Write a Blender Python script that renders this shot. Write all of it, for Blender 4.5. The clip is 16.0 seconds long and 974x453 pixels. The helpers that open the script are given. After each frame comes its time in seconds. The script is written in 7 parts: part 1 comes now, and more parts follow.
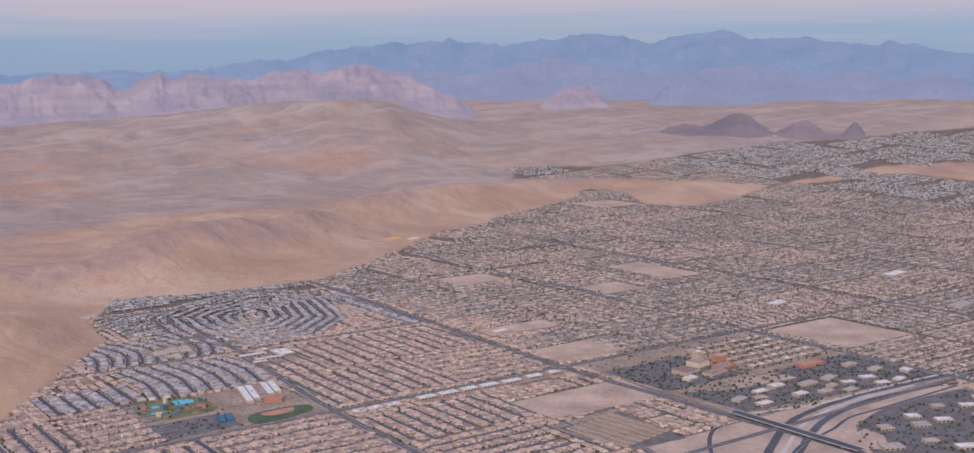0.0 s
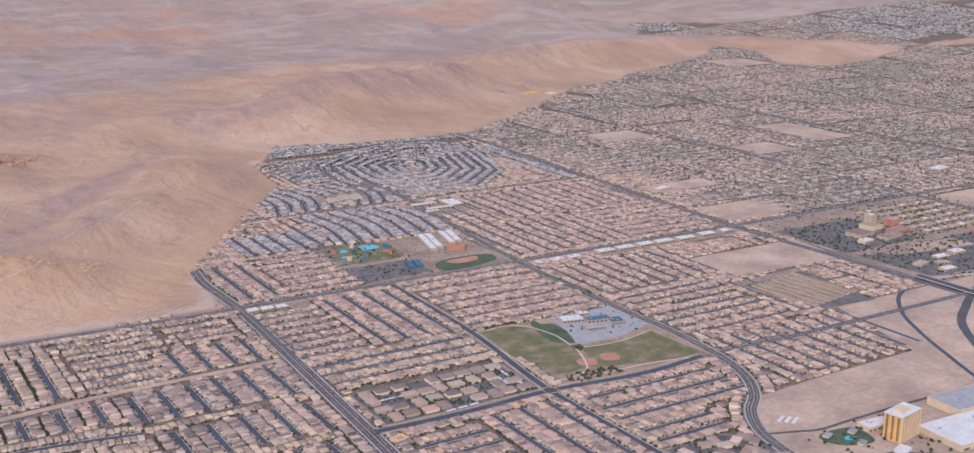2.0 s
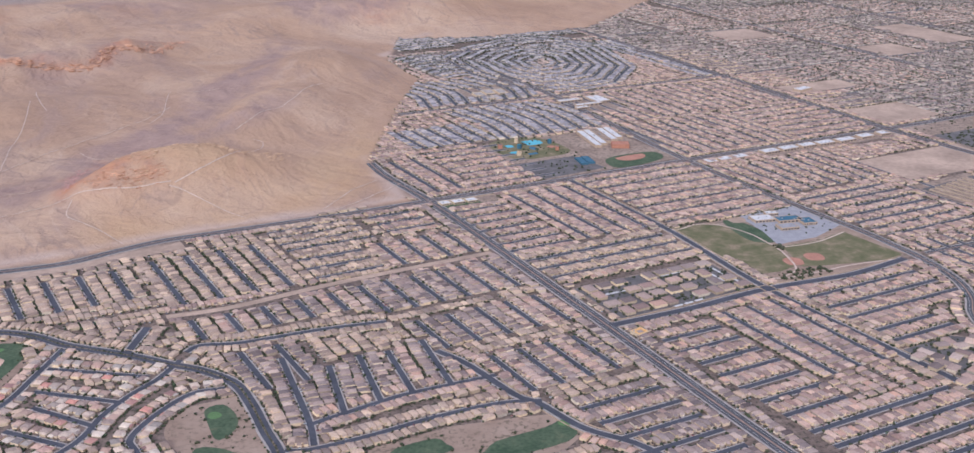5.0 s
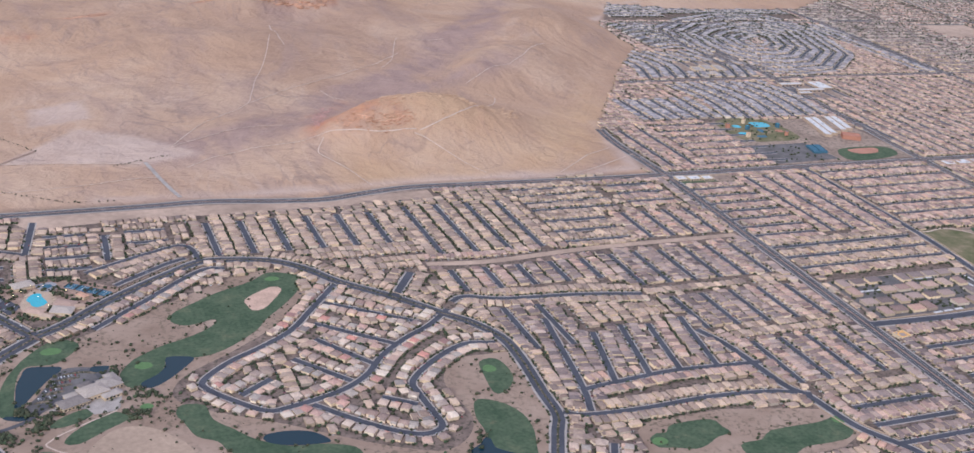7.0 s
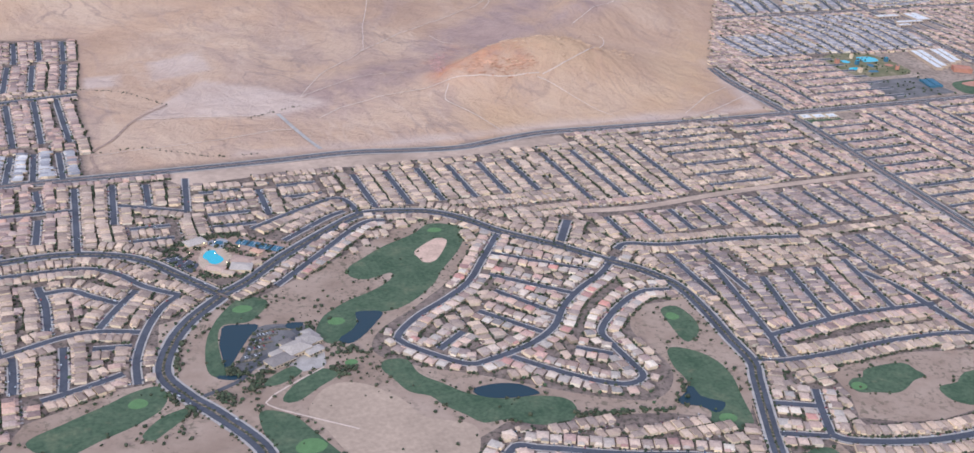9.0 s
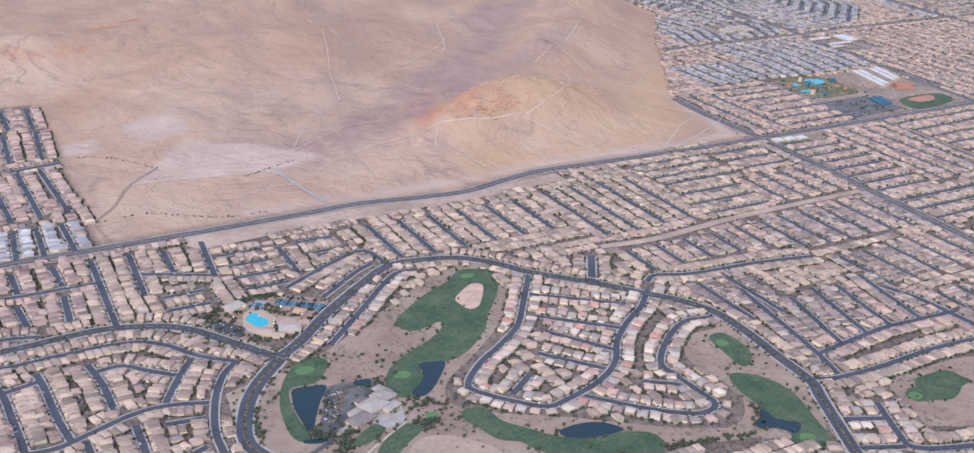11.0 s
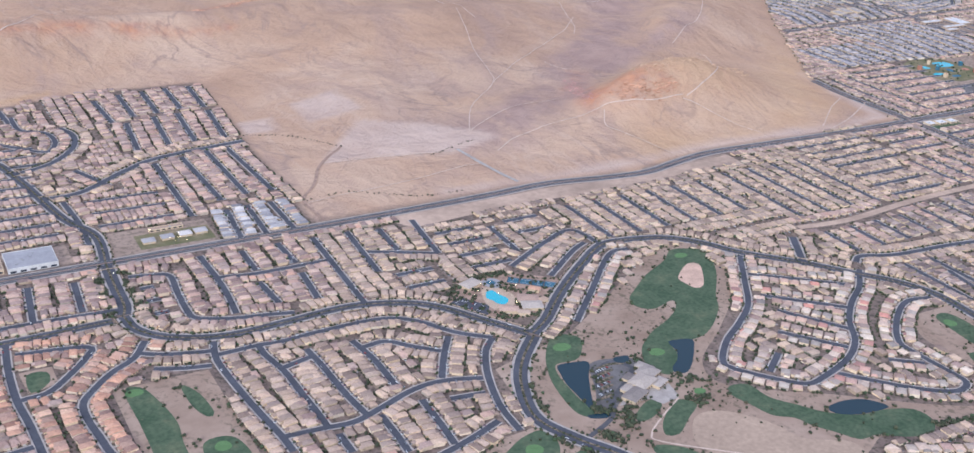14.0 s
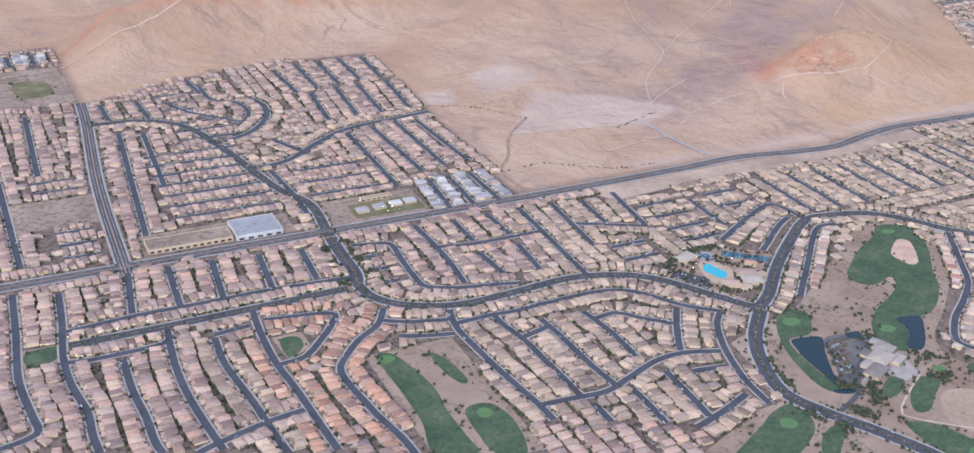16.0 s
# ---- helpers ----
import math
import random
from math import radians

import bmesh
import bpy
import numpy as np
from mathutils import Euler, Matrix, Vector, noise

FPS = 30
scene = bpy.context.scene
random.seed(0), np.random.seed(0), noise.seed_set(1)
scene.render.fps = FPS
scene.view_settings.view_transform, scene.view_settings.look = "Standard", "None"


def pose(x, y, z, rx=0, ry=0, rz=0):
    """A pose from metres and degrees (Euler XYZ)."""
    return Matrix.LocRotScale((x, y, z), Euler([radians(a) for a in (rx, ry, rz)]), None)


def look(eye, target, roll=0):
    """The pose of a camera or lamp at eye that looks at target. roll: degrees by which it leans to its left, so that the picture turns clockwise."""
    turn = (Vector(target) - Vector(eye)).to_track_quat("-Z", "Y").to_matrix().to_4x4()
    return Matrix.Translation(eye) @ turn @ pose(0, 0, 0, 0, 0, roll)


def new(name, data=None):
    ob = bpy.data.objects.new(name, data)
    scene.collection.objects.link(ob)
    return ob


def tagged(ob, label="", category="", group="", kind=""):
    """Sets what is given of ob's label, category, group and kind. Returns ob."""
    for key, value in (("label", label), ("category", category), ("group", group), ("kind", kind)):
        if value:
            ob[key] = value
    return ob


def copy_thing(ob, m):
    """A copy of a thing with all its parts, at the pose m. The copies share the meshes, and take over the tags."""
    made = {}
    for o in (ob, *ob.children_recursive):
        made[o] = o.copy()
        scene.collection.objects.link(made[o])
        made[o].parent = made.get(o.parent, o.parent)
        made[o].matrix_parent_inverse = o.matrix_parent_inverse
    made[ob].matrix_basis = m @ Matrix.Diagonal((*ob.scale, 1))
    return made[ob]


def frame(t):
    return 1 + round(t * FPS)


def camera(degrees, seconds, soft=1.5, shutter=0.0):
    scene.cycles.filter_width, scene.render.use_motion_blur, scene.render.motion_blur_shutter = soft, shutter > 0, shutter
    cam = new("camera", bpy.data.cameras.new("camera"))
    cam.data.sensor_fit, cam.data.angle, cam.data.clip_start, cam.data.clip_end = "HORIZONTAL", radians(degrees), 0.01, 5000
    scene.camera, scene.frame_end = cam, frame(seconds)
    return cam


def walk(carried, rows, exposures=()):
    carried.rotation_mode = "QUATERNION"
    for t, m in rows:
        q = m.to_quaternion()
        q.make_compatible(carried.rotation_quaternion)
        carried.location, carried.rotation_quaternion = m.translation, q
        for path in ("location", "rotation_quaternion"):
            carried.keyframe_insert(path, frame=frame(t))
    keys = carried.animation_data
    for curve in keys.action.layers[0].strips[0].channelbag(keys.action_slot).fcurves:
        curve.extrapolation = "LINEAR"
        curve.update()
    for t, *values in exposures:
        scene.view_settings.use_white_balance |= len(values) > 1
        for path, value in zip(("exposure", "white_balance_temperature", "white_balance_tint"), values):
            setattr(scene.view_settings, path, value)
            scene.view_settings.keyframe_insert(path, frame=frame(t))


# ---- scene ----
cam = camera(46.3, 16.0, 1.5)
PATH = [
    (0, (-165.763, -692.118, 232.862), (-164.586, -690.521, 232.603), -0.2),
    (0.5, (-180.97, -683.915, 232.872), (-179.816, -682.311, 232.557), 0.1),
    (1, (-196.179, -675.715, 232.888), (-195.056, -674.103, 232.51), 0.5),
    (1.5, (-211.396, -667.524, 232.911), (-210.318, -665.898, 232.469), 0.5),
    (2, (-226.64, -659.356, 232.938), (-225.618, -657.714, 232.431), 0.5),
    (2.5, (-241.929, -651.223, 232.973), (-240.922, -649.584, 232.424), 0.8),
    (3, (-257.266, -643.113, 233.014), (-256.247, -641.491, 232.439), 1.4),
    (3.2, (-263.422, -639.869, 233.034), (-262.401, -638.251, 232.449), 1.5),
    (5.3, (-328.259, -605.773, 233.801), (-327.311, -604.154, 233.113), 1.6),
    (5.5, (-334.46, -602.56, 233.824), (-333.522, -600.933, 233.136), 2.0),
    (6, (-350.016, -594.615, 233.885), (-349.131, -592.961, 233.193), 2.7),
    (6.5, (-365.583, -586.764, 233.951), (-364.769, -585.083, 233.235), 3.8),
    (7, (-381.17, -579.014, 234.02), (-380.408, -577.328, 233.261), 5.4),
    (7.5, (-396.829, -571.371, 234.099), (-396.145, -569.703, 233.234), 5.2),
    (8, (-412.609, -563.848, 234.183), (-411.985, -562.193, 233.248), 5.9),
    (8.5, (-428.56, -556.441, 234.273), (-427.975, -554.772, 233.34), 4.7),
    (9, (-444.68, -549.115, 234.367), (-443.949, -547.467, 233.501), 4.0),
    (9.2, (-451.177, -546.187, 234.404), (-450.391, -544.552, 233.563), 3.9),
    (11.3, (-519.873, -515.396, 235.688), (-518.941, -513.817, 234.89), 2.7),
    (11.5, (-526.383, -512.453, 235.725), (-525.458, -510.871, 234.922), 2.7),
    (12, (-542.561, -505.071, 235.819), (-541.652, -503.487, 235.004), 2.8),
    (12.5, (-558.628, -497.684, 235.911), (-557.712, -496.108, 235.089), 3.1),
    (13, (-574.596, -490.308, 236.0), (-573.667, -488.741, 235.173), 3.4),
    (13.5, (-590.471, -482.948, 236.082), (-589.542, -481.384, 235.249), 3.4),
    (14, (-606.248, -475.637, 236.156), (-605.315, -474.078, 235.321), 3.3),
    (14.5, (-621.947, -468.379, 236.22), (-621.013, -466.819, 235.387), 3.2),
    (15, (-637.614, -461.155, 236.271), (-636.71, -459.581, 235.433), 2.7),
    (15.5, (-653.258, -453.975, 236.308), (-652.392, -452.391, 235.448), 2.7),
    (16, (-668.896, -446.815, 236.33), (-668.069, -445.226, 235.441), 2.6),
]
walk(cam, [(t, look(eye, target, roll)) for t, eye, target, roll in PATH],
     exposures=[(0, -0.49, 5830, 14), (0.6, -0.30, 5830, 12), (1.5, -0.25, 5800, 11), (3, -0.20, 5720, 8), (5.5, -0.25, 5600, 8), (7, -0.22, 5640, 6), (8, -0.20, 5420, 4), (8.5, -0.11, 5380, 4), (9, -0.05, 5380, 4), (11.5, -0.04, 5380, 5), (16, -0.03, 5370, 4)])

# brightness of the sky and the sun
SKY_POWER, SUN_POWER = 0.10, 2.5
CLOUD, HIGH = (7.9, 6.8, 7.1), (5.5, 7.0, 9.0)
OVERHEAD = (1.25, 1.40, 1.62)

# ---- light ----
world = bpy.data.worlds.new("dawn_sky")
scene.world = world
world.use_nodes = True
wn, wl = world.node_tree.nodes, world.node_tree.links
wn.clear()
w_out = wn.new("ShaderNodeOutputWorld")
w_bg = wn.new("ShaderNodeBackground")
w_sky = wn.new("ShaderNodeTexSky")
w_sky.sky_type = "NISHITA"
w_sky.sun_disc = False
w_sky.sun_elevation = radians(16)
w_sky.sun_rotation = radians(226)
w_sky.air_density, w_sky.dust_density = 1.0, 2.5
# clear blue air low down, pinkish high cloud above it with a ragged, streaky edge
w_tc = wn.new("ShaderNodeTexCoord")
w_map = wn.new("ShaderNodeMapping")
w_map.inputs["Scale"].default_value = (1.3, 1.3, 22.0)
w_map.inputs["Rotation"].default_value = (0.03, 0.05, 0.0)
w_noise = wn.new("ShaderNodeTexNoise")
w_noise.inputs["Scale"].default_value = 2.0
w_noise.inputs["Detail"].default_value = 6.0
w_sep = wn.new("ShaderNodeSeparateXYZ")
w_edge = wn.new("ShaderNodeMath")
w_edge.operation = "MULTIPLY_ADD"
w_edge.inputs[1].default_value = 0.09
w_ramp = wn.new("ShaderNodeValToRGB")
w_ramp.color_ramp.elements[0].position, w_ramp.color_ramp.elements[1].position = 0.070, 0.115
w_mix = wn.new("ShaderNodeMixRGB")
w_mix.inputs["Color2"].default_value = (CLOUD[0], CLOUD[1], CLOUD[2], 1)
w_blue = wn.new("ShaderNodeMixRGB")
w_blue.inputs["Fac"].default_value = 0.7
w_blue.inputs["Color2"].default_value = (HIGH[0], HIGH[1], HIGH[2], 1)
wl.new(w_tc.outputs["Generated"], w_map.inputs["Vector"])
wl.new(w_tc.outputs["Generated"], w_sep.inputs["Vector"])
wl.new(w_map.outputs["Vector"], w_noise.inputs["Vector"])
wl.new(w_noise.outputs["Fac"], w_edge.inputs[0])
wl.new(w_sep.outputs["Z"], w_edge.inputs[2])
wl.new(w_edge.outputs[0], w_ramp.inputs["Fac"])
wl.new(w_ramp.outputs["Color"], w_mix.inputs["Fac"])
wl.new(w_sky.outputs["Color"], w_blue.inputs["Color1"])
wl.new(w_blue.outputs["Color"], w_mix.inputs["Color1"])
# an evenly veiled sky is brightest overhead
w_up = wn.new("ShaderNodeValToRGB")
w_up.color_ramp.elements[0].position, w_up.color_ramp.elements[0].color = 0.06, (1, 1, 1, 1)
w_up.color_ramp.elements[1].position, w_up.color_ramp.elements[1].color = 0.75, (*OVERHEAD, 1)
w_mul = wn.new("ShaderNodeMixRGB")
w_mul.blend_type = "MULTIPLY"
w_mul.inputs["Fac"].default_value = 1.0
wl.new(w_sep.outputs["Z"], w_up.inputs["Fac"])
wl.new(w_mix.outputs["Color"], w_mul.inputs["Color1"])
wl.new(w_up.outputs["Color"], w_mul.inputs["Color2"])
wl.new(w_mul.outputs["Color"], w_bg.inputs["Color"])
wl.new(w_bg.outputs["Background"], w_out.inputs["Surface"])
w_bg.inputs["Strength"].default_value = SKY_POWER

sun = new("sun", bpy.data.lights.new("sun", "SUN"))
sun.data.energy = SUN_POWER
sun.data.angle = radians(12)
sun.data.color = (1.0, 0.93, 0.85)
sun.matrix_world = look((-260, -250, 150), (0, 0, 0))


# ---- materials ----
def material(name, build, rough=0.9, spec=0.2):
    m = bpy.data.materials.new(name)
    m.use_nodes = True
    n, l = m.node_tree.nodes, m.node_tree.links
    bsdf = n["Principled BSDF"]
    bsdf.inputs["Roughness"].default_value = rough
    bsdf.inputs["Specular IOR Level"].default_value = spec
    build(n, l, bsdf)
    return m


def noise_tex(n, l, scale, detail=4.0, rough=0.55, stretch=None, distort=0.0):
    tc = n.new("ShaderNodeNewGeometry")
    tex = n.new("ShaderNodeTexNoise")
    tex.inputs["Scale"].default_value = scale
    tex.inputs["Detail"].default_value = detail
    tex.inputs["Roughness"].default_value = rough
    tex.inputs["Distortion"].default_value = distort
    if stretch:
        mp = n.new("ShaderNodeMapping")
        mp.inputs["Scale"].default_value = stretch
        l.new(tc.outputs["Position"], mp.inputs["Vector"])
        l.new(mp.outputs["Vector"], tex.inputs["Vector"])
    else:
        l.new(tc.outputs["Position"], tex.inputs["Vector"])
    return tex.outputs["Fac"]


def ramp(n, l, fac, stops):
    r = n.new("ShaderNodeValToRGB")
    while len(r.color_ramp.elements) < len(stops):
        r.color_ramp.elements.new(0.5)
    for e, (p, c) in zip(r.color_ramp.elements, stops):
        e.position, e.color = p, (*c, 1) if len(c) == 3 else c
    l.new(fac, r.inputs["Fac"])
    return r.outputs["Color"]


def mix(n, l, fac, a, b, mode="MIX"):
    m = n.new("ShaderNodeMixRGB")
    m.blend_type = mode
    for s, v in (("Fac", fac), ("Color1", a), ("Color2", b)):
        if isinstance(v, (int, float)):
            m.inputs[s].default_value = v
        elif isinstance(v, tuple):
            m.inputs[s].default_value = (*v, 1)
        else:
            l.new(v, m.inputs[s])
    return m.outputs["Color"]


def bump(n, l, bsdf, height, strength, distance):
    b = n.new("ShaderNodeBump")
    b.inputs["Strength"].default_value = strength
    b.inputs["Distance"].default_value = distance
    l.new(height, b.inputs["Height"])
    l.new(b.outputs["Normal"], bsdf.inputs["Normal"])


def attr(n, name):
    a = n.new("ShaderNodeAttribute")
    a.attribute_name = name
    return a.outputs["Fac"]


def plain(colour, var=0.25, scale=0.6, rough=0.9, spec=0.2, relief=0.0):
    """A surface of one colour with soft blotches and fine grain."""
    dark = tuple(c * (1 - var) for c in colour)
    light = tuple(min(1, c * (1 + var)) for c in colour)

    def build(n, l, b):
        big = ramp(n, l, noise_tex(n, l, scale), [(0.3, dark), (0.7, light)])
        fine = ramp(n, l, noise_tex(n, l, scale * 9, 3.0), [(0.3, (0.8, 0.8, 0.8)), (0.7, (1.15, 1.15, 1.15))])
        l.new(mix(n, l, 0.7, big, fine, "MULTIPLY"), b.inputs["Base Color"])
        if relief:
            bump(n, l, b, noise_tex(n, l, scale * 6, 3.0), 0.5, relief)
    return lambda name: material(name, build, rough, spec)


def masked(n, l, name, scale, lo, hi):
    """A soil zone broken up by its own grain."""
    grain = ramp(n, l, noise_tex(n, l, scale, 8.0, 0.62, (1.0, 0.6, 1.0), 1.0), [(lo, (0.35, 0.35, 0.35)), (hi, (1, 1, 1))])
    return mix(n, l, 1.0, grain, attr(n, name), "MULTIPLY")


def ground_build(n, l, b):
    # desert soil: tan and orange flats, grey-violet gravel, rust outcrops
    broad = ramp(n, l, noise_tex(n, l, 0.006, 7.0, 0.62, distort=0.6), [(0.30, (0.395, 0.255, 0.172)), (0.50, (0.495, 0.328, 0.222)), (0.68, (0.575, 0.41, 0.294))])
    gravel = ramp(n, l, noise_tex(n, l, 0.014, 9.0, 0.66, (1.0, 0.5, 1.0), 1.6), [(0.50, (0, 0, 0)), (0.66, (0.6, 0.6, 0.6))])
    soil = mix(n, l, gravel, broad, (0.385, 0.268, 0.218))
    for scale, spread, colour, amount in ((0.010, (1.0, 0.4, 1.0), (0.62, 0.47, 0.37), 0.25), (0.012, (1.0, 0.45, 1.0), (0.30, 0.215, 0.18), 0.6), (0.030, (1.0, 0.5, 1.0), (0.33, 0.235, 0.19), 0.5)):
        line = ramp(n, l, noise_tex(n, l, scale, 5.0, 0.5, spread, 1.2), [(0.486, (0, 0, 0)), (0.5, (amount, amount, amount)), (0.514, (0, 0, 0))])
        reach = ramp(n, l, noise_tex(n, l, scale * 0.45, 3.0), [(0.46, (0, 0, 0)), (0.60, (1, 1, 1))])
        soil = mix(n, l, mix(n, l, 1.0, line, reach, "MULTIPLY"), soil, colour)
    rust = mix(n, l, masked(n, l, "rust", 0.07, 0.36, 0.56), soil, ramp(n, l, noise_tex(n, l, 0.12, 6.0, 0.65), [(0.3, (0.37, 0.19, 0.155)), (0.55, (0.53, 0.255, 0.145)), (0.75, (0.56, 0.34, 0.22))]))
    rock = mix(n, l, masked(n, l, "dark", 0.035, 0.38, 0.54), rust, ramp(n, l, noise_tex(n, l, 0.05, 7.0, 0.65), [(0.3, (0.30, 0.205, 0.185)), (0.7, (0.42, 0.295, 0.25))]))
    rock = mix(n, l, masked(n, l, "sandy", 0.05, 0.3, 0.5), rock, ramp(n, l, noise_tex(n, l, 0.03, 7.0, 0.62), [(0.3, (0.505, 0.32, 0.188)), (0.7, (0.60, 0.41, 0.256))]))
    # grey soil past the ridges, with haze of distance mixed into its colour
    rock = mix(n, l, masked(n, l, "grey", 0.01, 0.3, 0.5), rock, ramp(n, l, noise_tex(n, l, 0.012, 8.0, 0.65, (1.0, 0.5, 1.0), 0.8), [(0.3, (0.285, 0.225, 0.198)), (0.5, (0.36, 0.282, 0.245)), (0.72, (0.445, 0.35, 0.30))]))
    streak = ramp(n, l, noise_tex(n, l, 0.004, 7.0, 0.6, (1.0, 3.2, 1.0), 0.8), [(0.50, (0, 0, 0)), (0.60, (0.5, 0.5, 0.5)), (0.66, (0.15, 0.15, 0.15))])
    rock = mix(n, l, mix(n, l, 1.0, streak, attr(n, "grey"), "MULTIPLY"), rock, (0.53, 0.43, 0.375))
    scrub = ramp(n, l, noise_tex(n, l, 0.9, 2.0, 0.6), [(0.60, (0, 0, 0)), (0.70, (0.25, 0.25, 0.25))])
    wild = mix(n, l, scrub, rock, (0.17, 0.14, 0.09))
    wild = mix(n, l, attr(n, "pale"), wild, ramp(n, l, noise_tex(n, l, 0.04, 6.0, 0.62), [(0.3, (0.51, 0.375, 0.30)), (0.7, (0.60, 0.465, 0.385))]))
    l.new(mix(n, l, attr(n, "wild"), yard_colour(n, l), wild), b.inputs["Base Color"])
    # branching gullies cut the slopes, with finer rills and stones between them
    gully = ramp(n, l, noise_tex(n, l, 0.011, 6.0, 0.55, None, 0.4), [(0.34, (0.62, 0.62, 0.62)), (0.5, (0, 0, 0)), (0.66, (0.62, 0.62, 0.62))])
    stones = ramp(n, l, noise_tex(n, l, 0.11, 9.0, 0.64, distort=0.5), [(0.2, (0, 0, 0)), (0.8, (0.38, 0.38, 0.38))])
    bump(n, l, b, mix(n, l, 1.0, gully, stones, "ADD"), 1.0, 3.4)


def yard_colour(n, l):
    """Raked gravel yards, grey to pink-brown, with low planting."""
    yard = ramp(n, l, noise_tex(n, l, 0.22, 4.0, 0.6), [(0.3, (0.145, 0.11, 0.094)), (0.7, (0.29, 0.218, 0.176))])
    plant = ramp(n, l, noise_tex(n, l, 0.5, 3.0, 0.6), [(0.50, (0, 0, 0)), (0.62, (0.7, 0.7, 0.7))])
    return mix(n, l, plant, yard, (0.056, 0.056, 0.042))


GROUND = material("desert_ground", ground_build, 0.95, 0.1)
YARD = material("yard_gravel", lambda n, l, b: l.new(yard_colour(n, l), b.inputs["Base Color"]), 0.95, 0.1)


def roof_build(stops):
    def build(n, l, b):
        oi = n.new("ShaderNodeObjectInfo")
        geo = n.new("ShaderNodeNewGeometry")
        add = n.new("ShaderNodeMath")
        add.operation = "ADD"
        l.new(oi.outputs["Random"], add.inputs[0])
        l.new(geo.outputs["Random Per Island"], add.inputs[1])
        fr = n.new("ShaderNodeMath")
        fr.operation = "FRACT"
        l.new(add.outputs[0], fr.inputs[0])
        base = ramp(n, l, fr.outputs[0], stops)
        tone = ramp(n, l, noise_tex(n, l, 1.5, 4.0), [(0.3, (0.78, 0.78, 0.78)), (0.7, (1.15, 1.15, 1.15))])
        base = mix(n, l, 0.8, base, tone, "MULTIPLY")
        mul = n.new("ShaderNodeMath")
        mul.operation = "MULTIPLY"
        mul.inputs[1].default_value = 17.0
        l.new(fr.outputs[0], mul.inputs[0])
        own = n.new("ShaderNodeMath")
        own.operation = "FRACT"
        l.new(mul.outputs[0], own.inputs[0])
        lot = ramp(n, l, own.outputs[0], [(0.0, (0.56, 0.56, 0.60)), (0.5, (0.96, 0.96, 0.97)), (1.0, (1.34, 1.30, 1.24))])
        l.new(mix(n, l, 1.0, base, lot, "MULTIPLY"), b.inputs["Base Color"])
        bump(n, l, b, noise_tex(n, l, 7.0, 2.0), 0.4, 0.05)
    return build


ROOFS = {
    # brown tiles, kept dark to put dimness into the roof colour of whole districts
    "brown": material("concrete_tile_brown_dimmed", roof_build([(0.0, (0.215, 0.165, 0.149)), (0.35, (0.36, 0.275, 0.240)), (0.6, (0.27, 0.215, 0.197)), (0.8, (0.47, 0.37, 0.317)), (1.0, (0.33, 0.235, 0.197))])),
    "pink": material("clay_tile_pink", roof_build([(0.0, (0.37, 0.252, 0.209)), (0.35, (0.47, 0.33, 0.270)), (0.6, (0.40, 0.30, 0.259)), (0.8, (0.54, 0.40, 0.321)), (1.0, (0.495, 0.31, 0.237))])),
    "orange": material("clay_tile_orange", roof_build([(0.0, (0.483, 0.274, 0.190)), (0.4, (0.551, 0.330, 0.230)), (0.7, (0.435, 0.285, 0.224)), (1.0, (0.597, 0.399, 0.289))])),
    "tan": material("concrete_tile_tan", roof_build([(0.0, (0.385, 0.281, 0.214)), (0.4, (0.505, 0.370, 0.279)), (0.7, (0.42, 0.320, 0.260)), (1.0, (0.58, 0.434, 0.320))])),
    # grey tiles; their bluish cast is painted haze
    "grey": material("concrete_tile_grey_hazed", roof_build([(0.0, (0.29, 0.272, 0.282)), (0.4, (0.385, 0.352, 0.355)), (0.7, (0.33, 0.31, 0.32)), (1.0, (0.445, 0.395, 0.385))])),
    "villa": material("clay_tile_villa", roof_build([(0.0, (0.50, 0.347, 0.270)), (0.25, (0.58, 0.473, 0.382)), (0.5, (0.50, 0.331, 0.260)), (0.7, (0.62, 0.525, 0.431)), (0.85, (0.44, 0.378, 0.323)), (1.0, (0.50, 0.247, 0.201))])),
    "slate": material("flat_tile_slate", roof_build([(0.0, (0.360, 0.344, 0.344)), (0.5, (0.452, 0.424, 0.417)), (1.0, (0.547, 0.515, 0.499))])),
}
ROOFS["sand"] = material("flat_tile_sand", roof_build([(0.0, (0.35, 0.30, 0.26)), (0.5, (0.43, 0.37, 0.32)), (1.0, (0.50, 0.43, 0.37))]))
STUCCO = material("stucco_cream", roof_build([(0.0, (0.62, 0.475, 0.325)), (0.35, (0.72, 0.575, 0.40)), (0.7, (0.60, 0.475, 0.37)), (1.0, (0.74, 0.635, 0.50))]))
# walls of far houses, greyed so that haze sits in the colour
STUCCO_HAZED = material("stucco_hazed", roof_build([(0.0, (0.50, 0.43, 0.36)), (0.5, (0.58, 0.50, 0.43)), (1.0, (0.62, 0.56, 0.50))]))
GARAGE = plain((0.62, 0.55, 0.47), 0.1)("garage_door_paint")
GLASS = material("window_glass", lambda n, l, b: setattr(b.inputs["Base Color"], "default_value", (0.03, 0.04, 0.06, 1)), 0.08, 0.6)
ASPHALT = plain((0.085, 0.088, 0.105), 0.2, 0.08, 0.85)("asphalt")
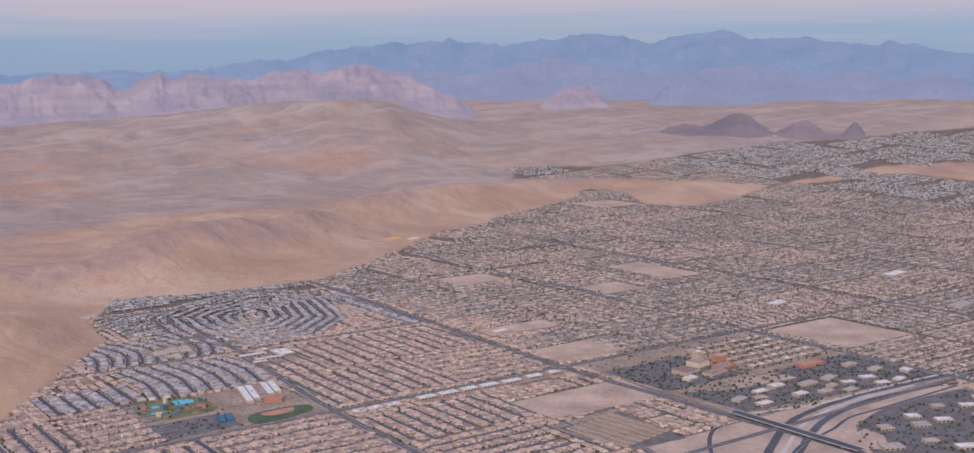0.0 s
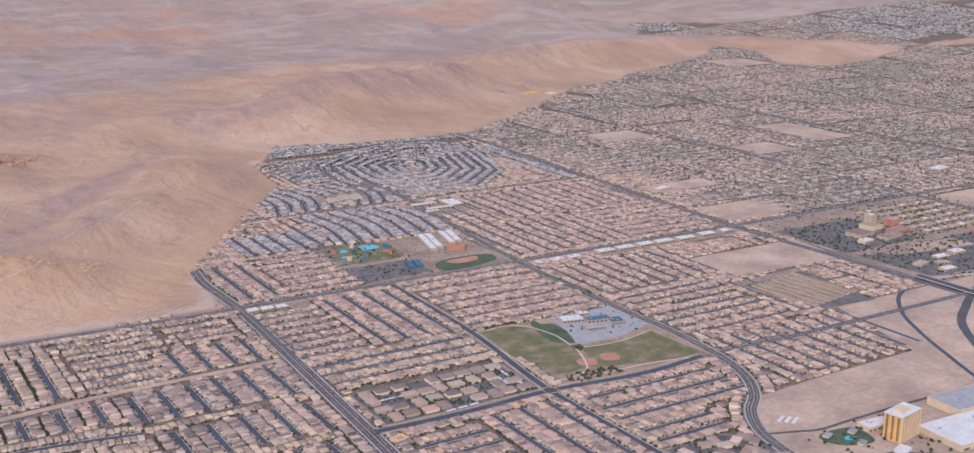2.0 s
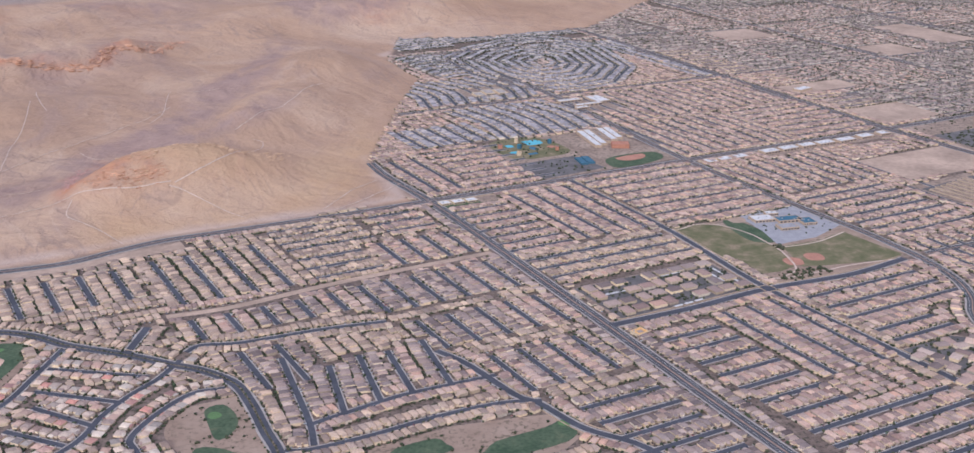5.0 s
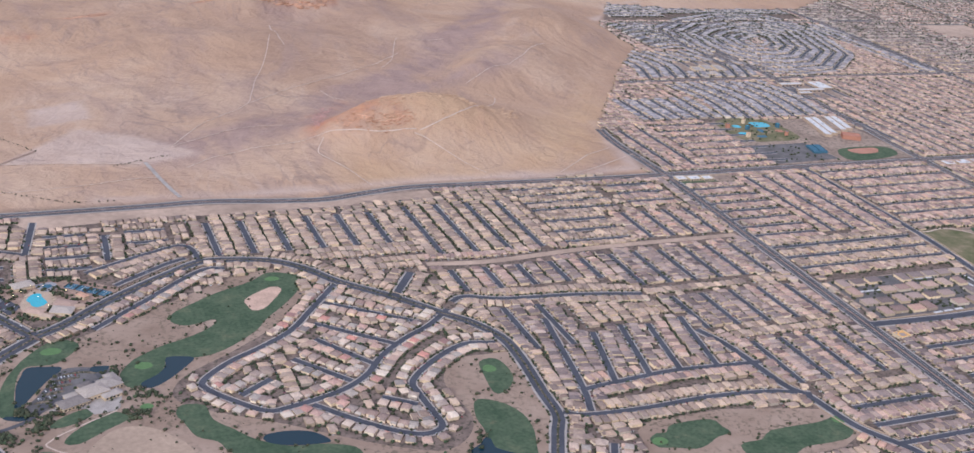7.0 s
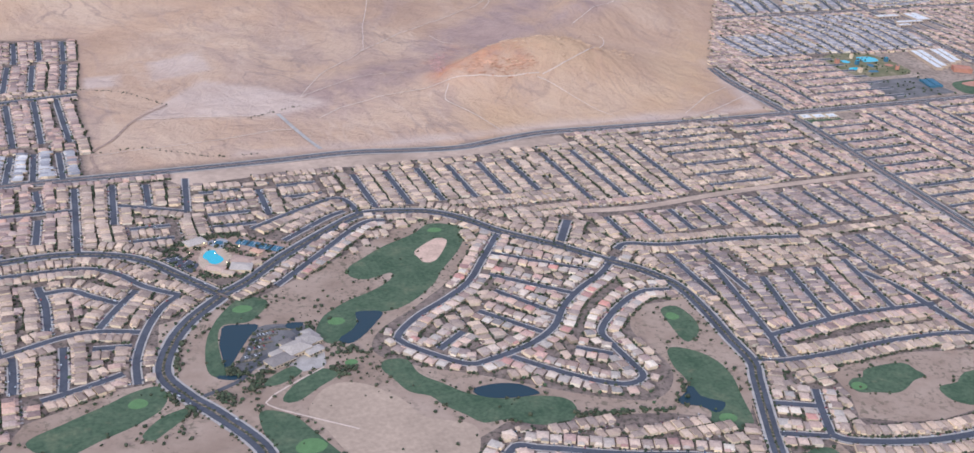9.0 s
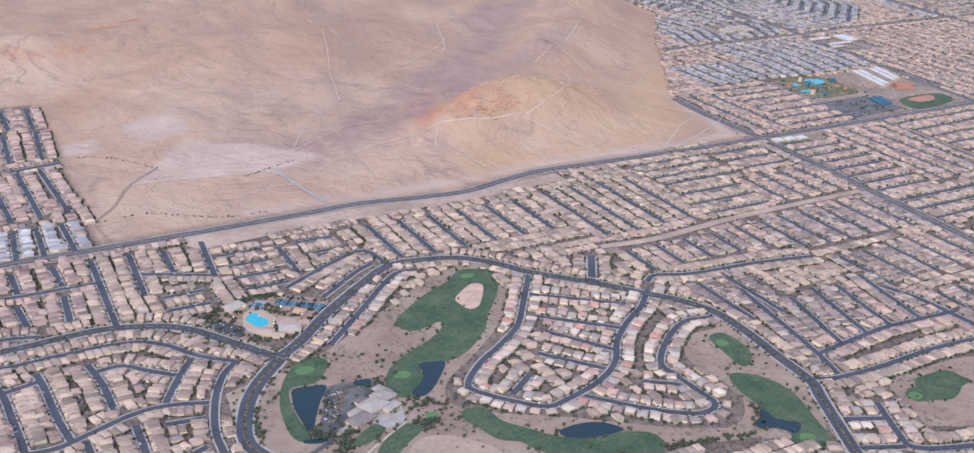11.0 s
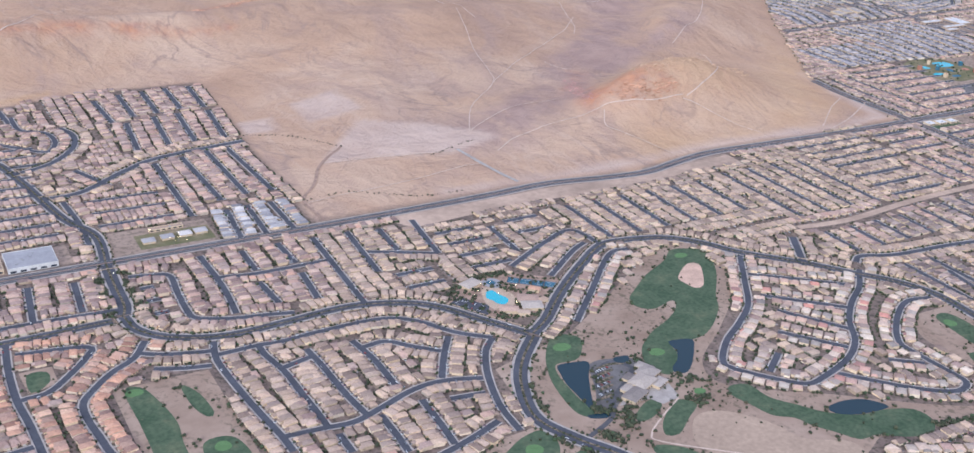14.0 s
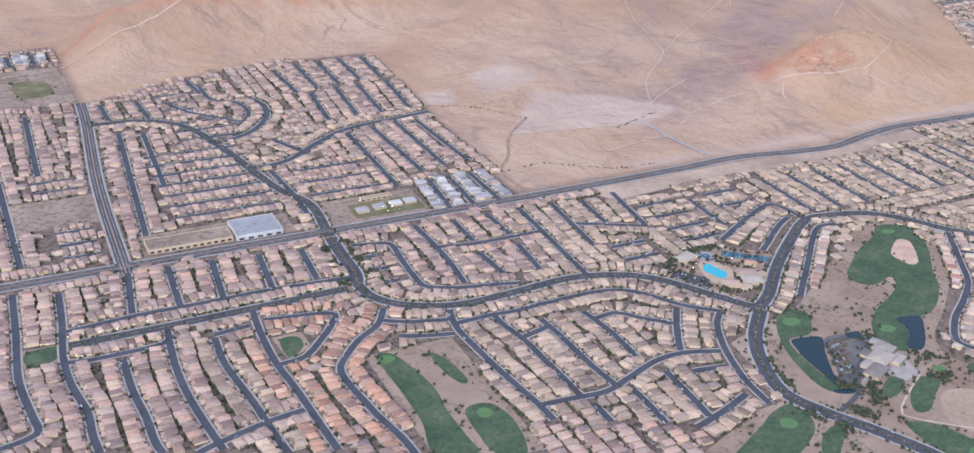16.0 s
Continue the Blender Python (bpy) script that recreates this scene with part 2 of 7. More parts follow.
ASPHALT_OLD = plain((0.10, 0.098, 0.106), 0.2, 0.06, 0.9)("worn_asphalt")
LOT = plain((0.155, 0.143, 0.138), 0.3, 0.12, 0.9)("patched_lot_asphalt")
CONCRETE = plain((0.42, 0.37, 0.33), 0.15, 0.3)("sidewalk_concrete")
FREEWAY = plain((0.50, 0.46, 0.43), 0.12, 0.05)("freeway_concrete")
PAINT = plain((0.72, 0.70, 0.66), 0.1)("road_paint")
MEDIAN = plain((0.36, 0.25, 0.19), 0.3, 0.4)("median_gravel")


def planted_build(n, l, b):
    soil = ramp(n, l, noise_tex(n, l, 0.25, 4.0), [(0.3, (0.20, 0.15, 0.11)), (0.7, (0.31, 0.24, 0.18))])
    green = ramp(n, l, noise_tex(n, l, 0.8, 3.0, 0.6), [(0.42, (0, 0, 0)), (0.52, (0.9, 0.9, 0.9))])
    l.new(mix(n, l, green, soil, (0.062, 0.066, 0.042)), b.inputs["Base Color"])


PLANTED = material("planted_strip", planted_build, 0.95, 0.1)


def bare_build(n, l, b):
    tone = ramp(n, l, noise_tex(n, l, 0.05, 6.0, 0.6), [(0.3, (0.25, 0.185, 0.145)), (0.5, (0.36, 0.27, 0.212)), (0.7, (0.45, 0.345, 0.272))])
    spot = ramp(n, l, noise_tex(n, l, 0.35, 5.0, 0.65), [(0.48, (0, 0, 0)), (0.60, (0.65, 0.65, 0.65))])
    l.new(mix(n, l, spot, tone, (0.15, 0.125, 0.09)), b.inputs["Base Color"])
    bump(n, l, b, noise_tex(n, l, 0.4, 5.0), 0.5, 0.3)


BARE_SOIL = material("bare_soil", bare_build, 0.95, 0.1)


def golf_soil_build(n, l, b):
    # raked decomposed granite, pinkish tan, with darker drifts and scattered low scrub
    tone = ramp(n, l, noise_tex(n, l, 0.035, 6.0, 0.6), [(0.3, (0.27, 0.19, 0.14)), (0.5, (0.36, 0.262, 0.198)), (0.7, (0.45, 0.338, 0.262))])
    spot = ramp(n, l, noise_tex(n, l, 0.42, 4.0, 0.6), [(0.50, (0, 0, 0)), (0.60, (0.75, 0.75, 0.75))])
    area = ramp(n, l, noise_tex(n, l, 0.045, 3.0), [(0.42, (0.1, 0.1, 0.1)), (0.62, (1, 1, 1))])
    l.new(mix(n, l, mix(n, l, 1.0, spot, area, "MULTIPLY"), tone, (0.13, 0.11, 0.075)), b.inputs["Base Color"])
    bump(n, l, b, noise_tex(n, l, 0.5, 5.0), 0.5, 0.25)


GOLF_SOIL = material("decomposed_granite", golf_soil_build, 0.95, 0.1)
RANGE_DIRT = plain((0.425, 0.315, 0.232), 0.1, 0.06, relief=0.15)("smooth_pale_dirt")
SAND = plain((0.58, 0.40, 0.30), 0.18, 0.12, relief=0.2)("bunker_sand")
PALE_DIRT = plain((0.465, 0.342, 0.258), 0.24, 0.03)("graded_dirt")
TRACK = plain((0.61, 0.475, 0.38), 0.16, 0.2)("dirt_track")
ROOF_WHITE = plain((0.66, 0.64, 0.62), 0.1, 0.2)("white_roof_membrane")
ROOF_GREY = plain((0.36, 0.35, 0.36), 0.12, 0.2)("grey_roof_membrane")
WALL_TAN = plain((0.50, 0.38, 0.28), 0.1, 0.3)("tan_block_wall")
WALL_CREAM = plain((0.66, 0.52, 0.36), 0.08, 0.3)("cream_stucco")
WALL_RED = plain((0.46, 0.22, 0.15), 0.15, 0.2)("red_stucco")
BLUE = plain((0.07, 0.16, 0.225), 0.15, 0.2)("blue_court")
GOLD = plain((0.72, 0.42, 0.16), 0.1, 0.2)("gold_tone")
BARK = plain((0.12, 0.085, 0.06), 0.2, 1.0)("bark")
CLAY = plain((0.47, 0.235, 0.165), 0.15, 0.1)("infield_clay")


def grass_build(n, l, b):
    big = ramp(n, l, noise_tex(n, l, 0.09, 5.0, 0.6), [(0.3, (0.062, 0.098, 0.06)), (0.55, (0.098, 0.135, 0.085)), (0.75, (0.15, 0.17, 0.105))])
    fine = ramp(n, l, noise_tex(n, l, 0.6, 4.0), [(0.3, (0.72, 0.74, 0.74)), (0.75, (1.3, 1.24, 1.15))])
    worn = ramp(n, l, noise_tex(n, l, 0.2, 5.0, 0.65), [(0.60, (0, 0, 0)), (0.72, (0.5, 0.5, 0.5))])
    l.new(mix(n, l, worn, mix(n, l, 1.0, big, fine, "MULTIPLY"), (0.20, 0.185, 0.11)), b.inputs["Base Color"])


def dry_grass_build(n, l, b):
    l.new(ramp(n, l, noise_tex(n, l, 0.09, 7.0, 0.68), [(0.3, (0.115, 0.125, 0.06)), (0.5, (0.185, 0.17, 0.095)), (0.66, (0.32, 0.25, 0.165))]), b.inputs["Base Color"])


def leaf_build(n, l, b):
    geo = n.new("ShaderNodeNewGeometry")
    c = ramp(n, l, geo.outputs["Random Per Island"], [(0.0, (0.045, 0.055, 0.035)), (0.5, (0.065, 0.075, 0.045)), (0.8, (0.10, 0.095, 0.06)), (1.0, (0.07, 0.105, 0.055))])
    l.new(c, b.inputs["Base Color"])


GRASS = material("fairway_grass", grass_build, 0.95, 0.1)
GREEN = plain((0.13, 0.22, 0.09), 0.1, 0.4)("putting_green")
DRY_GRASS = material("dry_grass", dry_grass_build, 0.95, 0.1)
LEAF = material("desert_foliage", leaf_build, 0.9, 0.15)
WATER = material("pond_water", lambda n, l, b: (setattr(b.inputs["Base Color"], "default_value", (0.012, 0.036, 0.052, 1)), bump(n, l, b, noise_tex(n, l, 1.5, 3.0), 0.15, 0.05)), 0.25, 0.2)
POOL = plain((0.07, 0.44, 0.54), 0.06, 0.5, 0.15)("pool_water")


def mountain_build(stops, strata):
    def build(n, l, b):
        base = ramp(n, l, noise_tex(n, l, 0.006, 7.0, 0.65), stops)
        bands = ramp(n, l, noise_tex(n, l, 0.02, 4.0, 0.5, (0.12, 0.12, 2.0)), [(0.35, (1 - strata, 1 - strata, 1 - strata)), (0.65, (1 + strata, 1 + strata, 1 + strata))])
        l.new(mix(n, l, 1.0, base, bands, "MULTIPLY"), b.inputs["Base Color"])
        bump(n, l, b, noise_tex(n, l, 0.03, 8.0, 0.65), 0.8, 12.0)
    return build


def painted_airlight(m, colour, power):
    """Paints the haze in front of the far ranges into their material as a glow."""
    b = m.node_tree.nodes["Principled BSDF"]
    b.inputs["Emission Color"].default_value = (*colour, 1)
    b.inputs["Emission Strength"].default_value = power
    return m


# haze is painted into these rocks: bluish base colours plus a steady glow
RED_CLIFF = painted_airlight(material("red_sandstone_hazed", mountain_build([(0.3, (0.17, 0.125, 0.14)), (0.5, (0.27, 0.18, 0.17)), (0.72, (0.38, 0.26, 0.225))], 0.12)), (0.40, 0.45, 0.62), 0.40)
HAZED_RANGE = painted_airlight(material("far_range_rock_hazed", mountain_build([(0.3, (0.07, 0.085, 0.12)), (0.7, (0.14, 0.145, 0.18))], 0.05)), (0.30, 0.42, 0.61), 0.62)
MID_HILL = painted_airlight(material("hill_rock_hazed", mountain_build([(0.3, (0.12, 0.09, 0.095)), (0.7, (0.24, 0.165, 0.15))], 0.1)), (0.42, 0.41, 0.50), 0.24)
HAZED_RIDGE = painted_airlight(material("foothill_rock_hazed", mountain_build([(0.3, (0.12, 0.11, 0.14)), (0.7, (0.18, 0.155, 0.18))], 0.06)), (0.33, 0.42, 0.61), 0.54)

# ---- plan helpers ----
rnd = random.Random(7)


def smooth_line(pts, step=2.5, closed=False):
    """Catmull-Rom through the plan points, evenly stepped."""
    p = np.array(pts, float)
    if len(p) == 2 and not closed:
        k = max(2, int(np.hypot(*(p[1] - p[0])) / step) + 1)
        return p[0] + (p[1] - p[0]) * np.linspace(0, 1, k)[:, None]
    q = np.vstack([p[-1:], p, p[:2]]) if closed else np.vstack([2 * p[0] - p[1], p, 2 * p[-1] - p[-2]])
    out = []
    for i in range(1, len(q) - 2):
        a, b, c, d = q[i - 1], q[i], q[i + 1], q[i + 2]
        k = max(2, int(np.hypot(*(c - b)) / step) + 1)
        for s in np.arange(k) / k:
            out.append(0.5 * (2 * b + (c - a) * s + (2 * a - 5 * b + 4 * c - d) * s ** 2 + (3 * b - a - 3 * c + d) * s ** 3))
    if not closed:
        out.append(q[-2])
    return np.array(out)


def inside(poly, x, y):
    """Which of the points lie in the polygon."""
    x, y = np.asarray(x, float), np.asarray(y, float)
    res = np.zeros(x.shape, bool)
    for (x0, y0), (x1, y1) in zip(poly, poly[1:] + poly[:1]):
        if y0 != y1:
            res ^= ((y0 > y) != (y1 > y)) & (x < (x1 - x0) * (y - y0) / (y1 - y0) + x0)
    return res


def edge_distance(poly, x, y):
    d = np.full(np.shape(x), 1e9)
    for (x0, y0), (x1, y1) in zip(poly, poly[1:] + poly[:1]):
        dx, dy = x1 - x0, y1 - y0
        t = np.clip(((x - x0) * dx + (y - y0) * dy) / max(dx * dx + dy * dy, 1e-9), 0, 1)
        d = np.minimum(d, np.hypot(x - x0 - t * dx, y - y0 - t * dy))
    return d


# the built-up area: south of the perimeter road, the north-west tract, and east of the hills
TOWN = [(-5000, -5000), (-5000, 3), (-735, 3), (-735, 312), (-597, 312), (-596, 204), (-592, 202), (-540, 226), (-475, 240), (-408, 236), (-414, 100), (-418, 4), (-300, 4), (-225, -2), (-168, 9), (-8, 4),
        (3, 97), (48, 164), (102, 246), (155, 312), (164, 403), (225, 500), (321, 468), (462, 478), (655, 617), (812, 747), (906, 765), (978, 831), (1122, 893), (1250, 960), (1377, 1056), (1394, 954), (1307, 812), (1364, 742), (1524, 780), (1670, 826),
        (1643, 970), (1564, 1020), (1522, 1110), (1415, 1190), (1331, 1246), (1421, 1350), (1521, 1316), (1586, 1261), (1648, 1244), (1781, 1240), (1910, 1258), (2163, 1218), (2430, 1130), (2752, 1027), (3600, 760), (5000, 600), (5000, -5000)]
FLATS = [(1670, 826), (1776, 832), (1881, 817), (2042, 822), (2157, 774), (2300, 640), (2150, 480), (1997, 576), (2008, 690), (1939, 765), (1799, 780)]
EYE0 = (-166.0, -692.0)


def fbm(x, y, scale, octaves=5, ridged=False, seed=0.0):
    """Sum of smooth value-noise octaves on arrays."""
    total, amp, norm = np.zeros(np.shape(x)), 1.0, 0.0
    for o in range(octaves):
        fx, fy = x / scale + 17.3 * o + seed, y / scale - 9.1 * o + seed * 1.7
        ix, iy = np.floor(fx), np.floor(fy)
        ux, uy = fx - ix, fy - iy
        ux, uy = ux * ux * (3 - 2 * ux), uy * uy * (3 - 2 * uy)

        def h(a, b):
            v = np.sin(a * 127.1 + b * 311.7 + 3.1) * 43758.5453
            return v - np.floor(v)
        v = (h(ix, iy) * (1 - ux) + h(ix + 1, iy) * ux) * (1 - uy) + (h(ix, iy + 1) * (1 - ux) + h(ix + 1, iy + 1) * ux) * uy
        if ridged:
            v = 1 - np.abs(2 * v - 1)
        total, norm = total + amp * v, norm + amp
        amp, scale = amp * 0.5, scale * 0.5
    return total / norm


def basin(x, y):
    """Lifts the floor with distance from EYE0, shaped to fit the first camera's view."""
    return 150 * np.clip((np.hypot(np.asarray(x, float) - EYE0[0], np.asarray(y, float) - EYE0[1]) - 2200) / 1800, 0, 1.3) ** 1.1


HILLS = [  # x, y, height, half widths, turn in degrees
    (-135, 84, 21, 62, 34, 12), (-182, 70, 6, 26, 16, 20), (-20, 215, 15, 90, 45, 35), (60, 340, 18, 80, 60, 40), (-260, 280, 12, 120, 40, 12), (-420, 320, 14, 150, 30, 10),
    (-150, 430, 20, 140, 26, 28), (-560, 300, 16, 130, 40, 25),
    (400, 680, 42, 130, 62, 20), (270, 620, 20, 80, 60, 30), (110, 610, 13, 110, 60, 20), (590, 800, 27, 110, 50, 35), (810, 930, 27, 140, 52, 30), (1010, 1010, 24, 150, 46, 25), (1220, 1060, 16, 120, 40, 20), (-200, 660, 13, 230, 70, 10),
    (-700, 520, 14, 260, 80, 5),
]


def height(x, y):
    x, y = np.asarray(x, float), np.asarray(y, float)
    d = edge_distance(TOWN, x, y)
    wild = np.where(inside(TOWN, x, y), 0.0, 1.0)
    rise = np.clip(d / 70, 0, 1) ** 1.3 * wild
    z = rise * (3 + 9 * np.clip(d / 400, 0, 1))
    for hx, hy, hz, a, b, turn in HILLS:
        c, s = math.cos(radians(turn)), math.sin(radians(turn))
        u, v = ((x - hx) * c + (y - hy) * s) / a, ((y - hy) * c - (x - hx) * s) / b
        z = z + wild * np.clip(d / 35, 0, 1) * hz * np.exp(-(u * u + v * v))
    rough = fbm(x, y, 130.0, 6, True) - 0.5
    z = z + rise * (rough * (4 + 0.6 * z) + np.clip(z / 14, 0.2, 1.5) * 2.6 * (fbm(x, y, 46.0, 4, True, 6.0) - 0.55))
    # long mesa north-west, then the basin climbs, both fitted to the view from EYE0
    r = np.hypot(x - EYE0[0], y - EYE0[1])
    az = np.degrees(np.arctan2(y - EYE0[1], x - EYE0[0]))
    arm = np.clip((az - 53.5) / 5.0, 0, 1) * np.clip((98 - az) / 12, 0, 1)
    crest = np.interp(az, [55, 58, 60, 65, 70, 76], [74, 88, 92, 80, 58, 26]) + 30 * (fbm(x, y, 700.0, 4, False, 5.0) - 0.5)
    lip = np.clip((r - 1950 - 420 * fbm(x, y, 620.0, 5, True, 8.0)) / 760, 0, 1)
    z = z + arm * crest * (0.75 * lip ** 1.4 + 0.25 * lip ** 6) * np.clip((3600 - r) / 500, 0, 1)
    z = z + arm * 9 * np.clip((r - 1700) / 600, 0, 1) * (fbm(x, y, 210.0, 5, True) - 0.4)
    return z + basin(x, y)


# roads claim their ground first, then patches, then houses
GX, GY, NX, NY = -760, -460, 2500, 1800
taken = np.zeros((NX, NY), bool)
road_cells = np.zeros((NX, NY), bool)
local_cells = np.zeros((NX, NY), bool)
STREETS = []


def claim(x, y, radius):
    i0, i1, j0, j1 = int(x - radius) - GX, int(x + radius) + 2 - GX, int(y - radius) - GY, int(y + radius) + 2 - GY
    if i0 < 0 or j0 < 0 or i1 >= NX or j1 >= NY:
        return
    ii, jj = np.ogrid[i0:i1, j0:j1]
    road_cells[i0:i1, j0:j1] |= (ii + GX + 0.5 - x) ** 2 + (jj + GY + 0.5 - y) ** 2 < radius ** 2


def block(poly):
    xs, ys = [p[0] for p in poly], [p[1] for p in poly]
    i0, i1, j0, j1 = int(min(xs)) - GX, int(max(xs)) + 1 - GX, int(min(ys)) - GY, int(max(ys)) + 1 - GY
    ii, jj = np.meshgrid(np.arange(i0, i1), np.arange(j0, j1), indexing="ij")
    taken[i0:i1, j0:j1] |= inside(poly, ii + GX + 0.5, jj + GY + 0.5)


def street(pts, width=2.7, district="pink", kind="local", rows=True):
    line = smooth_line(pts)
    for x, y in line:
        claim(x, y, width / 2 + 0.7)
        if kind != "collector" and 3 < x - GX < NX - 3 and 3 < y - GY < NY - 3:
            i, j = int(x) - GX, int(y) - GY
            local_cells[i - 2:i + 3, j - 2:j + 3] = True
    STREETS.append((line, width, district, kind, rows))


def fill(x0, x1, y0, y1, way, district="pink", pitch=17.6, bend=0.0):
    """Parallel local streets with a spine at one end, over a rectangle of the plan."""
    if way == "y":
        k = max(1, round((x1 - x0) / pitch))
        for i in range(k):
            x = x0 + (i + 0.5) * (x1 - x0) / k
            street([(x, y0 + 4), (x + bend, (y0 + y1) / 2), (x, y1 - 4)], 2.7, district)
    else:
        k = max(1, round((y1 - y0) / pitch))
        for i in range(k):
            y = y0 + (i + 0.5) * (y1 - y0) / k
            street([(x0 + 4, y), ((x0 + x1) / 2, y + bend), (x1 - 4, y)], 2.7, district)


def rectangle(x0, x1, y0, y1):
    return [(x0, y0), (x1, y0), (x1, y1), (x0, y1)]

# ---- the plan: arterials ----
PERIMETER = [(-1400, -2), (-607, -2), (-420, -2), (-330, -1), (-285, 1), (-250, -4), (-222, -6), (-195, 0), (-168, 4.5), (-130, 3.5), (-60, 0.5), (0, 0), (210, -1), (417, -3), (640, -2), (1700, -2)]
street(PERIMETER, 5.6, kind="arterial", rows=False)
street([(-610, -8), (-606, 84), (-598, 170), (-596, 204)], 5.2, kind="arterial", rows=False)
street([(-20, -460), (-16, -330), (-9, -200), (-2, -60), (0, 0), (-2, 60), (1, 92)], 6.4, kind="arterial", rows=False)
street([(165, -420), (151, -368), (147.5, -350), (145.5, -335), (148.5, -315), (154, -298), (166, -280.5), (182, -266.5), (196, -246), (204.5, -219), (207.5, -191), (209, -165), (208, -120), (210, 0), (224, 140), (232, 215), (232, 300)], 5.4, kind="arterial", rows=False)
street([(428, -420), (428, -260), (424, -190), (422, -110), (417, -3), (425, 180), (436, 400), (440, 520)], 7.5, kind="arterial", rows=False)
street([(640, -420), (642, 0), (650, 400), (655, 600)], 6.0, kind="arterial", rows=False)
street([(860, -420), (860, 300), (866, 740)], 6.0, kind="arterial", rows=False)
street([(1090, -420), (1090, 400), (1096, 820)], 6.0, kind="arterial", rows=False)
street([(-7, -207), (41, -209), (94, -208), (150, -214), (196, -211)], 4.4, kind="collector", rows=False)
street([(98, -460), (96, -330), (94, -208), (104, -114), (106, -4)], 3.8, kind="collector", rows=False)
for y in (205, 410, 615):
    street([(max(8, {205: 80, 410: 190, 615: 660}[y]), y), (430, y + 4), (860, y), (1700, y + 6)] if y < 600 else [(668, y), (1000, y), (1700, y)], 5.0, kind="arterial", rows=False)
street([(214, -212), (425, -214), (1700, -210)], 5.0, kind="arterial", rows=False)
# the buried wash: a tan strip with a service track
street([(-195, -99), (-161, -102), (-101, -97), (-10, -96)], 4.6, kind="wash", rows=False)
# collectors and ring roads
street([(-191.5, -293), (-186.5, -298), (-169.5, -304), (-151, -307.5), (-132.5, -308), (-116, -304.5), (-100.5, -303), (-81, -303.5)], 3.0, kind="collector", rows=False)
street([(-640, -56.5), (-602, -56.5), (-569, -56), (-529, -55)], 4.6, kind="collector", rows=False)
street([(-524, -53), (-522, -65), (-514.5, -74.5), (-501, -82), (-486, -85), (-465, -84), (-437, -82.5), (-415.5, -88.5), (-402.5, -98), (-391.5, -114), (-378.5, -133.5)], 4.6, kind="collector", rows=False)
street([(-520, -6.5), (-521, -25.5), (-521.5, -43.5), (-523.5, -51.5)], 5.5, kind="collector", rows=False)
street([(-520, -6.5), (-517.5, 28), (-527.5, 55), (-538, 109.5), (-549, 147), (-569, 164.5), (-598, 167.5)], 4.6, kind="collector", rows=False)
street([(-378, -136.5), (-392.5, -151.5), (-402, -167), (-408, -187), (-402, -204), (-394, -217.5), (-384.5, -237), (-382, -250), (-381, -268), (-379, -296)], 5.6, kind="collector", rows=False)
street([(-377, -134.5), (-365, -126), (-345.5, -107.5), (-321.5, -88.5), (-302, -75.5), (-285.5, -75.5), (-267.5, -81), (-254, -93), (-243, -109.5), (-222, -131), (-207, -149.5), (-196, -162.5), (-188, -179.5), (-187.5, -199), (-190, -224.5), (-191.5, -243), (-197.5, -255.5), (-212.5, -287.5), (-219.5, -304), (-224, -314.5)], 5.0, kind="collector", rows=False)
street([(-197.5, -141), (-189.5, -137), (-171.5, -143), (-134.5, -146.5), (-102.5, -152.5)], 2.8, kind="collector", rows=False)
street([(-206, -106.5), (-221.5, -130)], 3.6, kind="collector", rows=False)
street([(-533, 80), (-512.5, 82.5), (-485, 103.5), (-463, 115), (-414, 123)], 3.6, kind="collector", rows=False)
street([(-541, 118), (-520, 126.5), (-504.5, 145.5), (-500, 165.5), (-504.5, 180.5)], 3.2, kind="collector", rows=False)
# traced local streets
street([(-655, -9), (-657, -41), (-659.5, -72), (-658, -95), (-657, -106.5), (-661.5, -110), (-669.5, -112)], 2.7, "pink")
street([(-638, -14.5), (-640, -38.5), (-643, -63.5), (-643, -83), (-640.5, -102), (-641, -115.5), (-640.5, -126.5)], 2.7, "pink")
street([(-623.5, -74), (-624, -95.5), (-623, -112), (-623, -127), (-622, -134.5)], 2.7, "pink")
street([(-604, -58.5), (-606.5, -81), (-607, -102.5), (-605.5, -123), (-603.5, -140.5)], 2.7, "pink")
street([(-643, -68), (-631, -69.5), (-608.5, -68.5), (-603.5, -63.5)], 2.7, "pink")
street([(-588.5, -69.5), (-574.5, -68)], 2.7, "pink")
street([(-572, -129.5), (-586, -131.5), (-604.5, -136.5), (-611.5, -139)], 2.7, "pink")
street([(-640, -46), (-614, -44), (-595.5, -44), (-578.5, -44), (-557.5, -44), (-524.5, -46.5)], 2.7, "pink")
street([(-609.5, -8), (-614, -41.5)], 2.7, "pink")
street([(-593, -8.5), (-595.5, -44)], 2.7, "pink")
street([(-574.5, -10), (-578, -43)], 2.7, "pink")
street([(-554.5, -12), (-557.5, -43.5)], 2.7, "pink")
street([(-536, -15), (-538, -42.5)], 2.7, "pink")
street([(-514, -19), (-505, -21), (-497.5, -24.5), (-498.5, -41), (-499.3, -58), (-497.5, -66), (-485, -72), (-470, -75.2), (-459.5, -78)], 2.7, "pink")
street([(-480, -11), (-479.4, -33), (-479.8, -50), (-481.7, -69)], 2.7, "pink")
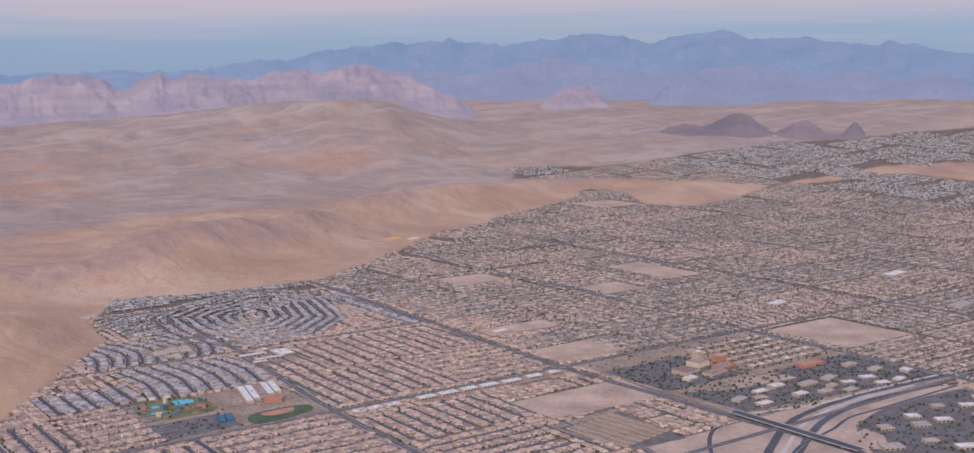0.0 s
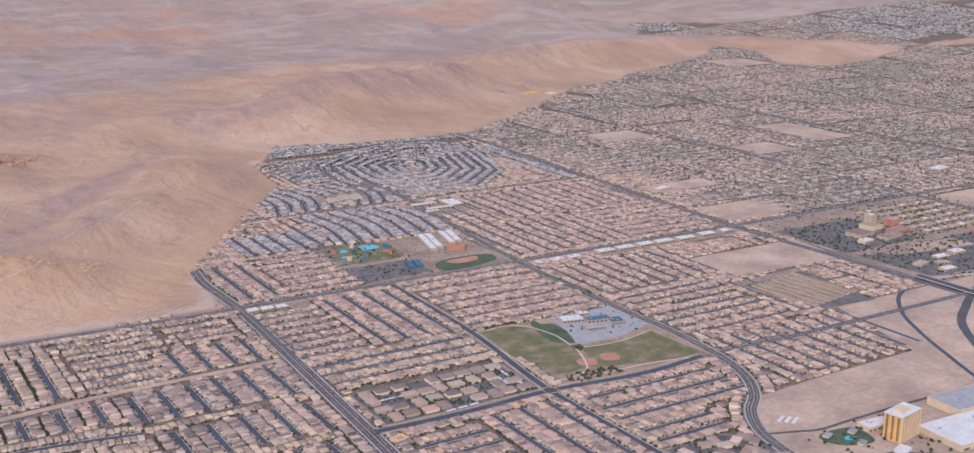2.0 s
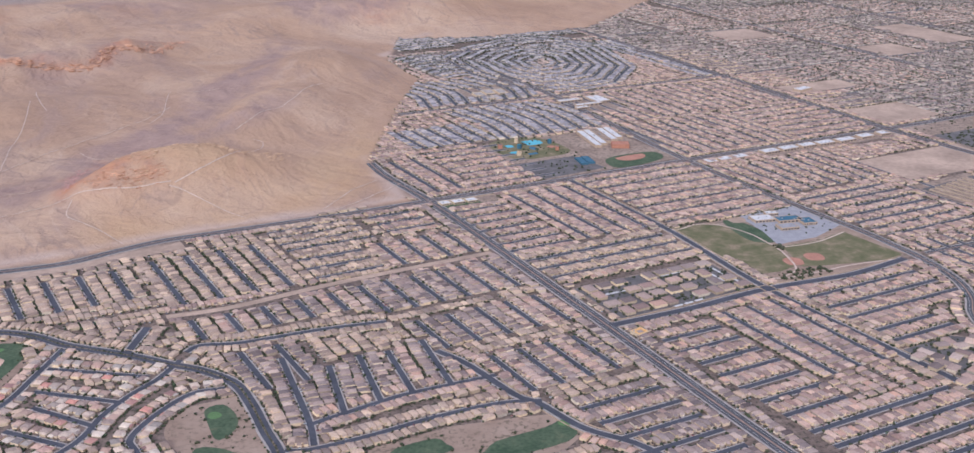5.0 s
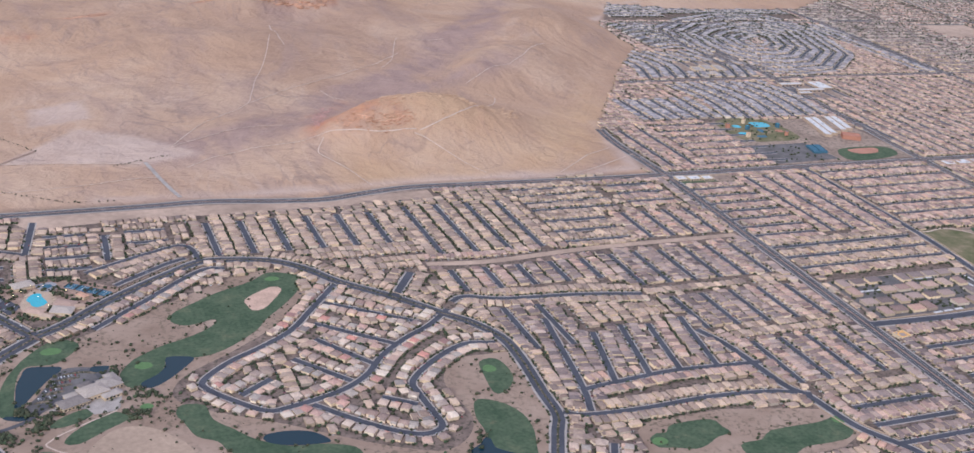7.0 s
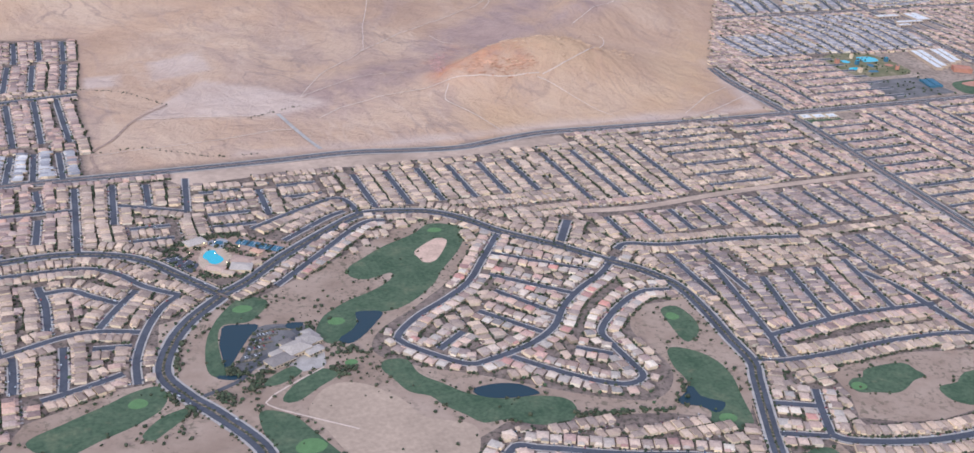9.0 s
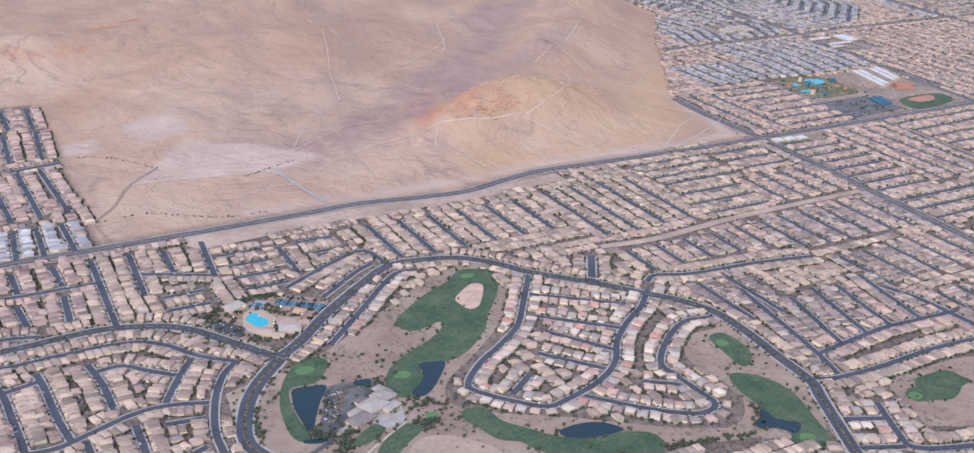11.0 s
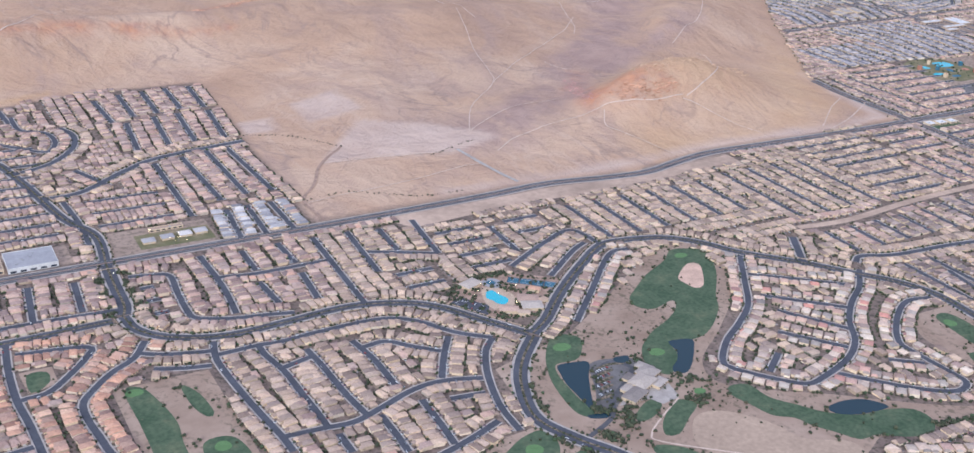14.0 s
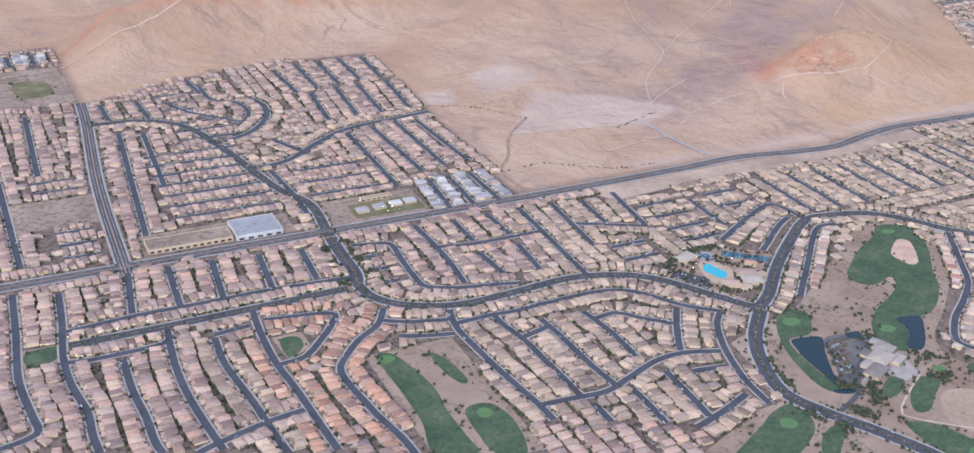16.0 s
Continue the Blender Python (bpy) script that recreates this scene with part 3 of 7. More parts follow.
street([(-461.2, -13), (-461.5, -35)], 2.7, "pink")
street([(-464, -46), (-462.5, -68)], 2.7, "pink")
street([(-443.2, -12), (-442.8, -35)], 2.7, "pink")
street([(-443.8, -45), (-446, -70)], 2.7, "pink")
street([(-479.5, -34.5), (-464, -37.6), (-443, -38), (-428, -38)], 2.7, "pink")
street([(-521, -75.5), (-528, -86.5), (-538.5, -94), (-547.5, -103.5), (-552, -110.5), (-552.5, -121), (-551, -134), (-550, -142.5), (-547, -158), (-546, -175)], 2.7, "orange")
street([(-568, -66), (-542.5, -71), (-544, -78.5), (-553, -89.5), (-561.5, -97.5), (-571.5, -99)], 2.7, "orange")
street([(-570, -55.5), (-572, -76.5), (-572.5, -97.5), (-571, -115.5), (-570, -136.5), (-569, -155.5)], 2.7, "orange")
street([(-589, -72), (-590, -88), (-589, -101.5), (-587, -119), (-586, -135), (-584.5, -150.5)], 2.7, "tan")
street([(-497, -87), (-499.5, -97), (-500, -107), (-498.5, -129), (-497, -143), (-495, -159), (-494.5, -169)], 2.7, "tan")
street([(-482, -97.5), (-482, -105), (-479.5, -119), (-479, -135.5), (-478.5, -151), (-478.5, -161)], 2.7, "tan")
street([(-466, -107.5), (-465, -120.5), (-464.5, -142.5), (-463, -159)], 2.7, "tan")
street([(-447, -109), (-445, -124.5), (-445, -140), (-445, -146.5)], 2.7, "tan")
street([(-479.5, -117), (-465.5, -113.5)], 2.7, "tan")
street([(-445, -115.5), (-435, -115), (-427.5, -122.5), (-418, -131)], 2.7, "tan")
street([(-410, -122), (-418.5, -134.5), (-427, -149)], 2.7, "tan")
street([(-499, -97.5), (-482, -97), (-474, -98), (-457, -97), (-430, -97.5), (-416.5, -105), (-406, -120), (-394, -130.5)], 2.7, "tan")
street([(-494, -159.5), (-480.5, -160.5), (-468.5, -161.5), (-456.5, -157.5), (-440, -151.5), (-426.5, -151), (-412.5, -155.5)], 2.7, "tan")
street([(-394, -130.5), (-402, -139), (-410, -155), (-416, -175), (-417.5, -191.5)], 2.7, "tan")
street([(-458.5, -161.5), (-458.5, -174), (-459, -186)], 2.7, "tan")
street([(-440.5, -159), (-441.5, -178), (-442.5, -189)], 2.7, "tan")
street([(-476.5, -166), (-476.5, -178)], 2.7, "tan")
street([(-430.5, -163), (-416.5, -165)], 2.7, "tan")
street([(-450, -192.5), (-442.5, -190.5), (-431.5, -187), (-421.5, -183)], 2.7, "tan")
street([(-426, -13), (-429.5, -81.5)], 2.7, "tan")
street([(-408.5, -13), (-412, -58)], 2.7, "tan")
street([(-393, -16), (-394.5, -41.5)], 2.7, "tan")
street([(-373.5, -13), (-378.5, -52)], 2.7, "tan")
street([(-408, -37.5), (-395, -43.5), (-378.5, -52)], 2.7, "tan")
street([(-341.5, -35), (-342.5, -65)], 2.7, "tan")
street([(-353.5, -77.5), (-325, -61.5), (-305.5, -55), (-301, -76)], 2.7, "tan")
street([(-342, -93), (-318.5, -75.5), (-307.5, -69.5)], 2.7, "tan")
street([(-232.5, -294.5), (-240, -290.5), (-248, -287), (-262, -282.5), (-276, -277), (-287.5, -271.5), (-295.5, -268), (-301, -265), (-304.5, -266.5), (-311.5, -273.5), (-316, -278), (-316.5, -282), (-308, -286), (-294.5, -291.5), (-279.5, -297.5), (-264, -303.5), (-252.5, -307.5)], 2.7, "villa")
street([(-243.5, -295.5), (-246, -298.5), (-251.5, -307)], 2.7, "villa")
street([(-179, -266.5), (-185.5, -279.5), (-191.5, -293)], 2.7, "villa")
street([(-200, -269.5), (-184.5, -276.5)], 2.7, "villa")
street([(-209, -286.5), (-192.5, -293.5)], 2.7, "villa")
street([(-291.5, -84), (-304, -85.5), (-333, -113), (-354.5, -133.5)], 2.7, "villa")
street([(-245.5, -112), (-261, -133), (-275.5, -152), (-290.5, -163.5), (-305.5, -173), (-317.5, -184.5), (-318, -191), (-309.5, -202.5), (-299, -212.5), (-289.5, -212), (-270, -206), (-255.5, -196.5), (-244, -182), (-230, -170), (-215.5, -160.5), (-202, -147.5)], 2.7, "villa")
street([(-192.5, -182), (-207, -180.5), (-224.5, -191), (-238, -204.5), (-239, -214), (-238, -228.5), (-238, -239), (-245.5, -242.5), (-255.5, -238), (-268, -227), (-281, -212.5)], 2.7, "villa")
street([(-255.5, -129), (-218.5, -157)], 2.7, "villa")
street([(-264.5, -148), (-235, -174)], 2.7, "villa")
street([(-267.5, -162), (-249, -188.5)], 2.7, "villa")
street([(-280.5, -176.5), (-262, -199)], 2.7, "villa")
street([(-292.5, -190), (-306, -199.5)], 2.7, "villa")
street([(-254, -213.5), (-242, -222)], 2.7, "villa")
street([(-188.5, -241.5), (-180.5, -245.5), (-156.5, -247), (-123.5, -246), (-95, -248.5), (-78.5, -254.5)], 2.7, "tan")
street([(-174, -228), (-158, -226), (-129.5, -223), (-108.5, -224), (-84, -225.5)], 2.7, "tan")
street([(-161.5, -166), (-171.5, -223.5), (-177, -243.5)], 2.7, "tan")
street([(-145.5, -183), (-156.5, -226)], 2.7, "tan")
street([(-129.5, -179.5), (-139, -224)], 2.7, "tan")
street([(-116, -181.5), (-123.5, -223)], 2.7, "tan")
street([(-97, -178.5), (-105.5, -224.5)], 2.7, "tan")
street([(-551.5, 189.5), (-543.5, 170.5), (-529.5, 155), (-518, 145.5), (-511, 158.5), (-513.5, 175.5), (-525.5, 185.5), (-527, 209)], 2.7, "pink")
street([(-477, 222), (-475, 178.5)], 2.7, "pink")
street([(-460.5, 229), (-461, 185.5)], 2.7, "pink")
street([(-445.5, 230.5), (-446.5, 186.5)], 2.7, "pink")
street([(-430.5, 232), (-431.5, 189.5)], 2.7, "pink")
street([(-415.5, 231), (-417.5, 188)], 2.7, "pink")
street([(-468, 176), (-472.5, 129)], 2.7, "pink")
street([(-450.5, 181.5), (-454.5, 132.5)], 2.7, "pink")
street([(-436, 182.5), (-439.5, 132.5)], 2.7, "pink")
street([(-417.5, 182), (-422, 131.5)], 2.7, "pink")
street([(-469.5, 107.5), (-470.5, 32.5)], 2.7, "pink")
street([(-453.5, 111.5), (-451.5, 46)], 2.7, "pink")
street([(-438.5, 116), (-437.5, 49)], 2.7, "pink")
street([(-426.5, 117), (-423.5, 48.5)], 2.7, "pink")
street([(-584.5, 150.5), (-595.5, 23.5)], 2.7, "pink")
street([(-572.5, 146), (-576.5, 74)], 2.7, "pink")
street([(-627.5, 191), (-631, 107)], 2.7, "pink")
street([(-523.5, 73.5), (-521.5, 44.5), (-522, 18.5)], 2.7, "pink")
street([(-510, 113), (-498, 85.5)], 2.7, "pink")
street([(-531.5, 222.5), (-529.5, 198.5)], 2.7, "pink")
street([(-566.5, 195), (-565, 166)], 2.7, "pink")
street([(-586.5, 197), (-586, 171)], 2.7, "pink")
street([(-453, 34), (-456.5, 0)], 2.7, "slate")
street([(-442, 35.5), (-444, -1)], 2.7, "slate")
street([(-430, 35), (-430, -0.5)], 2.7, "slate")
# ---- the plan: tracts of parallel streets ----
# north of the perimeter road, west tract
fill(-584, -528, 30, 118, "x", "pink", 13.0)
fill(-560, -520, 122, 160, "x", "pink", 13.0)
fill(-518, -474, 30, 76, "x", "pink", 13.5)
fill(-640, -612, 80, 104, "x", "pink", 12)
fill(-636, -612, 8, 46, "x", "pink", 12.5)
fill(-735, -640, 8, 200, "y", "pink")
fill(-720, -604, 278, 306, "y", "slate", 15)
# between the perimeter road and the buried wash
fill(-300, -196, -74, -24, "y", "tan")
fill(-192, -118, -94, -20, "y", "tan", 16.5)
fill(-116, -54, -48, -6, "x", "tan", 11.5)
fill(-116, -70, -94, -52, "x", "tan", 12.5)
fill(-516, -502, -62, -26, "x", "pink", 12)
fill(-410, -384, -84, -58, "x", "tan", 12)
fill(-374, -346, -78, -26, "x", "tan", 12)
fill(-336, -308, -54, -26, "x", "tan", 12)
fill(-560, -532, 168, 206, "x", "pink", 12)
street([(-525.5, -84), (-516.5, -89), (-503, -93), (-499.5, -93.5)], 2.7, "tan")
street([(-523.5, -97.5), (-513, -101.5), (-503, -104)], 2.7, "tan")
fill(-52, -12, -46, -6, "x", "pink", 12.5)
fill(-68, -12, -94, -50, "y", "pink", 14)
fill(-195, -105, -136, -104, "y", "tan", 16.5)
fill(-104, -14, -148, -102, "y", "pink", 16)
fill(-98, -14, -196, -154, "y", "pink", 16)
fill(-185, -150, -196, -148, "y", "tan", 16)
fill(-84, -24, -250, -204, "y", "pink", 15)
fill(-92, -20, -420, -330, "x", "pink", 15)
fill(-186, -100, -345, -314, "y", "tan", 14)
fill(-72, -22, -330, -262, "x", "pink", 15)
street([(-96, -192), (-90, -211), (-86, -245), (-81, -256), (-76, -282), (-64, -303), (-58, -330)], 3.4, kind="collector", rows=False)
# east of the cross road
fill(-4, 46, -106, -22, "x", "pink", 12.5)
fill(46, 102, -106, -8, "y", "pink", 15)
fill(-4, 100, -150, -110, "x", "tan", 13)
fill(108, 206, -108, -6, "x", "pink", 14)
fill(0, 44, -320, -226, "x", "pink", 13)
fill(44, 92, -300, -216, "y", "pink", 14)
fill(0, 92, -400, -322, "x", "pink", 14)
fill(100, 190, -262, -220, "x", "pink", 13)
fill(216, 330, -262, -190, "y", "pink", 13)
fill(214, 300, -186, -100, "x", "pink", 13)
fill(300, 330, -186, -110, "y", "pink", 14)
fill(214, 326, -96, -24, "y", "pink", 13)
# north of the perimeter road, along the hills
fill(6, 40, 8, 92, "y", "pink", 14)
fill(40, 110, 8, 100, "x", "pink", 12.5)
fill(46, 112, 102, 160, "y", "grey", 13)
fill(116, 210, 100, 200, "y", "grey", 13, 6)
fill(106, 218, 210, 300, "y", "grey", 13, 10)
fill(170, 224, 304, 400, "x", "grey", 13, 8)
fill(216, 330, 6, 100, "y", "pink", 13)
fill(216, 420, 104, 200, "y", "pink", 13.5)
fill(330, 418, 6, 100, "x", "pink", 13.5)
# rings of streets round a small lake
RINGS = [(219, 382), (266, 420), (323, 444), (385, 440), (396, 380), (368, 279), (312, 228), (267, 219), (234, 226), (212, 262), (210, 310)]
for k in range(7):
    ring = [(300 + (x - 300) * (1 - 0.135 * k), 332 + (y - 332) * (1 - 0.135 * k)) for x, y in RINGS]
    ring = ring + ring[:1]
    bent = [(ax + (bx - ax) * f, ay + (by - ay) * f) for (ax, ay), (bx, by) in zip(ring, ring[1:]) for f in (0.06, 0.5, 0.94)]
    street(bent, 2.4, "grey")
fill(402, 430, 210, 405, "y", "grey", 13)
fill(230, 430, 450, 480, "x", "grey", 13, 6)
fill(190, 262, 440, 500, "x", "grey", 12)
fill(100, 150, -290, -266, "x", "pink", 11)
# far districts are dimmed by roof colour: mostly the darkened brown
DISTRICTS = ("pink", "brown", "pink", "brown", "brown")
EMPTY = []
lines_x, lines_y = (430, 642, 862, 1092, 1320, 1540, 1740), (-420, -212, -2, 206, 412, 616, 820, 1030, 1240)
for i in range(len(lines_x) - 1):
    for j in range(len(lines_y) - 1):
        if i == 0 and j <= 1:
            continue
        for a in range(2):
            for b in range(2):
                wx, wy = (lines_x[i + 1] - lines_x[i] - 8) / 2, (lines_y[j + 1] - lines_y[j] - 8) / 2
                x0, y0 = lines_x[i] + 4 + a * wx, lines_y[j] + 4 + b * wy
                if rnd.random() < 0.035 and float(basin(x0 + wx, y0 + wy)) == 0.0 and inside(TOWN, np.array([x0 + wx]), np.array([y0 + wy]))[0]:
                    EMPTY.append(rectangle(x0 + 3, x0 + wx - 3, y0 + 3, y0 + wy - 3))
                    continue
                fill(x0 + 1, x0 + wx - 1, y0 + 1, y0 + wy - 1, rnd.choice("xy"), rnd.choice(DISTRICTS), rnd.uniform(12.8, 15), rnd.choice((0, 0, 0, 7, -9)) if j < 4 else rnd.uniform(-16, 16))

# land kept clear of houses
BARE = (rectangle(-733, -598, 206, 274), rectangle(-541, -505, -182, -106),
    [(-262, -91), (-275, -92), (-332, -124), (-357, -140), (-407, -150), (-410, -193), (-424, -194), (-456, -206), (-472, -232), (-440, -262), (-420, -330), (-340, -330), (-341, -289), (-329, -280), (-326, -268), (-314, -258), (-300, -251.5), (-262, -258), (-240, -264),
     (-216, -277), (-203, -262), (-195, -250), (-191, -235), (-190, -200), (-196, -190), (-214, -192), (-228, -206), (-226, -236), (-242, -252), (-262, -246), (-296, -222), (-327, -203), (-324, -182), (-300, -166), (-279, -146), (-268, -128)],
    
    rectangle(-600, -532, 4, 24), rectangle(-516, -466, 0, 28), rectangle(-650, -606, 46, 77), [(-657, -54), (-643, -54), (-643, -66), (-657, -68)], [(-569, -80), (-557, -80), (-557, -92), (-568, -97)],
    [(-158.5, -256), (-123.5, -255.5), (-97.5, -261.5), (-75, -268), (-76.5, -285), (-92, -292.5), (-110, -293), (-126, -296), (-144, -297.5), (-159, -295), (-174.5, -287), (-169, -275), (-166, -261)],
    [(-216, -298), (-192, -298), (-192, -325), (-220, -325)],
    [(-380, -22), (-335, -18), (-160, -16), (-160, 0), (-380, 0)],
    rectangle(106, 212, -210, -112), rectangle(4, 44, -20, -4), rectangle(0, 92, -204, -160), rectangle(92, 208, 5, 98), rectangle(160, 205, 230, 262), rectangle(218, 268, 145, 182), rectangle(270, 416, -22, -4),
    [(322, -58), (430, -58), (424, -112), (322, -108)], [(305, -118), (372, -114), (362, -196), (320, -190)], rectangle(430, 640, -212, -4), [(184, -269), (227, -267), (330, -266), (300, -420), (158, -420), (149, -350), (147, -318), (156, -300), (168, -282)], [(92, -292), (134, -292), (148, -306), (143, -335), (147, -365), (147, -410), (92, -410)],
    [(330, -190), (520, -190), (640, -230), (640, -460), (250, -460)], rectangle(430, 500, 6, 60), rectangle(780, 840, 235, 345), rectangle(440, 520, 120, 150), rectangle(660, 720, 210, 260), rectangle(560, 630, 340, 400))
for poly in BARE:
    block(poly)
block([(-396, -90), (-375, -80), (-340, -88), (-336, -100), (-370, -128), (-380, -130), (-393, -112)])
LOOP_LAND = [(-243, -110), (-262, -122), (-276, -142), (-302, -164), (-326, -182), (-328, -200), (-296, -222), (-262, -246), (-240, -254), (-225, -238), (-226, -208), (-214, -192), (-194, -190), (-188, -176), (-215, -146)]
GOLF_LAND = [(-255, -91), (-280, -88), (-332, -122), (-362, -140), (-405, -152), (-411, -192), (-424, -193), (-456, -205), (-472, -232), (-440, -262), (-420, -330), (-340, -330), (-341, -289), (-329, -280), (-326, -268), (-314, -258), (-300, -251.5), (-262, -258), (-240, -264), (-216, -277), (-203, -262), (-189, -240), (-187, -200), (-196, -176), (-215, -150), (-243, -118)]

# ---- houses along the streets ----
spots = []
cx2, cy2 = np.meshgrid(GX + 1.0 + 2.0 * np.arange(NX // 2), GY + 1.0 + 2.0 * np.arange(NY // 2), indexing="ij")
town_cells = inside(TOWN, cx2, cy2)


def place(c, t, nrm, ww, dd, district, margin=0.0):
    """Claims the ground for one house, if it is free and inside the town."""
    uu = np.array([-0.32, 0, 0.32, -0.32, 0.32, -0.32, 0, 0.32]) * (ww + margin)
    vv = np.array([-0.44, -0.44, -0.44, 0, 0, 0.44, 0.44, 0.44]) * (dd + margin)
    xs, ys = c[0] + t[0] * uu + nrm[0] * vv, c[1] + t[1] * uu + nrm[1] * vv
    ii, jj = np.floor(xs).astype(int) - GX, np.floor(ys).astype(int) - GY
    if ii.min() < 0 or jj.min() < 0 or ii.max() >= NX or jj.max() >= NY:
        return False
    if taken[ii, jj].any() or road_cells[ii, jj].any() or not town_cells[(int(c[0]) - GX) // 2, (int(c[1]) - GY) // 2]:
        return False
    taken[ii, jj] = True
    taken[int(c[0]) - GX, int(c[1]) - GY] = True
    spots.append((c[0], c[1], math.atan2(-nrm[1], -nrm[0]), ww, dd, district))
    return True


def line_houses(line, width, district, setback):
    seg = np.hypot(*np.diff(line, axis=0).T)
    run = np.concatenate([[0], np.cumsum(seg)])
    villa = district == "villa"
    # darker roofs in this tract stand in for dimming at the view's right side
    if -185 < line[0][0] < -4 and line[0][1] < -110 and district != "villa":
        district = "brown" if rnd.random() < 0.6 else "pink"
    gap = 4.6 if villa else (3.3 if line[0][0] < -20 else 3.6 if line[0][0] < 330 else 4.3)
    depth = 4.7 if villa else 5.4
    for side in (1, -1):
        s = gap * 0.5
        while s < run[-1]:
            i = max(1, min(int(np.searchsorted(run, s)), len(line) - 1))
            f = (s - run[i - 1]) / max(seg[i - 1], 1e-6)
            p = line[i - 1] + (line[i] - line[i - 1]) * f
            t = (line[i] - line[i - 1]) / max(seg[i - 1], 1e-6)
            nrm = np.array([-t[1], t[0]]) * side
            far = p[0] > 430 or p[1] > 480
            dd = depth * (rnd.uniform(0.78, 0.94) if far else rnd.uniform(0.9, 1.06))
            ww = gap * (rnd.uniform(0.76, 0.90) if villa else (rnd.uniform(0.84, 0.96) if far else rnd.uniform(0.82, 0.93)))
            back = rnd.uniform(-0.15, 0.15)
            for deep in (1.0, 0.84, 0.7):
                if place(p + nrm * (width / 2 + setback + dd * deep / 2 + back), t, nrm, ww, dd * deep, district):
                    break
            s += gap


for line, width, district, kind, rows in STREETS:
    if rows:
        line_houses(line, width, district, 1.25)
for line, width, district, kind, rows in STREETS:
    if not rows and line[0][0] < 700:
        line_houses(line, width, "tan" if kind == "collector" else "pink", 1.9 if kind == "collector" else 2.6)
# leftover corners: short cul-de-sac clusters
for x0 in range(-655, 640, 36):
    for y0 in range(-330, 420, 30):
        across = rnd.random() < 0.5
        t, nrm = (np.array([1.0, 0.0]), np.array([0.0, 1.0])) if across else (np.array([0.0, 1.0]), np.array([1.0, 0.0]))
        for u in np.arange(0, 36 if across else 30, 3.6):
            for k, v in enumerate(np.arange(0, 30 if across else 36, 6.6)):
                c = np.array([x0 + (u if across else v), y0 + (v if across else u)]) + 2.0
                place(c, t, nrm * (1 if k % 2 else -1), 3.1, 5.2, "pink" if c[0] < -420 or c[0] > 0 else "tan", 0.6)
PALE_LOTS = [(-408, 153), (-389, 152), (-391, 131), (-411, 131)], [(-368, 168), (-338, 176), (-333, 136), (-370, 134)], [(-343, 121), (-277, 64), (-313, 53), (-387, 71), (-363, 101)]

# ---- ground: one sheet to the ranges ----
def steps(*spans):
    out = []
    for a, b, s in spans:
        out.append(np.arange(a, b, s))
    return np.concatenate(out)


def mesh_from(name, verts, faces, mats, index=None, smooth=False):
    me = bpy.data.meshes.new(name)
    me.from_pydata([tuple(v) for v in verts] if not isinstance(verts, np.ndarray) else verts.tolist(), [], faces if isinstance(faces, list) else faces.tolist())
    for m in mats:
        me.materials.append(m)
    if index is not None:
        me.polygons.foreach_set("material_index", np.asarray(index, np.int32))
    if smooth:
        me.polygons.foreach_set("use_smooth", np.ones(len(me.polygons), bool))
    me.update()
    return me


gx = steps((-5200, -900, 70), (-900, 460, 4.4), (460, 1500, 12), (1500, 4700, 32))
gy = steps((-5200, -500, 120), (-500, 0, 20), (0, 520, 4.2), (520, 1500, 10), (1500, 4700, 26))
mx, my = np.meshgrid(gx, gy, indexing="ij")
mz = height(mx, my)
nx, ny = mx.shape
a = (np.arange(nx - 1)[:, None] * ny + np.arange(ny - 1)[None, :]).ravel()
ground_me = mesh_from("ground", np.stack([mx.ravel(), my.ravel(), mz.ravel()], 1), np.stack([a, a + ny, a + ny + 1, a + 1], 1), [GROUND], smooth=True)
d_edge = edge_distance(TOWN, mx, my)
is_in = inside(TOWN, mx, my)
slope = np.hypot(*np.gradient(mz, gx, gy))


def zone(pts, reach, grain):
    """A band of other soil along a line of the plan, with a ragged border."""
    d = np.full(mx.shape, 1e9)
    for (x0, y0), (x1, y1) in zip(pts, pts[1:]):
        t = np.clip(((mx - x0) * (x1 - x0) + (my - y0) * (y1 - y0)) / ((x1 - x0) ** 2 + (y1 - y0) ** 2), 0, 1)
        d = np.minimum(d, np.hypot(mx - x0 - t * (x1 - x0), my - y0 - t * (y1 - y0)))
    return np.clip(1.6 - d / reach - 1.5 * fbm(mx, my, grain, 4), 0, 1)


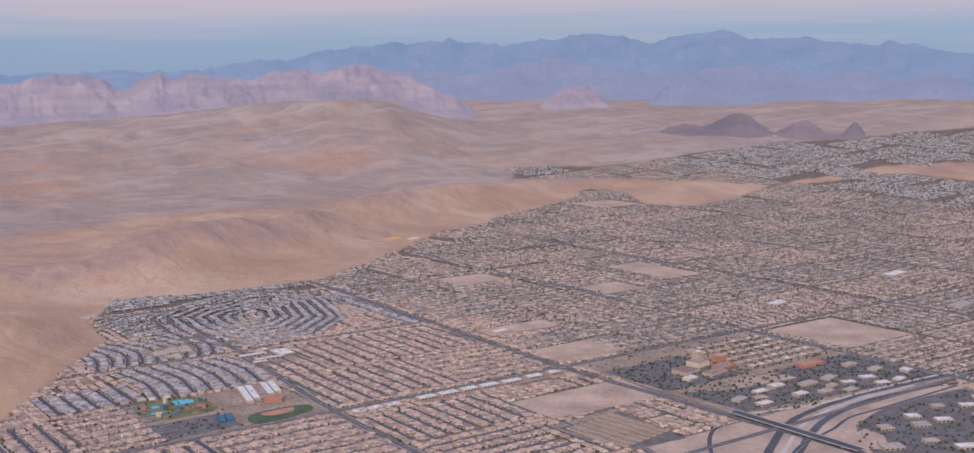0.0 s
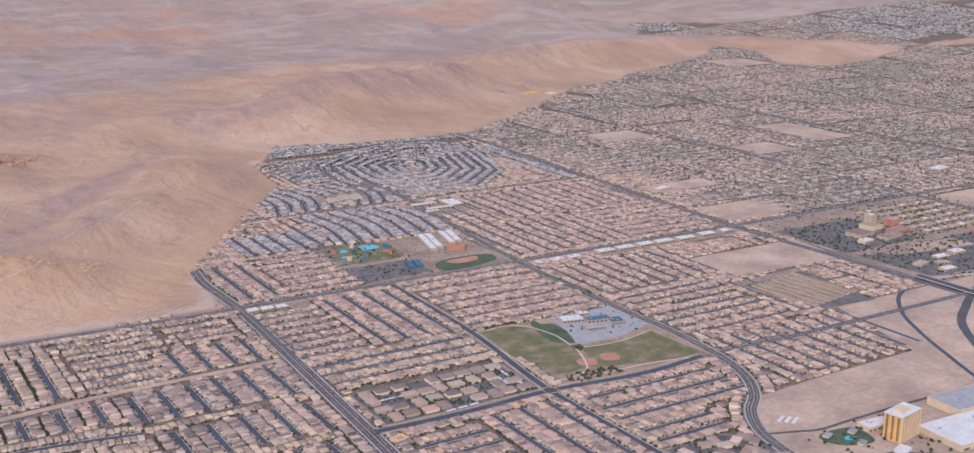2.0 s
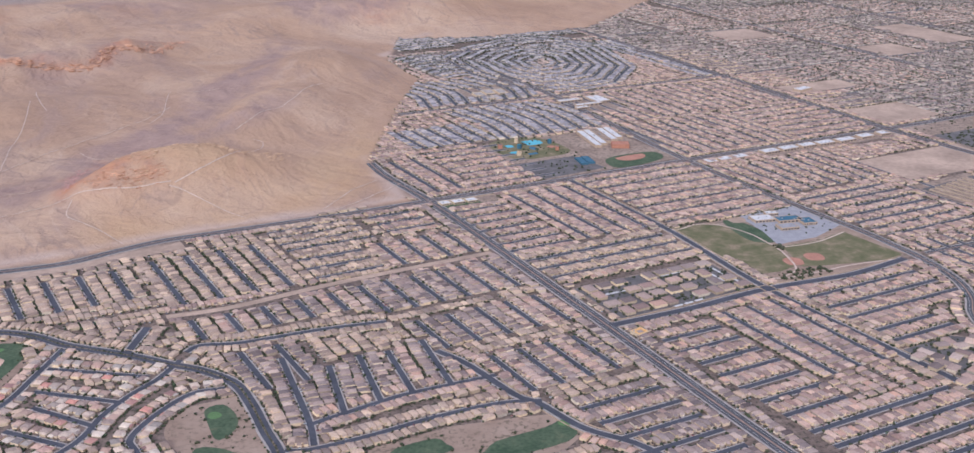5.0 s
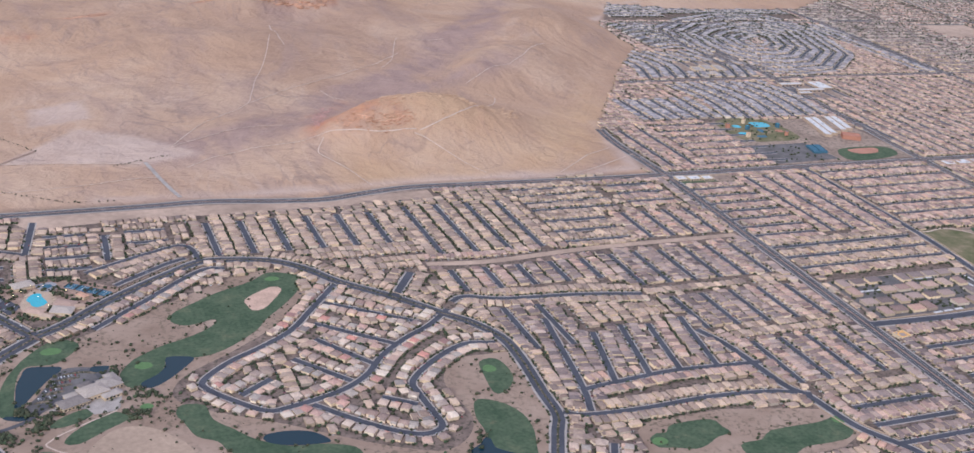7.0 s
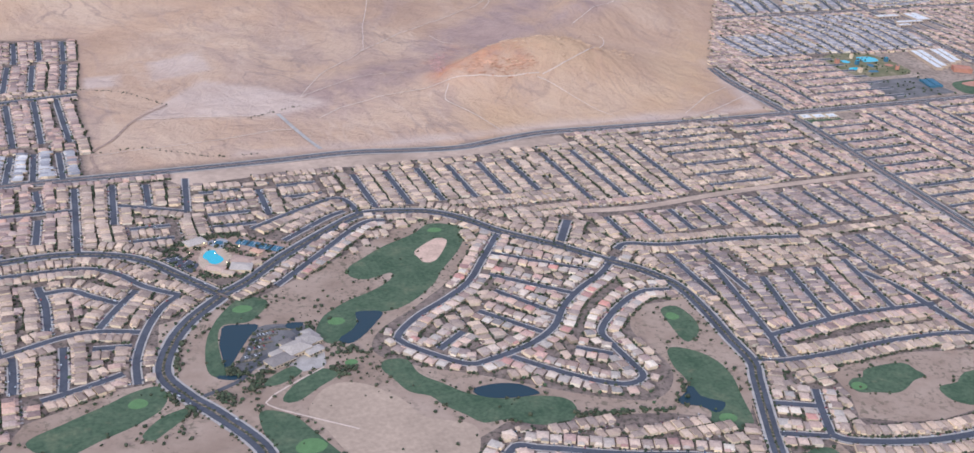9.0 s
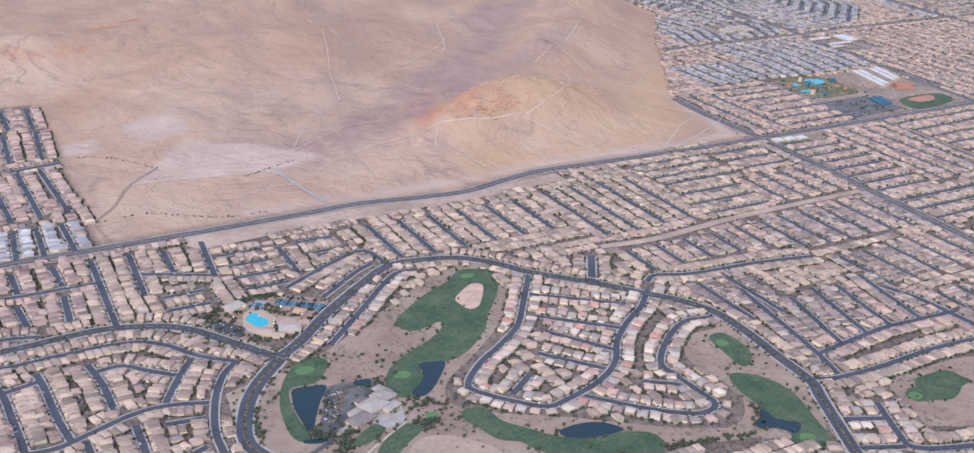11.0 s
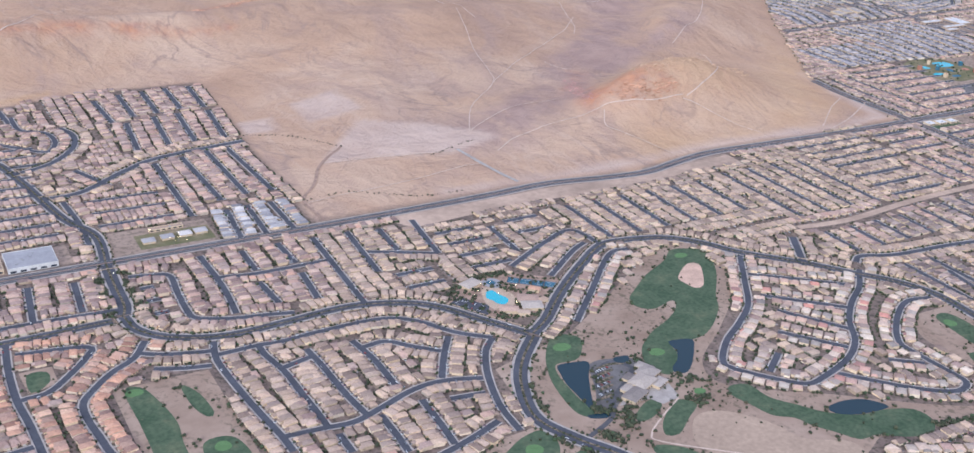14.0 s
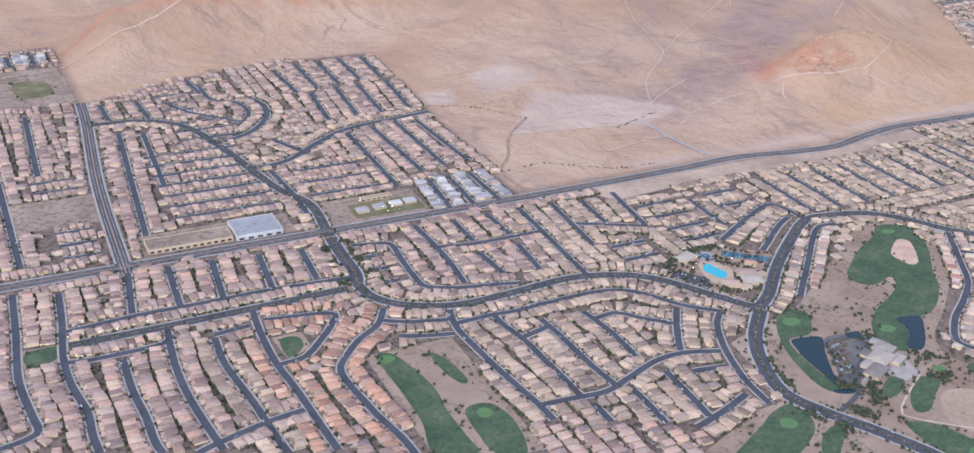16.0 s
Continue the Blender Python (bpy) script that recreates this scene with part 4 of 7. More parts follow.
scarp = np.clip((fbm(mx, my, 260.0, 5, True, 12.0) - 0.52) * 5, 0, 1) * np.exp(-((np.hypot(mx - EYE0[0], my - EYE0[1]) - 2420) / 300) ** 2) * np.clip((my - 1250) / 200, 0, 1)
layers = {
    "wild": np.maximum(np.clip(np.where(is_in, -d_edge, d_edge) / 4 + 0.5, 0, 1), inside(FLATS, mx, my)),
    "rust": np.clip(0.62 * np.exp(-((mx + 128) / 46) ** 2 - ((my - 88) / 24) ** 2) + 0.6 * zone([(-300, 408), (-358, 386), (-415, 358), (-457, 354), (-500, 340)], 8, 16.0) + 0.5 * zone([(230, 580), (320, 650)], 40, 50.0) + np.exp(-((mx + 176) / 30) ** 2 - ((my - 76) / 13) ** 2) * 1.5 * fbm(mx, my, 24.0, 4, True)
                    + 0.8 * zone([(-204, 76), (-196, 95), (-186, 118), (-172, 142)], 16, 16.0) + zone([(-226, 398), (-170, 408), (-120, 416), (-90, 448), (-5, 520)], 12, 20.0) + zone([(-700, 238), (-588, 296), (-470, 306), (-365, 302)], 9, 16.0)
                    + 0.6 * scarp
                    + 0.55 * np.clip((fbm(mx, my, 110.0, 5, True, 4.0) - 0.70) * 6, 0, 1) * np.clip((d_edge - 260) / 160, 0, 1), 0, 1),
    "dark": np.clip(1.2 * zone([(-300, 62), (-246, 95), (-182, 140), (-125, 196), (-63, 245), (56, 392)], 34, 45.0) + zone([(-90, 276), (-10, 343), (100, 490)], 28, 40.0)
                    + 1.9 * zone([(200, 600), (290, 640), (390, 680), (480, 730)], 80, 70.0) + zone([(560, 770), (640, 820)], 50, 60.0) + zone([(760, 900), (860, 930)], 50, 60.0) + zone([(-200, 95), (-185, 120), (-165, 142)], 16, 20.0) + zone([(-158, 151), (-118, 165), (-80, 180), (-24, 209)], 24, 30.0) 
                    + 0.7 * np.clip((fbm(mx, my, 170.0, 5, True, 9.0) - 0.62) * 5, 0, 1) * np.clip((d_edge - 190) / 160, 0, 1), 0, 0.8),
    # grey plain beyond the ridge line: its own soil plus painted haze
    "grey": 0.95 * np.clip((my - np.interp(mx, [-900, -32, 110, 254, 406, 640, 900, 1300, 1700, 2200], [640, 780, 905, 950, 1030, 1080, 1060, 1080, 1040, 1000]) + 120 * (fbm(mx, my, 300.0, 4, False, 2.0) - 0.5)) / 70, 0, 1) * (1 - is_in) * (1 - 0.6 * scarp),
    "sandy": np.clip(1.3 * np.exp(-((mx + 118) / 62) ** 2 - ((my - 92) / 36) ** 2) - 0.15 + zone([(-190, 20), (-120, 16), (-50, 40), (10, 130), (40, 190)], 34, 60.0) + 1.2 * zone([(-600, 212), (-576, 214), (-552, 222), (-529, 236), (-500, 244)], 9, 14.0), 0, 1),
    "pale": zone([(-340, 12), (-260, 8), (-200, 10), (-150, 14), (-60, 10), (-12, 14), (-4, 60), (4, 110)], 9, 30.0) * 0.9 + 0.9 * zone([(168, 425), (205, 462), (222, 495), (262, 509)], 9, 30.0),
}
for poly in PALE_LOTS:
    layers["pale"] = np.maximum(layers["pale"], np.clip(np.where(inside(poly, mx, my), 1, -1) * edge_distance(poly, mx, my) / 4 + 0.5, 0, 1) * 0.85)
for name, values in layers.items():
    at = ground_me.attributes.new(name, "FLOAT", "POINT")
    at.data.foreach_set("value", values.astype(np.float32).ravel())
tagged(new("ground", ground_me), "tan and orange desert soil with washes and gravel yards", "ground", kind="structure")


# ---- roads ----
def ribbon(line, width, z, offset=0.0):
    """A flat strip along a line: vertices and quads."""
    t = np.gradient(line, axis=0)
    t /= np.maximum(np.hypot(t[:, 0], t[:, 1]), 1e-9)[:, None]
    nrm = np.stack([-t[:, 1], t[:, 0]], 1)
    l, r = line + nrm * (offset + width / 2), line + nrm * (offset - width / 2)
    k = len(line)
    zz = np.full(k, z)
    v = np.concatenate([np.column_stack([l, zz + basin(l[:, 0], l[:, 1])]), np.column_stack([r, zz + basin(r[:, 0], r[:, 1])])])
    i = np.arange(k - 1)
    return v, np.stack([i, i + k, i + k + 1, i + 1], 1)


def strips(name, items, mat):
    vs, fs, n0 = [], [], 0
    for v, f in items:
        vs.append(v)
        fs.append(f + n0)
        n0 += len(v)
    return mesh_from(name, np.concatenate(vs), np.concatenate(fs), [mat])


FAR_LOTS = [poly for poly in BARE if min(p[0] for p in poly) > 428] + EMPTY
walks, locals_ = [], []
for i, (line, width, district, kind, rows) in enumerate(STREETS):
    keep = inside([(x, y + 6) if y > 0 else (x, y) for x, y in TOWN], line[:, 0], line[:, 1]) | (kind != "local")
    if kind == "local" and line[0][0] > 425:
        for poly in FAR_LOTS:
            keep &= ~inside(poly, line[:, 0], line[:, 1])
    if not keep.all():
        runs = np.split(np.arange(len(line)), np.flatnonzero(np.diff(keep.astype(int))) + 1)
        good = max((r for r in runs if keep[r[0]]), key=len, default=())
        if len(good) < 3:
            continue
        line = line[good[0]:good[-1] + 1]
    if kind == "wash":
        tagged(new("wash_strip", strips("wash_strip", [ribbon(line, width, 0.06)], PALE_DIRT)), "tan strip of open ground over a buried wash", "open strip", kind="structure")
    elif kind == "local":
        walks.append(ribbon(line, width + 1.3, 0.056 + (i * 7 % 31) * 0.0004))
        locals_.append(ribbon(line, width, 0.075 + (i * 7 % 31) * 0.0007))
    else:
        walks.append(ribbon(line, width + 2.0, 0.068))
        road = new("road", strips("road", [ribbon(line, width, 0.115 + (i % 17) * 0.002)], ASPHALT if kind == "collector" else ASPHALT_OLD))
        tagged(road, "dark asphalt collector road with pale kerbs" if kind == "collector" else "wide asphalt arterial with a gravel median", "road", kind="structure")
        if kind == "arterial":
            mid = new("road_median", strips("road_median", [ribbon(line, width * 0.13, 0.165)], MEDIAN))
            tagged(mid, "narrow gravel median strip of the arterial road", "median", kind="structure")
            for off in (-0.29, 0.29):
                tagged(new("lane_line", strips("lane_line", [ribbon(line, 0.10, 0.17, width * off)], PAINT)), "worn white lane line on asphalt", "lane line", kind="structure")
        elif width > 4.4:
            tagged(new("road_median", strips("road_median", [ribbon(line, width * 0.20, 0.165)], PLANTED)), "planted gravel median of the collector road", "median", kind="structure")
verge = []
for line, width, district, kind, rows in STREETS:
    if kind == "collector" or (kind == "arterial" and line[0][0] < -700):
        fine = smooth_line(line[::2].tolist(), 1.5)
        tang = np.gradient(fine, axis=0)
        tang /= np.maximum(np.hypot(tang[:, 0], tang[:, 1]), 1e-9)[:, None]
        for side in (1, -1):
            p = fine + np.column_stack([-tang[:, 1], tang[:, 0]]) * side * (width / 2 + (1.7 if kind == "collector" else 3.4))
            for a0, b0 in zip(p[:-1], p[1:]):
                i, j = int(math.floor(a0[0])) - GX, int(math.floor(a0[1])) - GY
                if 0 < i < NX - 1 and 0 < j < NY - 1 and not local_cells[i, j] and not (kind == "arterial" and (side == 1 or a0[0] > 60 or -380 < a0[0] < -150)):
                    if not inside(GOLF_LAND, a0[:1], a0[1:])[0]:
                        verge.append((a0, b0))
wall_v, wall_f = [], []
for k, (a0, b0) in enumerate(verge):
    e = b0 - a0
    q = np.array([-e[1], e[0]]) / max(np.hypot(*e), 1e-6) * 0.06
    for p in (a0 - q, b0 - q, b0 + q, a0 + q):
        wall_v += [(p[0], p[1], 0.0), (p[0], p[1], 0.46)]
    m0 = 8 * k
    wall_f += [(m0, m0 + 2, m0 + 3, m0 + 1), (m0 + 4, m0 + 6, m0 + 7, m0 + 5), (m0 + 1, m0 + 3, m0 + 5, m0 + 7)]
tagged(new("wall_block", mesh_from("wall_block", wall_v, wall_f, [WALL_TAN])), "low tan block walls between yards and collector roads", "wall", kind="structure")
tagged(new("sidewalk", strips("sidewalk", walks, CONCRETE)), "pale concrete sidewalks along the streets", "sidewalk", kind="structure")
tagged(new("road_local", strips("road_local", locals_, ASPHALT)), "dark asphalt residential streets between the houses", "road", kind="structure")


# ---- flat patches: bare lots, fairways, ponds ----
def patch(name, pts, mat, z, label="", round_off=True):
    line = smooth_line(pts, 3.0, True) if round_off else np.array(pts, float)
    bm = bmesh.new()
    bm.faces.new([bm.verts.new((x, y, z)) for x, y in line])
    bmesh.ops.triangulate(bm, faces=bm.faces[:])
    bmesh.ops.recalc_face_normals(bm, faces=bm.faces[:])
    if bm.faces and sum(f.normal.z for f in bm.faces) < 0:
        bmesh.ops.reverse_faces(bm, faces=bm.faces[:])
    me = bpy.data.meshes.new(name)
    bm.to_mesh(me)
    bm.free()
    me.materials.append(mat)
    texts = {"fairway": "watered green golf fairway between bare sand", "pond": "dark still pond on the golf course", "lawn": "green park lawn among the houses",
             "bunker": "pale sand bunker in the fairway", "bare_lot": "bare tan soil with sparse desert scrub"}
    return tagged(new(name, me), label or texts.get(name, ""), name.replace("_", " "), kind="structure")


patch("bare_lot", GOLF_LAND, GOLF_SOIL, 0.010, round_off=False)
RANGE_LOT = [(-364, -225), (-354, -212), (-342, -213), (-331, -226), (-326, -240), (-311, -251), (-322, -273), (-340, -270), (-351, -263), (-357, -253), (-361, -236)]
patch("graded_lot", RANGE_LOT, RANGE_DIRT, 0.03, "smooth pale dirt lot between the fairways")
patch("yard_ground", LOOP_LAND, YARD, 0.022, "gravel yards and dark planting between the villas")
for i, poly in enumerate(BARE):
    if i == 2:
        continue
    patch("bare_lot", poly, PALE_DIRT if (poly in FAR_LOTS and poly[0] != (430, -212)) or poly[0] in ((330, -190), (184, -269), (322, -58)) else GOLF_SOIL if poly[0] in ((-541, -182), (-158.5, -256), (-216, -298), (-657, -54), (-569, -80)) else BARE_SOIL, 0.013 + i * 0.0011, round_off=False)
for poly in EMPTY:
    patch("bare_lot", poly, PALE_DIRT, 0.02, round_off=False)


patch("verge", [(-416, -6), (-385, -9), (-376, -22), (-335, -18.5), (-160, -16.5), (-160, -2), (-195, -5), (-222, -10), (-250, -8), (-285, -4), (-330, -5.5)], PALE_DIRT, 0.034, "pale bare strip between the arterial and the tract wall", False)
patch("verge", [(334, -262), (352, -236), (384, -206), (430, -200), (440, -206), (400, -230), (366, -252), (336, -290), (318, -322), (306, -330)], PALE_DIRT, 0.036, "pale graded earth inside the freeway ramp", False)
patch("verge", [(372, -272), (410, -252), (462, -227), (560, -216), (590, -222), (520, -226), (450, -246), (416, -268), (392, -290), (378, -320), (350, -330), (346, -312)], PALE_DIRT, 0.038, "pale graded earth beside the freeway", False)


def track(pts, width, mat=None, label="pale dirt track worn into the desert"):
    line = smooth_line(pts, 3.0)
    line = line + 1.2 * np.column_stack([fbm(line[:, 0], line[:, 1], 25.0, 2) - 0.5, fbm(line[:, 1], line[:, 0], 25.0, 2) - 0.5])
    v, f = ribbon(line, width, 0.0)
    v[:, 2] = height(v[:, 0], v[:, 1]) + 0.3
    tagged(new("dirt_track", mesh_from("dirt_track", v, f, [mat or TRACK])), label, "dirt track", kind="structure")

track([(-368, 89), (-389, 69), (-402, 46), (-414, 29), (-413, 4)], 1.58, MEDIAN, "brown gravel drainage track beside the tract")
track([(-175, 355), (-183, 290), (-182, 268)], 0.86)
track([(-413, 26), (-360, 30), (-320, 36), (-306, 36)], 0.6)
track([(-311, 56), (-304.5, 32), (-298, 9)], 2.3, CONCRETE, "straight concrete apron across the dry wash")
track([(-387, 71), (-350, 62.5), (-313, 54)], 0.8)
track([(-1, 40), (-30, 22), (-62, 9)], 0.72)
track([(-640, 262), (-600, 268), (-540, 284), (-480, 330)], 0.86)
# fairways, greens, ponds and bunkers of the golf course
patch("fairway", [(-273.5, -93.5), (-264.5, -95.5), (-258.5, -100.5), (-261.5, -111), (-270.5, -124.5), (-283, -139), (-290, -149), (-301.5, -159.5), (-312, -165.5), (-320, -166), (-328.5, -164), (-331.5, -173), (-338, -180), (-344.5, -184.5), (-347.5, -180), (-348, -173), (-343, -164), (-337.5, -159), (-328.5, -153), (-319, -149), (-309.5, -143), (-304.5, -137), (-306, -135), (-311.5, -137), (-318, -138), (-323, -133.5), (-321.5, -126), (-313, -119), (-299.5, -109.5), (-283.5, -101.5)], GRASS, 0.05)
patch("fairway", [(-328.5, -201), (-320.5, -203), (-319, -213.5), (-312.5, -222.5), (-306.5, -230.5), (-296, -237.5), (-283, -239.5), (-273.5, -244), (-272, -250.5), (-274.5, -255), (-281, -258.5), (-291, -255.5), (-299, -250), (-307.5, -249.5), (-312, -243), (-317.5, -235), (-320, -228.5), (-326.5, -223.5), (-329.5, -213.5), (-331.5, -206.5)], GRASS, 0.05)
patch("fairway", [(-206, -196.5), (-198, -195.5), (-196, -206.5), (-199, -216), (-206, -222), (-209.5, -221), (-208.5, -209)], GRASS, 0.05)
patch("fairway", [(-220, -226), (-215.5, -224.5), (-208.5, -230), (-204.5, -239), (-205, -250), (-209, -262), (-213, -275), (-216.5, -280), (-222.5, -280), (-227.5, -277.5), (-229.5, -273), (-226, -268), (-226.5, -262), (-223.5, -245.5), (-223.5, -237)], GRASS, 0.05)
patch("fairway", [(-164.5, -268), (-159.5, -264.5), (-155.5, -265), (-150, -260.5), (-133, -261), (-131, -267), (-130, -271.5), (-137, -273), (-143.5, -276.5), (-150, -278), (-158, -275), (-163.5, -273.5)], GRASS, 0.05)
patch("fairway", [(-131.5, -280.5), (-126.5, -279), (-121, -279), (-113.5, -274.5), (-101, -274), (-89, -274), (-77, -271), (-72.5, -273), (-76.5, -279.5), (-84, -286.5), (-94, -288), (-106, -288), (-114.5, -291.5), (-125, -294), (-132, -288.5)], GRASS, 0.05)
patch("fairway", [(-207.5, -299.5), (-196.5, -299.5), (-196, -315), (-200, -317.5), (-215, -314.5)], GRASS, 0.05)
patch("fairway", [(-371.5, -140), (-365, -140.5), (-361, -146), (-366.5, -155), (-372.5, -159.5), (-381, -159), (-384.5, -165), (-386, -175.5), (-386.5, -185.5), (-386, -192.5), (-388.5, -196), (-392.5, -191.5), (-392, -180), (-388.5, -165.5), (-381.5, -151.5)], GRASS, 0.05)
patch("fairway", [(-380, -220.5), (-370, -225), (-365, -236.5), (-357.5, -256), (-352.5, -262.5), (-349.5, -269.5), (-344.5, -275.5), (-343.5, -283.5), (-347, -287.5), (-359.5, -289.5), (-368, -283.5), (-372, -270), (-377.5, -252), (-381, -237.5)], GRASS, 0.05)
patch("fairway", [(-353, -199.5), (-347.5, -205), (-356.5, -211.5), (-366, -218), (-371, -216.5), (-367.5, -210), (-359, -203)], GRASS, 0.05)
patch("fairway", [(-537, -108), (-531, -108), (-527.5, -118.5), (-525, -135), (-526.5, -149), (-526.5, -164.5), (-527, -175.5), (-540.5, -169.5), (-537.5, -152.5), (-537, -132)], GRASS, 0.05)
patch("fairway", [(-517.5, -112.5), (-513, -120), (-511.5, -134.5), (-514.5, -136.5), (-517.5, -127.5)], GRASS, 0.05)
patch("fairway", [(-520.5, -151.5), (-510.5, -151.5), (-507.5, -165), (-512, -182), (-521.5, -178), (-522.5, -166.5)], GRASS, 0.05)
patch("fairway", [(-456, -216), (-443, -208), (-429, -201), (-420, -196), (-411, -194.5), (-408.5, -201), (-412, -209.5), (-421, -216), (-432, -221), (-446, -227)], GRASS, 0.05)
patch("fairway", [(-420, -223), (-413, -214.5), (-404.5, -211), (-403, -214.5), (-411, -222), (-417, -226.5)], GRASS, 0.05)
patch("fairway", [(-373.5, -201.5), (-365, -196), (-359, -196), (-361, -201), (-369, -205.5), (-375, -205.5)], GRASS, 0.05)
patch("lawn", [(-655.5, -56), (-644.5, -55), (-644.5, -63), (-652.5, -67), (-656, -64.5)], GRASS, 0.05)
patch("lawn", [(-566.5, -82.5), (-559.5, -83), (-560, -91), (-567, -95.5)], GRASS, 0.05)
patch("lawn", [(144, -115), (154, -124), (153, -151), (146, -157), (136, -147)], GRASS, 0.05)
patch("pond", [(-303, -228.5), (-293.5, -228), (-285.5, -231), (-281, -237.5), (-283.5, -239), (-295.5, -237.5), (-303.5, -233)], WATER, 0.08)
patch("pond", [(-233.5, -257), (-228.5, -254), (-225.5, -250.5), (-223.5, -252), (-224, -257.5), (-220, -261.5), (-217.5, -264), (-220.5, -267.5), (-224.5, -268.5), (-227.5, -263.5), (-233.5, -260.5)], WATER, 0.08)
patch("pond", [(-357.5, -164.5), (-351, -165.5), (-354, -169.5), (-358.5, -168)], WATER, 0.08)
patch("pond", [(-381.5, -160), (-374.5, -160.5), (-368.5, -163), (-374.5, -172), (-380, -181.5), (-385, -191), (-386.5, -191.5), (-386, -181.5), (-385.5, -173), (-383.5, -165.5)], WATER, 0.08)
patch("pond", [(-329, -163.5), (-323, -164), (-318.5, -166.5), (-323, -173), (-332, -182.5), (-338, -186), (-341.5, -183.5), (-339.5, -180), (-335, -177), (-331, -172), (-330, -168)], WATER, 0.08)
patch("bunker", [(-284, -114.5), (-274.5, -108.5), (-270.5, -111.5), (-275, -120), (-282.5, -129.5), (-287.5, -130), (-289, -124), (-289, -119.5)], SAND, 0.08)
track([(-145.5, 57), (-130, 63), (-99.5, 83.5), (-61, 136), (-64.5, 147)], 0.6)
track([(-149.5, 55.5), (-141.5, 51.5), (-126, 37), (-114, 19)], 0.6)
track([(-147.5, 58), (-171.5, 57), (-189, 60), (-206.5, 65.5), (-229, 67), (-252, 63), (-272, 58.5), (-288.5, 48)], 0.6)
track([(-205.5, 62), (-211, 51), (-205, 42), (-196.5, 29.5), (-189.5, 9.5)], 0.6)
track([(-293, 73), (-282.5, 81), (-256, 96.5), (-236, 99), (-214.5, 98)], 0.6)
track([(-190, 284), (-203.5, 241), (-219.5, 195.5), (-229.5, 162), (-236.5, 145), (-270.5, 111.5), (-294, 73)], 0.6)
track([(-236.5, 145), (-201.5, 176), (-161, 208.5), (-117.5, 242), (-88.5, 273.5)], 0.6)
track([(-178, 175.5), (-173.5, 161), (-166.5, 154.5)], 0.6)
track([(37.5, 266), (-9.5, 211.5), (-45, 185.5), (-71.5, 166)], 0.6)
track([(-12, 52.5), (-36.5, 36.5), (-67, 13.5)], 0.6)
track([(-75.5, 317.5), (-90, 281), (-101, 251.5), (-115.5, 231)], 0.6)
track([(-79.5, 308.5), (-55, 301.5), (-39.5, 300)], 0.6)

# ---- houses ----
def hip(x0, x1, y0, y1, z0, rise, over=0.14):
    """A hipped roof over a rectangle, ridge along the longer side."""
    x0, x1, y0, y1 = x0 - over, x1 + over, y0 - over, y1 + over
    e = [(x0, y0, z0), (x1, y0, z0), (x1, y1, z0), (x0, y1, z0)]
    if x1 - x0 >= y1 - y0:
        k, ym = (y1 - y0) * 0.42, (y0 + y1) / 2
        return e + [(x0 + k, ym, z0 + rise), (x1 - k, ym, z0 + rise)], [(0, 1, 5, 4), (2, 3, 4, 5), (1, 2, 5), (3, 0, 4)]
    k, xm = (x1 - x0) * 0.42, (x0 + x1) / 2
    return e + [(xm, y0 + k, z0 + rise), (xm, y1 - k, z0 + rise)], [(1, 2, 5, 4), (3, 0, 4, 5), (0, 1, 4), (2, 3, 5)]


def box(x0, x1, y0, y1, z0, z1, top=False):
    v = [(x0, y0, z0), (x1, y0, z0), (x1, y1, z0), (x0, y1, z0), (x0, y0, z1), (x1, y0, z1), (x1, y1, z1), (x0, y1, z1)]
    f = [(0, 1, 5, 4), (1, 2, 6, 5), (2, 3, 7, 6), (3, 0, 4, 7)]
    return v, f + ([(4, 5, 6, 7)] if top else [])


def join(pieces):
    vs, fs, idx = [], [], []
    for (v, f), m in pieces:
        n0 = len(vs)
        vs += v
        fs += [tuple(i + n0 for i in q) for q in f]
        idx += [m] * len(f)
    return vs, fs, idx


def house_shape(kind, far=False):
    """Wall and roof pieces of a house one unit deep (x, front at +0.5) and wide (y); heights in metres."""
    h = (1.42, 0.98, 1.42, 0.86)[kind % 4]
    rise = (0.62, 0.6, 0.56, 0.66)[kind % 4]
    if far:
        return [(box(-0.5, 0.5, -0.5, 0.5, 0, h), 0), (hip(-0.5, 0.5, -0.5, 0.5, h, rise, 0.02), 1)]
    g = (-0.5, 0.16) if kind % 2 else (-0.16, 0.5)
    low = min(h * 0.76, 1.05)
    return [(box(-0.5, 0.3, -0.5, 0.5, 0, h), 0), (hip(-0.5, 0.3, -0.5, 0.5, h, rise, 0.025), 1),
            (box(0.24, 0.5, g[0], g[1], 0, low), 0), (hip(0.1, 0.5, g[0], g[1], low, rise * 0.85, 0.025), 1)]


